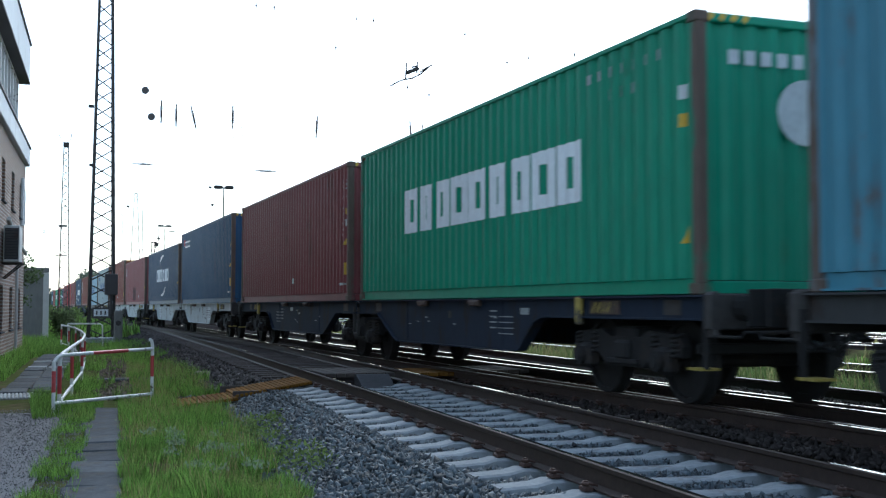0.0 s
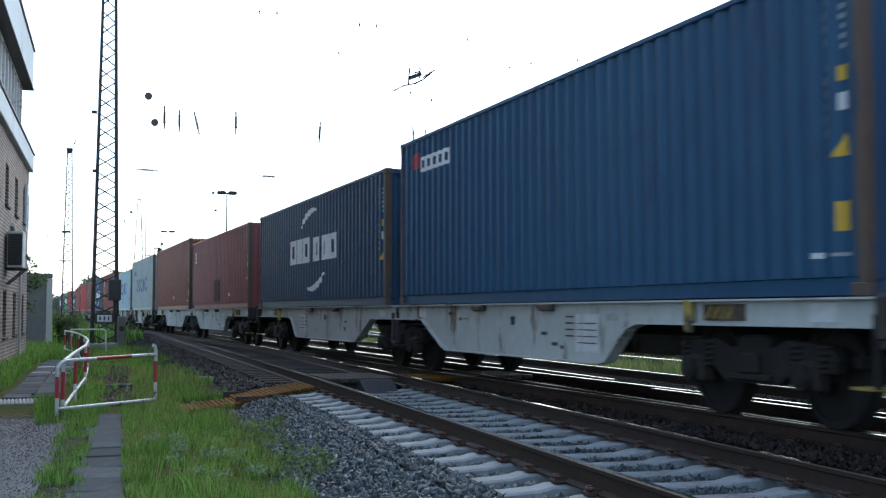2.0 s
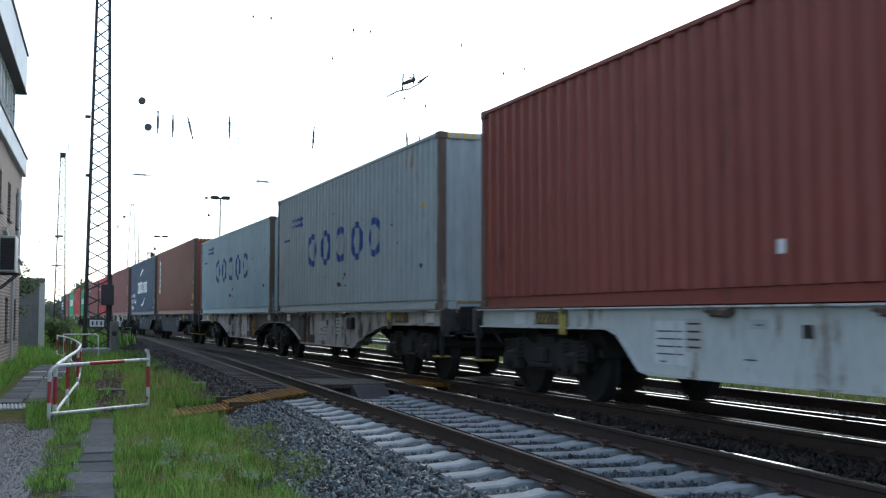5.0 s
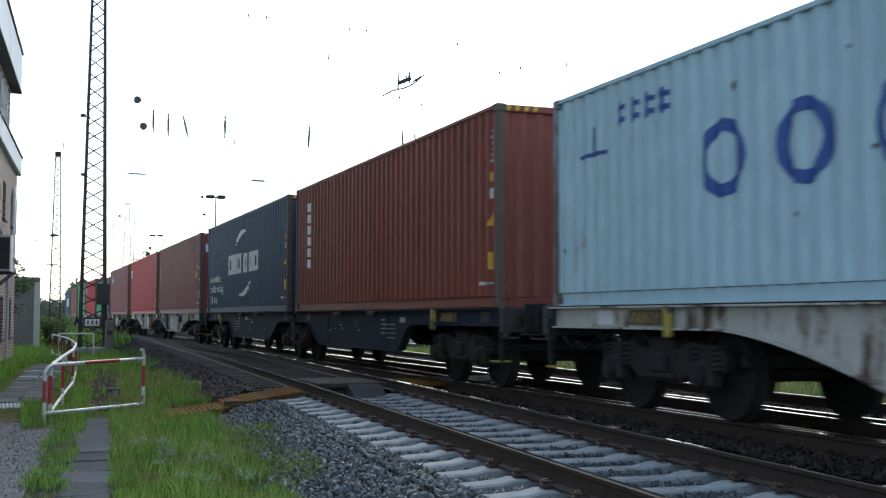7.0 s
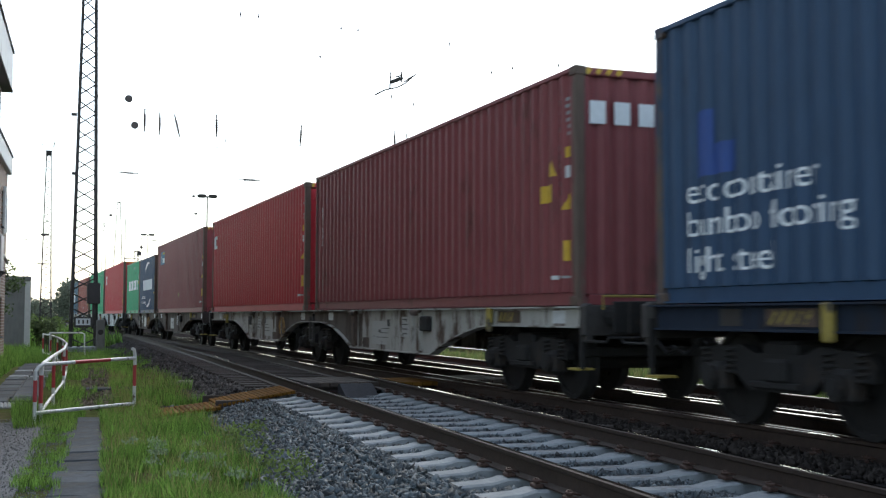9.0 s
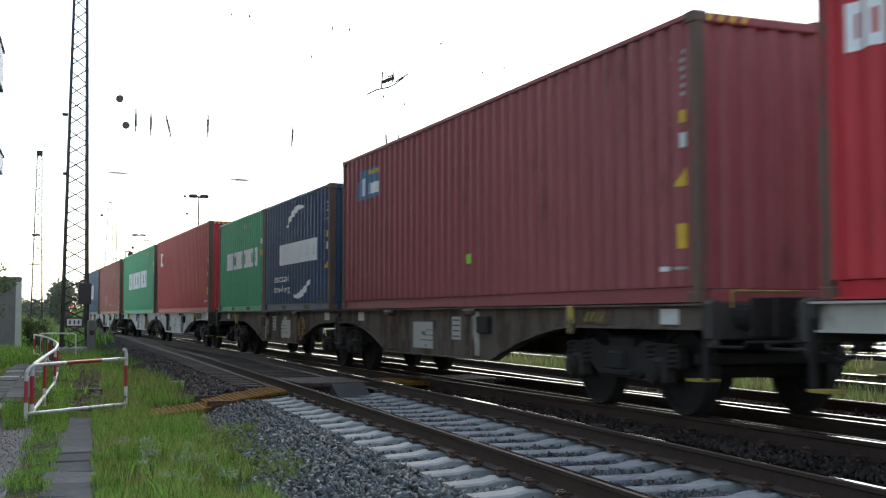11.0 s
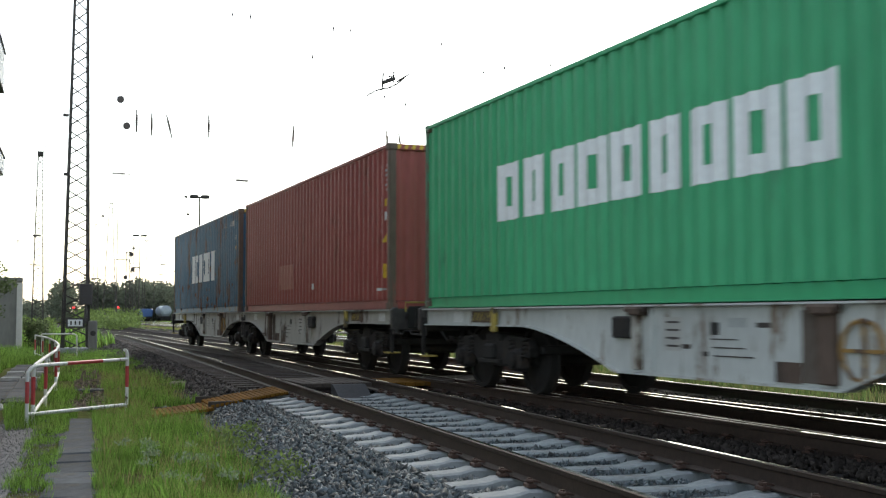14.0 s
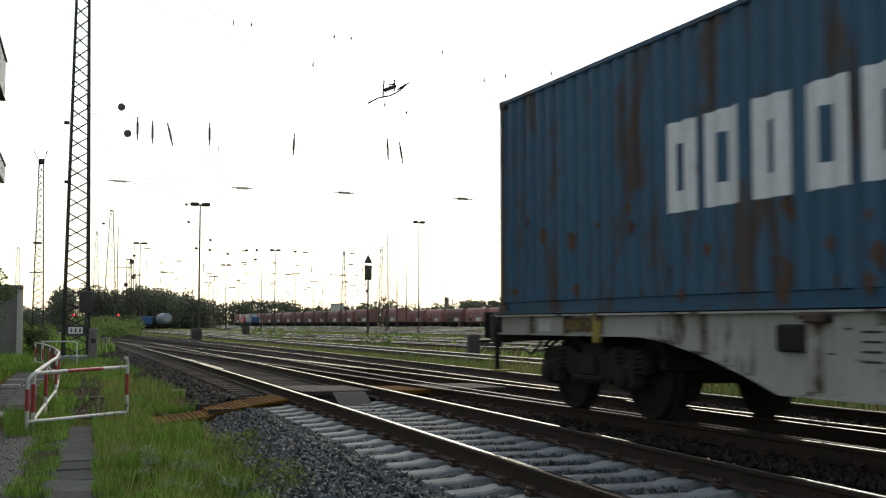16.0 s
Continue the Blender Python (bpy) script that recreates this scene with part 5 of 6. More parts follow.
def brick_material():
    m = bpy.data.materials.new("brick masonry")
    m.use_nodes = True
    n, l = m.node_tree.nodes, m.node_tree.links
    b = n["Principled BSDF"]
    b.inputs["Roughness"].default_value = 0.88
    co, sep, com = n.new("ShaderNodeTexCoord"), n.new("ShaderNodeSeparateXYZ"), n.new("ShaderNodeCombineXYZ")
    add = n.new("ShaderNodeMath")
    l.new(co.outputs["Object"], sep.inputs[0])
    l.new(sep.outputs[0], add.inputs[0]), l.new(sep.outputs[1], add.inputs[1])
    l.new(add.outputs[0], com.inputs[0]), l.new(sep.outputs[2], com.inputs[1])
    t = n.new("ShaderNodeTexBrick")
    t.inputs["Scale"].default_value = 1.0
    t.inputs["Brick Width"].default_value, t.inputs["Row Height"].default_value, t.inputs["Mortar Size"].default_value = 0.25, 0.1, 0.02
    t.inputs["Color1"].default_value, t.inputs["Color2"].default_value, t.inputs["Mortar"].default_value = (0.21, 0.115, 0.068, 1), (0.125, 0.068, 0.044, 1), (0.30, 0.27, 0.24, 1)
    l.new(com.outputs[0], t.inputs[0])
    ns = n.new("ShaderNodeTexNoise")
    ns.inputs["Scale"].default_value, ns.inputs["Detail"].default_value = 0.7, 7
    l.new(co.outputs["Object"], ns.inputs[0])
    mr = n.new("ShaderNodeMapRange")
    mr.inputs[1].default_value, mr.inputs[2].default_value, mr.inputs[3].default_value, mr.inputs[4].default_value = 0.3, 0.7, 0.75, 1.2
    l.new(ns.outputs[0], mr.inputs[0])
    hsv = n.new("ShaderNodeHueSaturation")
    l.new(t.outputs[0], hsv.inputs["Color"]), l.new(mr.outputs[0], hsv.inputs["Value"]), l.new(hsv.outputs[0], b.inputs["Base Color"])
    bp = n.new("ShaderNodeBump")
    bp.inputs["Distance"].default_value, bp.inputs["Strength"].default_value = 0.012, 0.8
    bp.invert = True
    l.new(t.outputs["Fac"], bp.inputs["Height"]), l.new(bp.outputs[0], b.inputs["Normal"])
    return m


M["masonry"] = brick_material()


def building():
    """Built along its own wall: u runs along the wall from the far corner towards the camera, out is away from the wall."""
    far = Vector((wall_x(42.6), 42.6, 0))
    along = Vector((-0.068, -1, 0)).normalized()
    out = Vector((-along.y, along.x, 0))
    if out.x < 0:
        out = -out
    R = Matrix((along, out, Vector((0, 0, 1)))).transposed()
    b = thing("brick_building", "three-storey brick building with pale fascia bands and an air conditioner", "building")
    b.matrix_basis = Matrix.Translation(far) @ R.to_4x4()
    Lb, D = 30.0, 11.0
    rows = ((0.35, 1.62), (3.95, 5.1))
    us = [2.1 + 3.35 * i for i in range(8)]
    # wall with real window openings: piers and bands butted together
    s = Shape()
    t = 0.36
    zs = [-0.7, rows[0][0], rows[0][1], rows[1][0], rows[1][1], 5.92]
    for i in (0, 2, 4):
        s.box((Lb / 2, -t / 2, (zs[i] + zs[i + 1]) / 2), (Lb, t, zs[i + 1] - zs[i]))
    for i in (1, 3):
        edges = [0.0] + [e for u in us for e in (u - 0.55, u + 0.55)] + [Lb]
        for a, c in zip(edges[::2], edges[1::2]):
            s.box(((a + c) / 2, -t / 2, (zs[i] + zs[i + 1]) / 2), (c - a, t, zs[i + 1] - zs[i]))
    part("wall", s, M["masonry"], b)
    part("end_wall", Shape().box((0.18, -D / 2 - t / 2, 2.61), (0.36, D - t, 6.62)), M["masonry"], b)
    part("back_wall", Shape().box((Lb / 2, -D, 4), (Lb, 0.3, 9.4)), M["masonry"], b)
    for z0, z1 in rows:
        for u in us:
            w = part("window", Shape().box((u, -0.2, (z0 + z1) / 2), (1.1, 0.02, z1 - z0)), M["glass"], b)
            f = Shape().box((u - 0.52, -0.17, (z0 + z1) / 2), (0.06, 0.07, z1 - z0)).box((u + 0.52, -0.17, (z0 + z1) / 2), (0.06, 0.07, z1 - z0)).box((u, -0.17, z1 - 0.03), (0.98, 0.07, 0.06)).box((u, -0.17, z0 + 0.03), (0.98, 0.07, 0.06)).box((u, -0.17, (z0 + z1) / 2), (0.05, 0.06, z1 - z0 - 0.12))
            part("frame", f, M["dark_cabinet"], w)
            part("sill", Shape().box((u, 0.0, z0 - 0.03), (1.2, 0.14, 0.05), bevel=0.01), M["slab"], w)
    part("blind_box", Shape().box((us[0] - 0.1, 0.05, 4.5), (0.16, 0.10, 1.6), bevel=0.02).box((us[0] - 0.85, 0.05, 4.4), (0.16, 0.10, 1.2), bevel=0.02), M["white"], b, "white shutter guide")
    part("lower_fascia", Shape().box((Lb / 2 - 0.06, -D / 2 + 0.06, 6.22), (Lb + 0.16, D + 0.16, 0.6), bevel=0.02), M["fascia"], b)
    part("fascia_cap", Shape().box((Lb / 2 - 0.08, -D / 2 + 0.06, 6.55), (Lb + 0.22, D + 0.24, 0.06)), M["dark_cabinet"], b)
    # glazed upper storey, set back
    u = 0.6
    while u < Lb - 1:
        w = part("upper_window", Shape().box((u + 0.55, -0.35, 7.95), (1.0, 0.02, 1.7)), M["glass"], b)
        part("frame", Shape().box((u + 0.02, -0.30, 7.95), (0.09, 0.12, 1.8)).box((u + 0.55, -0.30, 7.10), (1.0, 0.1, 0.1)).box((u + 0.55, -0.30, 8.8), (1.0, 0.1, 0.1)), M["white"], w)
        part("parapet_panel", Shape().box((u + 0.55, -0.33, 6.82), (1.04, 0.06, 0.45), bevel=0.01), M["pink"], b)
        # white sheets over most panes paint in the sky mirrored by the glass
        if int(u * 10) % 3:
            part("blind", Shape().box((u + 0.55, -0.325, 8.2), (0.9, 0.012, 1.1)), M["white"], w)
        u += 1.12
    part("upper_end_wall", Shape().box((0.42, -D / 2, 7.7), (0.2, D - 1.0, 2.3)), M["trim"], b)
    part("roof_fascia", Shape().box((Lb / 2 - 0.03, -D / 2 + 0.03, 9.53), (Lb + 0.1, D + 0.1, 1.32), bevel=0.03), M["fascia"], b)
    part("roof_edge", Shape().box((Lb / 2 - 0.05, -D / 2 + 0.03, 10.22), (Lb + 0.18, D + 0.2, 0.07)), M["dark_cabinet"], b)
    part("soffit", Shape().box((Lb / 2 - 0.03, -D / 2 + 0.03, 8.84), (Lb + 0.14, D + 0.14, 0.06)), M["dark_cabinet"], b)
    dp = part("downpipe", Shape().tube((4.1, 0.07, -0.5), (4.1, 0.07, 2.9), 0.045, 8).box((4.1, 0.05, 0.6), (0.14, 0.1, 0.04)).box((4.1, 0.05, 2.2), (0.14, 0.1, 0.04)), M["trim"], b)
    part("conduit", Shape().bent([(7.5, 0.06, 3.55), (4.4, 0.06, 3.05), (3.0, 0.12, 2.95), (1.2, 0.14, 2.8)], 0.06, 8), M["trim"], b)
    ac = thing("air_conditioner", "pale grey outdoor air conditioner on wall brackets with dark grille", "air conditioner")
    ac.matrix_basis = b.matrix_basis @ Matrix.Translation((8.6, 0.0, 2.25))
    part("casing", Shape().box((0, 0.26, 0.5), (1.0, 0.42, 1.0), bevel=0.02), M["grey_paint"], ac)
    for i in range(11):
        part("grille_slat", Shape().box((0.512, 0.26, 0.14 + i * 0.075), (0.02, 0.33, 0.05)), M["steel"], ac)
    part("back_plate", Shape().box((0.503, 0.26, 0.5), (0.006, 0.36, 0.86)), M["black"], ac)
    for q in (-0.35, 0.35):
        part("bracket", Shape().box((q, 0.26, -0.03), (0.05, 0.55, 0.05)).prism([(0.0, -0.45), (0.06, -0.45), (0.5, -0.06), (0.44, -0.06)], "x", q - 0.02, q + 0.02), M["steel"], ac)


building()


def hut():
    h = thing("concrete_hut", "grey rendered concrete hut with flat roof slab beside the building", "hut")
    part("wall", Shape().box((-0.35, 57.2, 1.08), (3.1, 3.6, 3.1), bevel=0.02), M["render"], h)
    part("corner_pilaster", Shape().box((1.17, 55.36, 1.05), (0.26, 0.12, 3.04), bevel=0.015), M["trim"], h)
    part("roof_slab", Shape().box((-0.35, 57.2, 2.70), (3.3, 3.9, 0.2), bevel=0.02), M["render"], h)


hut()


# ---- masts, lamps and wires ----
def lattice(x, y, z0, height, base, top, panels, label, name="lattice_mast", arms=True):
    m = thing(name, label, "mast", "masts along the railway", at=(x, y, z0))
    corner = lambda i, z: Vector(((-1, 1, 1, -1)[i] * (base + (top - base) * z / height) / 2, (-1, -1, 1, 1)[i] * (base + (top - base) * z / height) / 2, z))
    r = 0.075 if y < 150 else 0.045
    thin = 0.027 if y < 100 else 0.02
    for i in range(4):
        part("leg", Shape().tube(corner(i, -0.3), corner(i, height), r, 4, r2=r * 0.75), M["mast"], m)
    zs = [height * k / panels for k in range(panels + 1)]
    for i in range(4):
        s = Shape()
        j = (i + 1) % 4
        for a, c in zip(zs[:-1], zs[1:]):
            s.tube(corner(i, a + 0.12 * (c - a)), corner(j, c - 0.12 * (c - a)), thin, 4)
            if y > 100:
                s.tube(corner(j, a), corner(i, c), thin, 4)
        part("lattice", s, M["mast"], m)
    part("cap", Shape().box((0, 0, height), (top * 1.25, top * 1.25, 0.12)), M["mast"], m)
    return m


mast = lattice(3.28, 50.6, LOW, 17.0, 1.02, 0.46, 27, "tall dark lattice steel mast with number sign and signal box")
part("foundation", Shape().box((0, 0, 0.05), (1.4, 1.4, 0.3), bevel=0.04), M["concrete"], mast)
part("bracket", Shape().box((-0.50, -0.38, 7.42), (0.22, 0.12, 0.12)), M["mast"], mast)
part("bracket", Shape().box((-0.56, -0.4, 9.9), (0.22, 0.12, 0.12)), M["mast"], mast)
part("signal_case", Shape().box((0.34, -0.62, 2.42), (0.52, 0.3, 0.88), bevel=0.03).tube((0.34, -0.62, 1.2), (0.34, -0.62, 2.0), 0.05, 8), M["dark_cabinet"], mast)
sg = part("number_sign", Shape().box((-0.05, -0.62, 1.24), (0.75, 0.03, 0.42), bevel=0.01), M["dark_cabinet"], mast)
part("sign_plate", Shape().box((-0.05, -0.64, 1.24), (0.58, 0.01, 0.28)), M["mark"], sg)
for i in range(3):
    part("figure_bar", Shape().box((-0.22 + i * 0.17, -0.648, 1.24), (0.06, 0.004, 0.16)), M["dark_cabinet"], sg)
pedestal = thing("cable_pedestal", "pale concrete cable post with a round cover beside the mast", "post")
part("body", Shape().box((3.92, 49.9, 0.2), (0.34, 0.3, 1.35), bevel=0.04), M["render"], pedestal)
part("cover", Shape().tube((3.92, 49.76, 0.35), (3.92, 49.73, 0.35), 0.11, 12), M["steel"], pedestal)
m2 = lattice(4.05, 116.0, LOW, 17.2, 1.05, 0.42, 27, "lattice steel mast with a small platform on top")
part("head", Shape().box((0, 0, 17.0), (0.55, 0.55, 0.4), bevel=0.1).tube((0.3, 0, 17.2), (0.5, 0, 18.2), 0.03, 5).tube((-0.3, 0, 17.2), (-0.7, 0, 18.0), 0.03, 5).tube((0.5, 0, 18.2), (0.5, 0, 17.5), 0.03, 5), M["mast"], m2)
part("bracket", Shape().box((-0.3, 0, 6.4), (1.1, 0.15, 0.12)), M["mast"], m2)
part("bracket", Shape().box((-0.2, 0, 9.2), (0.8, 0.25, 0.2)), M["mast"], m2)
lattice(15.2, 166.0, LOW, 17.3, 1.9, 0.4, 16, "slender tapered lattice mast far along the tracks")
lattice(16.4, 205.0, LOW, 17.3, 1.2, 0.3, 18, "slender tapered lattice mast far along the tracks")
lattice(7.6 - 4.2, 182.0, LOW, 12.8, 1.0, 0.35, 16, "slender tapered lattice mast far along the tracks")
sm = lattice(16.5, 154.6, LOW, 9.9, 0.75, 0.6, 12, "dark lattice signal mast with side arms")
part("arm", Shape().box((-0.8, 0, 8.9), (1.8, 0.1, 0.12)), M["dark_cabinet"], sm)
for x, z in ((0.3, 9.6), (0.5, 7.6), (-0.4, 6.6)):
    part("signal_box", Shape().box((x, 0, z), (0.5, 0.4, 0.5), bevel=0.04), M["dark_cabinet"], sm)
lattice(56.7, 192.6, LOW, 14.2, 1.1, 0.2, 12, "slender tapered lattice mast in the yard")
lattice(69.0, 209.0, LOW, 16.2, 1.9, 0.3, 12, "slender tapered lattice mast in the yard")
lattice(40.5, 49.2, LOW, 17.0, 1.02, 0.46, 24, "tall lattice steel mast beyond the tracks")


def lamp(x, y, h, width=2.2):
    p = thing("yard_lamp", "tall slim yard lamp post with a flat double head", "lamp post", "yard lamps", at=(x, y, LOW))
    part("pole", Shape().tube((0, 0, -0.3), (0, 0, h), 0.085, 8, r2=0.05), M["mast"], p)
    part("head", Shape().box((-width * 0.3, 0, h + 0.05), (width * 0.45, 0.4, 0.26), bevel=0.06).box((width * 0.3, 0, h + 0.05), (width * 0.45, 0.4, 0.26), bevel=0.06).box((0, 0, h), (width * 0.4, 0.1, 0.1)), M["mast"], p)


for x, y, h, w in ((14.0, 84.7, 10.2, 1.35), (17.8, 154.1, 12.0, 1.7), (33.9, 180, 10.7, 1.5), (34.2, 147.7, 11.1, 1.3), (41.3, 112.7, 12.1, 1.2), (46.4, 261, 12.2, 2.0), (52, 300, 12.2, 2.0), (60, 240, 12.2, 1.8), (80, 300, 13, 2), (64, 330, 12, 2), (100, 330, 13, 2), (26, 230, 11, 1.5), (24, 300, 11, 2)):
    lamp(x, y, h, w)

# thin far masts of the yard
for i, (x, y, h) in enumerate(((40, 250, 13), (58, 290, 13), (70, 255, 12), (83, 240, 12), (92, 262, 13), (74, 350, 13), (66, 400, 14), (110, 280, 13), (48, 340, 13), (36, 300, 12), (120, 330, 13), (45, 205, 11), (62, 175, 11))):
    p = thing("yard_mast", "thin steel overhead line mast in the yard", "mast", "yard masts", at=(x, y, LOW))
    part("pole", Shape().tube((0, 0, -0.3), (0, 0, h), 0.12, 6, r2=0.05), M["mast"], p)
    part("arm", Shape().tube((0, 0, h * 0.55), (-2.2, 0, h * 0.6), 0.03, 5).tube((0, 0, h * 0.68), (-2.2, 0, h * 0.6), 0.025, 5), M["mast"], p)

signal = thing("main_signal", "railway signal seen from behind with triangular board and dark screen", "signal", at=(37.9, 119.4, LOW))
part("pole", Shape().tube((0, 0, -0.3), (0, 0, 6.9), 0.10, 8), M["mast"], signal)
part("screen", Shape().box((0, 0, 7.1), (0.82, 0.12, 1.6), bevel=0.04).box((-0.1, -0.2, 7.0), (0.5, 0.3, 1.1), bevel=0.04), M["dark_cabinet"], signal)
part("triangle_board", Shape().prism([(-0.5, 8.12), (0.5, 8.12), (0, 9.1)], "y", -0.04, 0.04), M["dark_cabinet"], signal)
part("ladder", Shape().tube((-0.25, -0.12, 0), (-0.25, -0.12, 6.2), 0.02, 5).tube((0.0, -0.14, 0), (0.0, -0.14, 6.2), 0.02, 5), M["mast"], signal)
part("lamp_case", Shape().box((-0.18, -0.1, 5.1), (0.25, 0.25, 0.35), bevel=0.05), M["dark_cabinet"], signal)


def glow(name, colour, strength):
    m = bpy.data.materials.new(name)
    m.use_nodes = True
    b = m.node_tree.nodes["Principled BSDF"]
    b.inputs["Base Color"].default_value = (*colour, 1)
    b.inputs["Emission Color"].default_value, b.inputs["Emission Strength"].default_value = (*colour, 1), strength
    return m


M["red_light"] = glow("red signal lamp", (1.0, 0.03, 0.03), 2.0)


def small_signal(x, y, h):
    s = thing("shunting_signal", "low dark railway signal showing a red light", "signal", "shunting signals", at=(x, y, LOW))
    part("post", Shape().tube((0, 0, -0.3), (0, 0, h), 0.07, 8), M["mast"], s)
    part("screen", Shape().box((0, 0, h), (0.5, 0.14, 0.6), bevel=0.04), M["dark_cabinet"], s)
    for q in (-0.11, 0.11):
        part("red_lamp", Shape().tube((q, -0.07, h + 0.05), (q, -0.10, h + 0.05), 0.10, 10), M["red_light"], s, "glowing red lamp")


small_signal(12.9, 205.0, 3.0)
small_signal(14.4, 147.0, 2.6)


def cabinet(x, y, w, h, z=LOW):
    c = thing("trackside_cabinet", "dark trackside cabinet with sloping lid", "cabinet", "trackside cabinets")
    part("body", Shape().box((x, y, z + h / 2), (w, w * 0.6, h), bevel=0.03), M["dark_cabinet"], c)
    part("lid", Shape().prism([(y - w * 0.36, z + h), (y + w * 0.36, z + h), (y + w * 0.36, z + h + 0.06), (y - w * 0.36, z + h + 0.14)], "x", x - w * 0.53, x + w * 0.53), M["dark_cabinet"], c)
    part("door", Shape().box((x, y - w * 0.31, z + h * 0.5), (w * 0.8, 0.02, h * 0.8), bevel=0.005), M["steel"], c)


cabinet(13.75, 84.2, 0.75, 1.0), cabinet(26.6, 129.2, 0.8, 1.2), cabinet(20.2, 48.0, 0.55, 0.9)

# cross-span wires with insulators and hangers
span = thing("cross_span", "overhead cross-span wires with dark insulators between two masts", "overhead line")
ends = ((3.5, 50.6), (40.3, 49.2))
on = lambda x: 50.6 + (x - 3.5) * (49.2 - 50.6) / 36.8
for z, sag in ((16.0, 4.2), (9.95, 0.25), (8.75, 0.1)):
    pts = []
    for i in range(17):
        q = i / 16
        x = 3.5 + 36.8 * q
        pts.append((x, on(x), z - sag * 4 * q * (1 - q)))
    part("span_wire", Shape().bent(pts, 0.006, 4), M["mast"], span)


def insulator(a, b, r=0.085):
    s = Shape()
    a, b = Vector(a), Vector(b)
    s.tube(a, b, 0.034, 5)
    for i in range(7):
        q = a + (b - a) * (0.27 + 0.46 * i / 6)
        s.tube(q - (b - a) * 0.02, q + (b - a) * 0.02, r, 8, r2=r * 0.55)
    return s


for x, z, lean in ((5.63, 9.43, 0), (6.26, 9.31, 0), (7.0, 9.26, 0.12), (8.69, 9.36, 0), (12.43, 9.10, -0.03), (16.82, 9.1, 0.03), (17.46, 8.98, 0.08)):
    part("insulator", insulator((x - lean, on(x), z + 0.50), (x + lean, on(x), z - 0.50)), M["ceramic"], span)
for x, z in ((4.95, 10.32), (5.22, 9.19)):
    part("pulley_disc", Shape().tube((x, on(x) - 0.04, z), (x, on(x) + 0.04, z), 0.16, 14).tube((x, on(x) - 0.06, z), (x, on(x) + 0.06, z), 0.04, 8), M["ceramic"], span)
X0, Z0 = 16.92, 11.95
ys = on(X0)
sw = part("line_switch", Shape().box((X0 - 0.02, ys, Z0), (0.62, 0.22, 0.17), turn=Matrix.Rotation(radians(-24), 3, "Y"), bevel=0.03).tube((X0 - 0.35, ys, Z0 - 0.42), (X0 - 0.3, ys, Z0 + 0.35), 0.035, 6).tube((X0 + 0.2, ys, Z0 - 0.1), (X0 + 0.22, ys, Z0 + 0.42), 0.035, 6).box((X0 + 0.1, ys, Z0 + 0.2), (0.3, 0.08, 0.05), turn=Matrix.Rotation(radians(-14), 3, "Y")), M["mast"], span, "dark switch with a bowed arm")
part("bow_arm", Shape().bent([(X0 - 1.08, ys, Z0 - 0.78), (X0 - 0.6, ys, Z0 - 0.5), (X0, ys, Z0 - 0.34), (X0 + 0.4, ys, Z0 - 0.12), (X0 + 0.72, ys, Z0 + 0.16)], 0.034, 6), M["mast"], sw)
part("insulator", insulator((X0 + 0.35, ys, Z0 - 0.05), (X0 + 0.95, ys, Z0 + 0.35), 0.06), M["ceramic"], sw)
part("hanger_wire", Shape().tube((X0, ys, Z0 + 0.1), (X0, ys, 13.0), 0.006, 4).tube((X0, ys, Z0), (X0, ys, 9.8), 0.006, 4), M["mast"], sw)

span2 = thing("far_cross_span", "second row of overhead span wires with level insulators", "overhead line")
for q, z in ((0, 10.25),):
    part("span_wire", Shape().bent([(3.5, 50.8, 10.9), (7.5, 77.1, 10.33), (15, 76.0, 10.15), (31, 74.5, 9.85), (46, 73, 9.7)], 0.007, 4), M["mast"], span2)
for x, z in ((7.53, 10.33), (15.4, 10.12), (22.24, 10.02), (30.63, 9.85)):
    yy = 77.5 - (x - 4) * 0.107
    part("insulator", insulator((x - 0.75, yy, z + 0.02), (x + 0.75, yy, z - 0.02), 0.13), M["ceramic"], span2)
for a, c in (((9.38, 74, 10.54), (12.13, 74, 10.08)), ((8.57, 74, 10.23), (11.36, 74, 10.03)), ((8.09, 74, 9.86), (10.83, 74, 9.36)), ((12.99, 74, 10.14), (14.7, 74, 10.04)), ((13.22, 74, 9.45), (14.7, 74, 9.8)),
             ((13.35, 74, 12.65), (11.78, 74, 10.5)), ((13.36, 74, 12.61), (13.26, 74, 10.53)), ((13.36, 74, 12.61), (13.5, 74, 10.54)), ((12.73, 74, 12.57), (12.99, 74, 10.6))):
    part("stay_wire", Shape().tube(a, c, 0.014, 4), M["mast"], span2)
for x, z in ((13.51, 10.09), (13.69, 8.77), (15.35, 7.44), (14.31, 6.78), (15.31, 6.69), (16.69, 6.41), (18.15, 6.73), (18.92, 6.75), (18.83, 6.03), (21.95, 6.72), (7.49, 8.45), (9.73, 6.12)):
    part("wire_clamp", Shape().box((x, 88, z), (0.22, 0.1, 0.16), turn=Matrix.Rotation(0.5, 3, "Y"), bevel=0.03).tube((x - 0.16, 88, z - 0.1), (x + 0.16, 88, z + 0.1), 0.02, 5), M["ceramic"], span2)
for z in (10.15, 6.75):
    part("span_wire", Shape().tube((6.5, 88, z), (46, 88, z), 0.006, 4), M["mast"], span2)
part("pole", Shape().tube((46, 88, LOW - 0.3), (46, 88, 12.0), 0.12, 8, r2=0.07), M["mast"], span2)
part("pole", Shape().tube((46, 73, LOW - 0.3), (46, 73, 12.5), 0.14, 8, r2=0.09), M["mast"], span2)
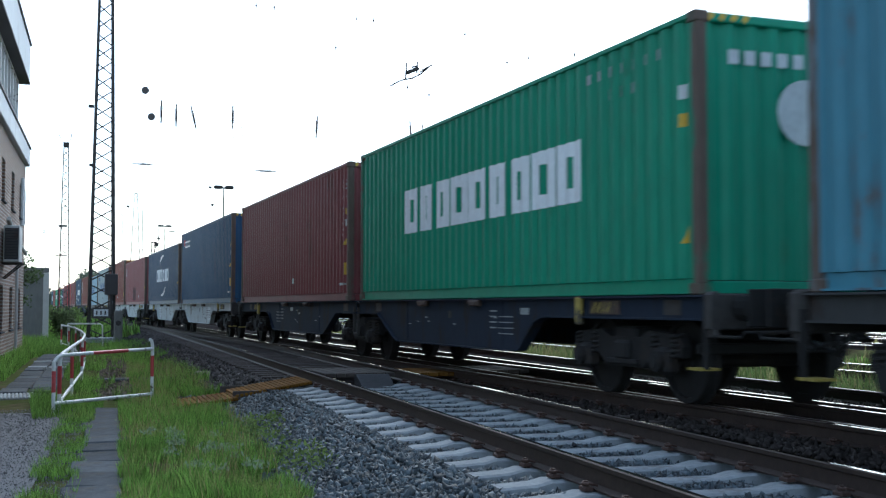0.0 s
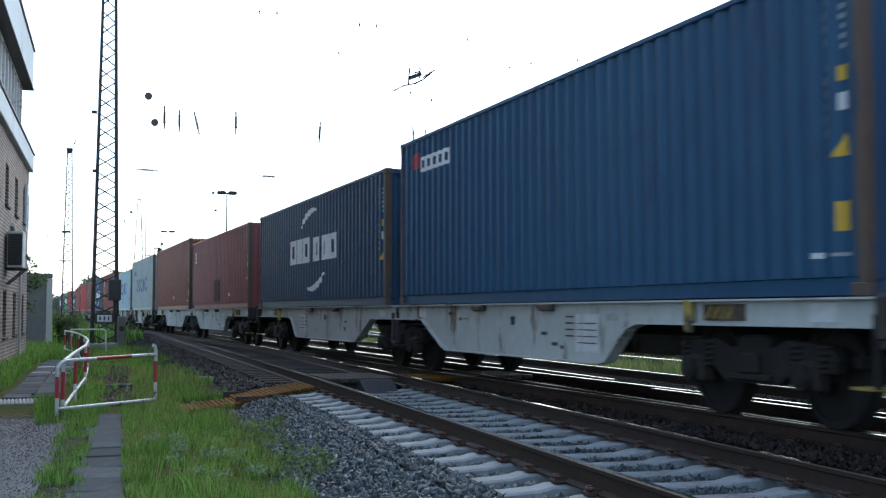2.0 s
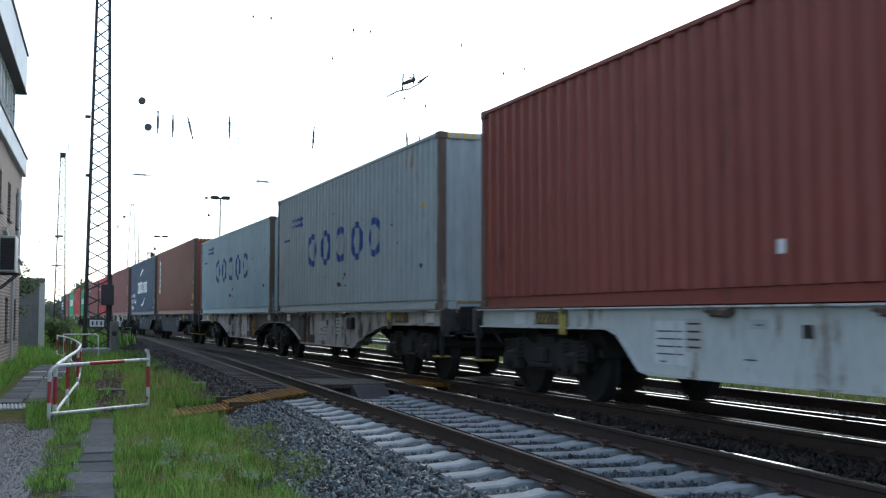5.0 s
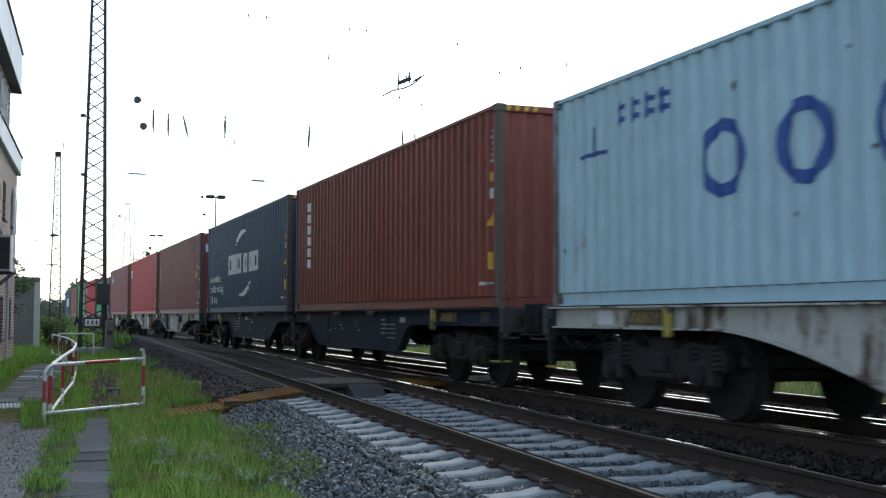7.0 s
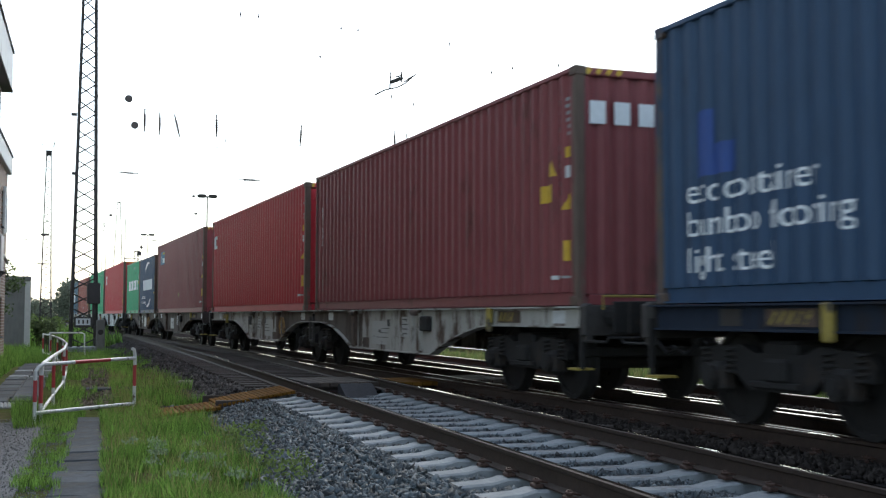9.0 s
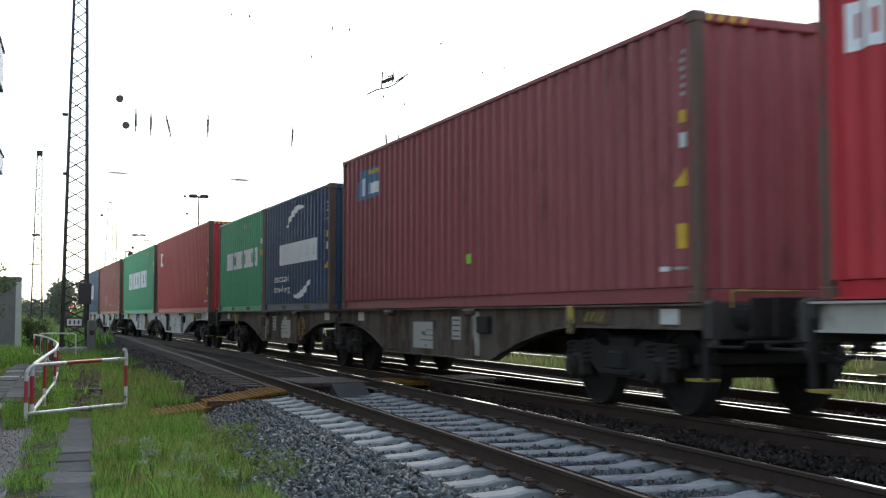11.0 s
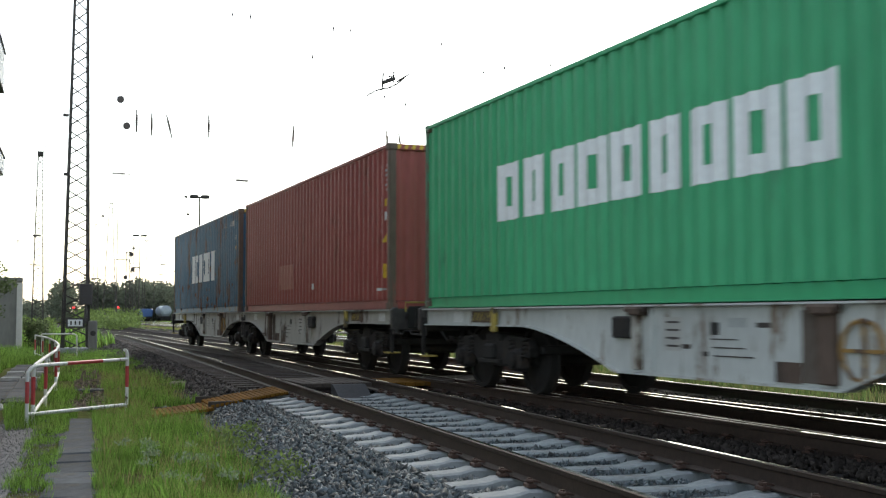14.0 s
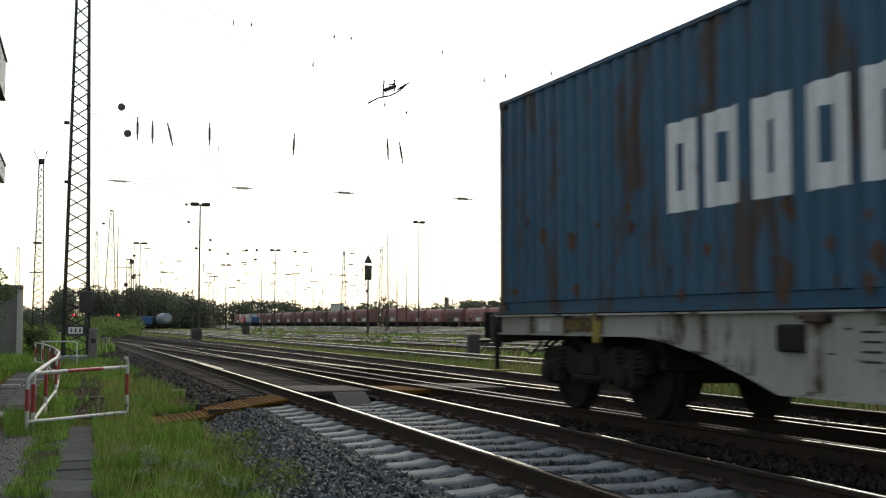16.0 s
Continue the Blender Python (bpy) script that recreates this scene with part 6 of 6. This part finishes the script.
# scattered clamps on wires too thin to be seen against the sky
for x, y, z in ((14.2, 50, 14.1), (15.0, 50, 14.1), (19.4, 49.8, 13.8), (9.6, 50, 14.3), (10.4, 50, 14.3), (21.5, 49.7, 12.6), (22.6, 49.7, 12.9), (13.2, 49.9, 12.7), (25.0, 49.6, 13.2), (30.5, 49.4, 13.5), (16.4, 49.3, 11.0), (17.4, 49.2, 10.7)):
    part("wire_clamp", Shape().box((x, y, z), (0.08, 0.06, 0.08), bevel=0.015).tube((x, y, z - 0.12), (x, y, z + 0.12), 0.02, 5), M["ceramic"], span)
part("upper_wire", Shape().bent([(3.5, 50.6, 16.6), (10, 50, 14.3), (17, 49.5, 13.6), (25, 49.5, 13.3), (34, 49.3, 14.2), (40.3, 49.2, 16.2)], 0.006, 4), M["mast"], span)
for i, (xa, xb, y) in enumerate(((13.6, 47, 140), (19, 58, 172), (21.5, 66, 200), (26, 80, 232), (31, 86, 262), (39, 102, 305), (47, 120, 350))):
    c = thing("yard_span", "far overhead span wires with small dark insulators between two poles", "overhead line", "yard spans")
    for x in (xa, xb):
        part("pole", Shape().tube((x, y, LOW - 0.3), (x, y, 12.5), 0.08, 6, r2=0.05), M["mast"], c)
    for z in (7.2, 8.6, 10.0):
        part("span_wire", Shape().tube((xa, y, z), (xb, y, z), 0.006, 4), M["mast"], c)
        for k in range(4):
            x = xa + (xb - xa) * (k + random.uniform(0.2, 0.9)) / 4.2
            part("insulator", insulator((x - 0.55, y, z), (x + 0.55, y, z), 0.12), M["ceramic"], c)
    for k in range(5):
        x = xa + (xb - xa) * (k + 0.5) / 5
        part("hanger", insulator((x, y, 8.6), (x + random.uniform(-0.1, 0.1), y, 7.2), 0.09), M["ceramic"], c)


# ---- standing hopper wagons and other vehicles ----
def hopper():
    h = thing("hopper_wagon", "faded red-brown hopper wagon with rounded roof on a yard track", "railway wagon", "hopper wagons")
    prof = [(-1.45, 1.15), (1.45, 1.15), (1.45, 3.2), (1.25, 3.95), (0.7, 4.3), (-0.7, 4.3), (-1.25, 3.95), (-1.45, 3.2)]
    s = Shape()
    n = len(prof)
    vs = [(u, y, v) for y in (-5.4, 5.4) for u, v in prof]
    s.add(vs, [tuple(range(n)), tuple(range(n, 2 * n))[::-1]] + [(i, (i + 1) % n, n + (i + 1) % n, n + i) for i in range(n)])
    part("body", s, M["far_red"], h)
    for i in range(6):
        y = -5.0 + i * 2.0
        part("rib", Shape().box((-1.5, y, 2.3), (0.1, 0.12, 2.2)), M["far_red"], h)
    part("chute", Shape().box((-1.49, -2.2, 1.7), (0.06, 2.6, 0.8)), M["mark_old"], h)
    part("chute", Shape().box((-1.49, 2.6, 1.7), (0.06, 2.2, 0.8)), M["steel"], h)
    part("underframe", Shape().box((0, 0, 0.95), (2.4, 12.2, 0.35)), M["dark_steel"], h)
    for e in (-1, 1):
        part("bogie", Shape().box((0, e * 4.0, 0.55), (2.1, 2.6, 0.35)).tube((-1, e * 4 - 0.9, 0.46), (1, e * 4 - 0.9, 0.46), 0.46, 14).tube((-1, e * 4 + 0.9, 0.46), (1, e * 4 + 0.9, 0.46), 0.46, 14), M["dark_steel"], h)
        for s in (-0.87, 0.87):
            part("buffer", Shape().tube((s, e * 6.1, 1.05), (s, e * 6.6, 1.05), 0.2, 8), M["dark_steel"], h)
    return h


hop = hopper()
hop.location = (88, 278, 0.53)
for i in range(1, 13):
    copy_thing(hop, pose(88, 278 + i * 13.2, 0.53))
copy_thing(hop, pose(88, 256, 0.53))
for i in range(9):
    copy_thing(hop, pose(104, 190 + i * 13.2, 0.53))


def tank_wagon():
    t = thing("tank_wagon", "pale steel tank wagon standing in the yard", "railway wagon", at=(40.1, 295, 0.05))
    part("tank", Shape().tube((0, -5, 2.4), (0, 5, 2.4), 1.35, 20).tube((0, 5, 2.4), (0, 5.4, 2.4), 1.35, 20, r2=0.8).tube((0, -5, 2.4), (0, -5.4, 2.4), 1.35, 20, r2=0.8), M["tank"], t, smooth=False)
    part("underframe", Shape().box((0, 0, 0.95), (2.3, 11, 0.3)), M["dark_steel"], t)
    for e in (-1, 1):
        part("bogie", Shape().box((0, e * 3.6, 0.5), (2.0, 2.5, 0.4)).tube((-1, e * 3.6 - 0.9, 0.46), (1, e * 3.6 - 0.9, 0.46), 0.46, 12).tube((-1, e * 3.6 + 0.9, 0.46), (1, e * 3.6 + 0.9, 0.46), 0.46, 12), M["dark_steel"], t)
    c = thing("blue_wagon", "dark blue covered wagon beside the tank wagon", "railway wagon", at=(36.7, 303, 0))
    part("body", Shape().box((0, 0, 2.0), (2.7, 8, 2.1), bevel=0.2), M["blue_paint"], c)
    part("underframe", Shape().box((0, 0, 0.7), (2.3, 8, 0.5)), M["dark_steel"], c)
    for d in (-2.5, 2.5):
        part("wheelset", Shape().tube((-0.8, d, 0.46), (0.8, d, 0.46), 0.47, 12), M["dark_steel"], c)


tank_wagon()


def locomotive(x, y, body, label):
    v = thing("shunting_locomotive", label, "locomotive", "locomotives in the yard", at=(x, y, 0.53))
    part("body", Shape().box((0, 0, 2.0), (2.6, 9, 1.8), bevel=0.15), body, v)
    part("cab", Shape().box((0, 1.5, 3.2), (2.7, 2.8, 1.2), bevel=0.1), M["grey_paint"], v)
    part("window", Shape().box((-1.37, 1.5, 3.3), (0.02, 2.0, 0.6)), M["glass"], v)
    part("underframe", Shape().box((0, 0, 0.7), (2.3, 9, 0.8)), M["dark_steel"], v)
    for d in (-2.5, 2.5):
        part("wheelset", Shape().tube((-0.8, d, 0.46), (0.8, d, 0.46), 0.48, 12), M["dark_steel"], v)


locomotive(78, 380, M["red"], "red shunting locomotive with pale cab far in the yard")
locomotive(78, 368, M["blue_paint"], "blue shunting locomotive with pale cab far in the yard")


# ---- plants ----
def blades(name, xy, height, width, material, label, seed, lean=0.35, category="grass"):
    """Grass: narrow bent blades, each of two tapering pieces."""
    rng = np.random.default_rng(seed)
    k = len(xy)
    base = np.array([(x, y, ground_z(x, y) - 0.01) for x, y in xy])
    a = rng.random(k) * 6.28318
    side = np.stack([np.cos(a), np.sin(a), np.zeros(k)], 1)
    h = height * (0.45 + 0.9 * rng.random(k)) if np.isscalar(height) else height * (0.45 + 0.9 * rng.random(k))
    h = h * np.array([0.75 + 0.9 * max(0.0, noise.noise(Vector((x * 1.7, y * 1.7, 5))) + 0.2) for x, y in xy])
    w = width * (0.7 + 0.6 * rng.random(k))
    b = rng.random(k) * 6.28318
    d = np.stack([np.cos(b), np.sin(b), np.zeros(k)], 1) * (h * lean * (0.3 + rng.random(k)))[:, None]
    up = np.array([0, 0, 1.0])
    v = np.stack([base - side * w[:, None], base + side * w[:, None],
                  base + up * (h * 0.55)[:, None] + d * 0.35 - side * (w * 0.75)[:, None], base + up * (h * 0.55)[:, None] + d * 0.35 + side * (w * 0.75)[:, None],
                  base + up * h[:, None] + d - side * (w * 0.1)[:, None], base + up * h[:, None] + d + side * (w * 0.1)[:, None]], 1)
    f = np.array([(0, 1, 3, 2), (2, 3, 5, 4)])
    F = (f[None] + 6 * np.arange(k)[:, None, None]).reshape(-1, 4)
    return tagged(new(name, soup(name, v.reshape(-1, 3), F, material, True)), label, category, kind="stuff")


def scatter(n, y0, y1, xa, xb, seed, power=1.6, keep=None, clump=1.2, bald=-0.15):
    """Places between two lines xa(y), xb(y), thinned out by patches."""
    rng = np.random.default_rng(seed)
    out = []
    while len(out) < n:
        y = y0 + (y1 - y0) * rng.random() ** power
        a, b = xa(y), xb(y)
        x = a + (b - a) * rng.random()
        if b <= a or noise.noise(Vector((x * clump, y * clump, seed))) < bald + 0.25 * (rng.random() - 0.5):
            n -= 0.25
            continue
        if keep and not keep(x, y):
            n -= 0.1
            continue
        out.append((x, y))
    return out


def off_slabs(x, y):
    if 16.6 < y < 19.5 and x > 2.3:
        return False
    if 18.5 < y < 36 and abs(x - 0.077 * y + 0.15 * noise.noise(Vector((y * 0.5, 0, 9)))) < 0.26 and noise.noise(Vector((x * 5, y * 2, 4))) < 0.25:
        return False
    return not (5 < y < 17.4 and abs(x - (-0.15 + 0.079 * y)) < 0.15 + 0.07 * noise.noise(Vector((x * 4, y * 3, 2)))) and not (19.8 < y < 37 and -0.27 < x - (y - 21.5) * 0.062 < 0.66) and not (19.7 < y < 20.9 and x < 0.42)


left_of_ballast = lambda y: near_x(y) - (2.50 - 0.03 * min(12, max(0, y - 8)))
slab_c = lambda y: -0.15 + 0.079 * y
blades("grass_verge", scatter(78000, 7.2, 19, lambda y: slab_c(y) + 0.17, lambda y: left_of_ballast(y) + 0.1 * math.sin(y * 3), 1, 1.15, off_slabs, 2.0, -0.08), 0.125, 0.0027, M["grass"], "lush green grass verge between slabs and ballast", 11)
blades("grass_verge_far", scatter(26000, 19, 52, lambda y: 0.95 if y < 36 else -0.5, lambda y: left_of_ballast(y) + 0.15, 2, 1.5, off_slabs, 0.9, 0.12), 0.20, 0.005, M["grass"], "green grass verge beside the railing", 12)
blades("grass_seam", scatter(9000, 7.2, 18.5, lambda y: path_edge(y) - 0.28, lambda y: slab_c(y) - 0.15, 3, 1.1, off_slabs, 2.2, 0.10), 0.10, 0.0027, M["grass"], "grass seam between gravel and slabs", 13)
blades("grass_barrier", scatter(5000, 15.3, 19.3, lambda y: 0.2, lambda y: 1.2, 4, 1.0, off_slabs), 0.18, 0.0032, M["grass"], "dense grass tuft round the barrier post", 14)
blades("grass_building", scatter(16000, 20, 56, lambda y: wall_x(min(y, 42)) + (0.05 if y < 42.6 else -1.5), lambda y: min(-0.5 + (y - 20.6) * 0.062, 1.2) + (0 if y < 37 else 1.2), 5, 1.2, off_slabs), 0.25, 0.007, M["grass"], "green weeds and grass along the foot of the building", 15)
blades("grass_left_edge", scatter(5000, 17.3, 22, lambda y: -1.8, lambda y: -0.55, 6, 1.0, off_slabs), 0.2, 0.006, M["grass"], "grass tuft beside the gravel path", 16)
blades("tall_tufts", scatter(9000, 8, 26, lambda y: slab_c(y) + 0.2, left_of_ballast, 21, 1.0, off_slabs, 2.6, 0.25), 0.24, 0.0032, M["grass"], "taller grass tufts in the verge", 24, 0.5)
blades("dry_grass", scatter(6000, 8, 30, lambda y: slab_c(y) + 0.2, left_of_ballast, 7, 1.0, off_slabs), 0.2, 0.0035, M["dry"], "dry yellow stalks among the grass", 17)
blades("far_verge", scatter(20000, 24, 150, lambda y: 13.7, lambda y: 21.0, 8, 1.5, bald=-0.25, clump=0.3), 0.22, 0.02, M["grass"], "tall green grass strip beyond the tracks", 18)
blades("far_verge_dry", scatter(16000, 24, 150, lambda y: 13.7, lambda y: 21.5, 9, 1.5, clump=0.25, bald=-0.2), 0.26, 0.018, M["dry"], "tall dry grass strip beyond the tracks", 19)
blades("beyond_weeds", scatter(9000, 7, 34, lambda y: max(10.9, branch(y) + 1.1), lambda y: 14.2, 33, 1.2, bald=0.0, clump=0.7), 0.26, 0.006, M["weed"], "weeds in the dirty ballast beyond the train", 39, category="weeds")
blades("beyond_dry", scatter(7000, 7, 34, lambda y: max(11.2, branch(y) + 1.3), lambda y: 14.4, 34, 1.2, bald=0.0, clump=0.6), 0.28, 0.006, M["dry"], "dry stalks in the dirty ballast beyond the train", 40)
blades("siding_grass", scatter(14000, 16, 70, lambda y: siding(y) - 1.6, lambda y: siding(y) + 1.6, 27, 1.2, lambda x, y: abs(abs(x - siding(y)) - GAUGE) > 0.12, bald=-0.2, clump=0.6), 0.3, 0.008, M["dry"], "dry weeds grown through the siding", 28)
blades("siding_weeds", scatter(12000, 16, 70, lambda y: siding(y) - 2.2, lambda y: siding(y) + 1.6, 29, 1.2, lambda x, y: abs(abs(x - siding(y)) - GAUGE) > 0.12, bald=-0.1, clump=0.6), 0.34, 0.008, M["weed"], "green weeds grown through the siding", 30)
blades("yard_dry_grass", scatter(34000, 30, 260, lambda y: 17, lambda y: 86, 15, 1.3, bald=-0.1, clump=0.1), 0.2, 0.05, M["dry"], "dry yellow grass between the yard tracks", 25)
blades("yard_grass", scatter(34000, 35, 300, lambda y: 18, lambda y: 100, 10, 1.3, bald=0.0, clump=0.12), 0.16, 0.09, M["grass"], "rough grass between the yard tracks", 20)
blades("left_meadow", scatter(14000, 58, 200, lambda y: -3, lambda y: 5.6, 12, 1.4, bald=-0.3, clump=0.3), 0.6, 0.03, M["grass"], "tall weeds left of the tracks", 22)
blades("track_weeds", scatter(900, 5.5, 9.5, lambda y: 9.0, lambda y: 9.7, 13, 1.0, bald=0.1), 0.3, 0.006, M["weed"], "weeds growing between the tracks", 23, category="weeds")


def leaves(name, centres, spread, size, count, material, label, seed, category, flat=0.7, kind="stuff"):
    """Clumps of small leaves round the given centres."""
    rng = np.random.default_rng(seed)
    c = np.repeat(np.asarray(centres, float), count, 0)
    k = len(c)
    r = np.repeat(np.asarray([spread] * len(centres) if np.isscalar(spread) else spread, float), count)
    d = rng.normal(size=(k, 3))
    d /= np.linalg.norm(d, axis=1)[:, None]
    p = c + d * (r * rng.random(k) ** 0.45)[:, None] * np.array([1, 1, flat])
    u = rng.normal(size=(k, 3))
    u /= np.linalg.norm(u, axis=1)[:, None]
    w = np.cross(u, rng.normal(size=(k, 3)))
    w /= np.linalg.norm(w, axis=1)[:, None]
    s = size * (0.6 + 0.8 * rng.random(k))[:, None]
    v = np.stack([p - u * s, p + w * s * 0.55, p + u * s, p - w * s * 0.55], 1).reshape(-1, 3)
    F = np.arange(4 * k).reshape(-1, 4)
    me = soup(name, v, F, material)
    if kind == "mesh":
        return me
    return tagged(new(name, me), label, category, kind=kind)


rng0 = random.Random(5)
leaves("ballast_weeds", [(near_x(y) - 2.2 + rng0.uniform(-0.22, 0.25), y, ground_z(near_x(y) - 2.2, y) + rng0.uniform(0.06, 0.2)) for y in [rng0.uniform(9.6, 14.0) for _ in range(34)]], 0.15, 0.022, 34, M["weed"], "leafy green weeds on the ballast edge", 31, "weeds")
leaves("pale_weeds", [(rng0.uniform(1.25, 1.95), y, LOW + 0.16) for y in [rng0.uniform(9.6, 13.0) for _ in range(18)]], 0.11, 0.018, 44, M["pale_weed"], "pale grey-green flowering weeds in the grass", 32, "weeds", 0.4)
leaves("hut_bush", [(rng0.uniform(1.5, 2.3), rng0.uniform(54.5, 57), rng0.uniform(-0.3, 0.7)) for _ in range(16)], 0.4, 0.06, 130, M["tree"], "dark bush at the foot of the hut", 33, "bush")
leaves("rail_weed", [(9.35, 8.2, 0.0), (9.5, 8.5, 0.1), (9.2, 8.0, 0.05), (9.4, 7.7, -0.05)], 0.2, 0.03, 60, M["weed"], "weeds between the running tracks", 34, "weeds")
leaves("low_bushes", [(y * rng0.uniform(0.066, 0.112), y, rng0.uniform(-0.2, 1.5)) for y in [rng0.uniform(118, 170) for _ in range(60)]], 1.2, 0.16, 90, M["weed"], "light green bushes beyond the tracks", 35, "bushes")
leaves("left_bushes", [(rng0.uniform(-3, 4.8), rng0.uniform(66, 130), rng0.uniform(-0.2, 0.6)) for _ in range(50)], 0.9, 0.12, 90, M["weed"], "light green bushes left of the tracks", 36, "bushes")
leaves("yard_bushes", [(rng0.uniform(19, 27), rng0.uniform(60, 130), rng0.uniform(-0.3, 0.5)) for _ in range(9)], 0.7, 0.10, 80, M["weed"], "light green weeds at the yard edge", 37, "bushes")


def tree(x, y, h, r, seed, label, low=0.25, count=46):
    """A tapered trunk with limbs and a crown of leaf clumps."""
    g = random.Random(seed)
    t = thing("tree", label, "tree", "trees")
    s = Shape().tube((x, y, LOW - 0.2), (x + g.uniform(-0.2, 0.2), y, LOW + h * 0.75), 0.03 * h * 0.6, 8, r2=0.05)
    cs = []
    for i in range(count):
        a, q = g.uniform(0, 6.28), g.random()
        z = low * h + (1 - low) * h * q
        rr = r * math.sin(math.pi * min(0.97, 0.18 + 0.8 * q)) * g.uniform(0.35, 1.0)
        cs.append((x + rr * math.cos(a), y + rr * math.sin(a), LOW + z * 0.95))
        if i % 5 == 0:
            s.tube((x, y, LOW + z * 0.7), cs[-1], 0.05, 5, r2=0.015)
    part("trunk", s, M["bark"], t)
    part("crown", leaves("crown", cs, r * 0.32, max(0.05, r * 0.055), 60, M["tree"], "", seed, "", 0.8, "mesh"), None, t)


tree(-0.75, 50.2, 4.5, 1.5, 3, "small leafy tree behind the brick building", 0.35, 40)
# the wood beyond the yard
g0 = random.Random(9)
cs, rs = [], []
for i in range(150):
    x = g0.uniform(16, 57)
    top = 9.6 + 1.2 * math.sin(x * 0.35) + g0.uniform(-0.8, 0.9) if x < 50 else 8.5 - (x - 52) * 0.45 + g0.uniform(-1, 0.8)
    y = 330 + g0.uniform(-12, 25)
    for k in range(5):
        cs.append((x + g0.uniform(-1.8, 1.8), y + g0.uniform(-2, 2), top * (0.12 + 0.2 * k)))
        rs.append(2.1)
# leaves here carry the distance haze in their colour
leaves("wood", cs, rs, 0.42, 44, M["hazed_tree"], "dense dark green wood beyond the railway", 41, "wood", 1.0)
cs, rs = [], []
for i in range(420):
    x = g0.uniform(90, 430)
    y = 760 + g0.uniform(-30, 30)
    top = 15.5 + 2.5 * math.sin(x * 0.021) + 2.5 * math.sin(x * 0.083) + g0.uniform(-2, 2)
    if i % 23 == 0:
        top += 5
    for k in range(3):
        cs.append((x + g0.uniform(-3, 3), y, top * (0.15 + 0.32 * k)))
        rs.append(4.0 if top < 20 else 2.6)
leaves("far_trees", cs, rs, 0.95, 34, M["hazed_tree"], "distant line of trees and poplars", 42, "wood", 0.9)
cs, rs = [], []
for i in range(120):
    x = g0.uniform(-60, 18)
    for k in range(3):
        cs.append((x + g0.uniform(-3, 3), 420 + g0.uniform(-20, 20), 5.5 * (0.15 + 0.35 * k)))
        rs.append(2.8)
leaves("left_wood", cs, rs, 0.6, 30, M["hazed_tree"], "dark trees at the end of the tracks", 43, "wood", 0.9)
far_block = thing("far_block", "pale flat-roofed building behind distant trees", "building")
part("wall", Shape().box((199, 690, 6), (6, 8, 15)), M["trim"], far_block)
part("roof", Shape().box((199, 690, 13.7), (6.6, 8.6, 0.5)), M["slab"], far_block)
tw = thing("far_tower", "slim grey tower behind distant trees", "tower")
part("shaft", Shape().tube((272, 690, -1), (272, 690, 18.5), 1.5, 12), M["render"], tw)


def on_path(rng, n):
    ys = 5 + 12.5 * rng.random(n) ** 1.2
    xs = np.array([path_edge(y) + 0.05 - 2.6 * r for y, r in zip(ys, rng.random(n))])
    return np.stack([xs, ys, np.full(n, LOW + 0.035)], 1)


stones("path_grit", 22000, on_path, 0.009, M["grit"], "loose grey grit on the footpath")
stones("verge_rubble", 1400, lambda rng, n: np.array([(0.077 * (19 + 15 * b) + 0.7 * (a - 0.5), 19 + 15 * b, LOW + 0.02) for a, b in rng.random((n, 2))]), 0.035, M["rubble"], "scattered brown rubble in the worn grass")


# ---- what moves ----
def motions():
    """The train rolls towards the camera and past it; its wheels turn."""
    ticks = [0.5 * i for i in range(33)]
    for ob in containers + wagons:
        x, y, z = ob.location
        walk(ob, [(t, pose(x, y - gone(t), z)) for t in ticks])
    turns = [(i / FPS, pose(0, 0, 0, math.degrees(gone(i / FPS) / 0.46) % 360)) for i in range(16 * FPS + 1)]
    for w in wheelsets:
        place = Matrix.Translation(w.location)
        walk(w, [(t, place @ m) for t, m in turns])


motions()
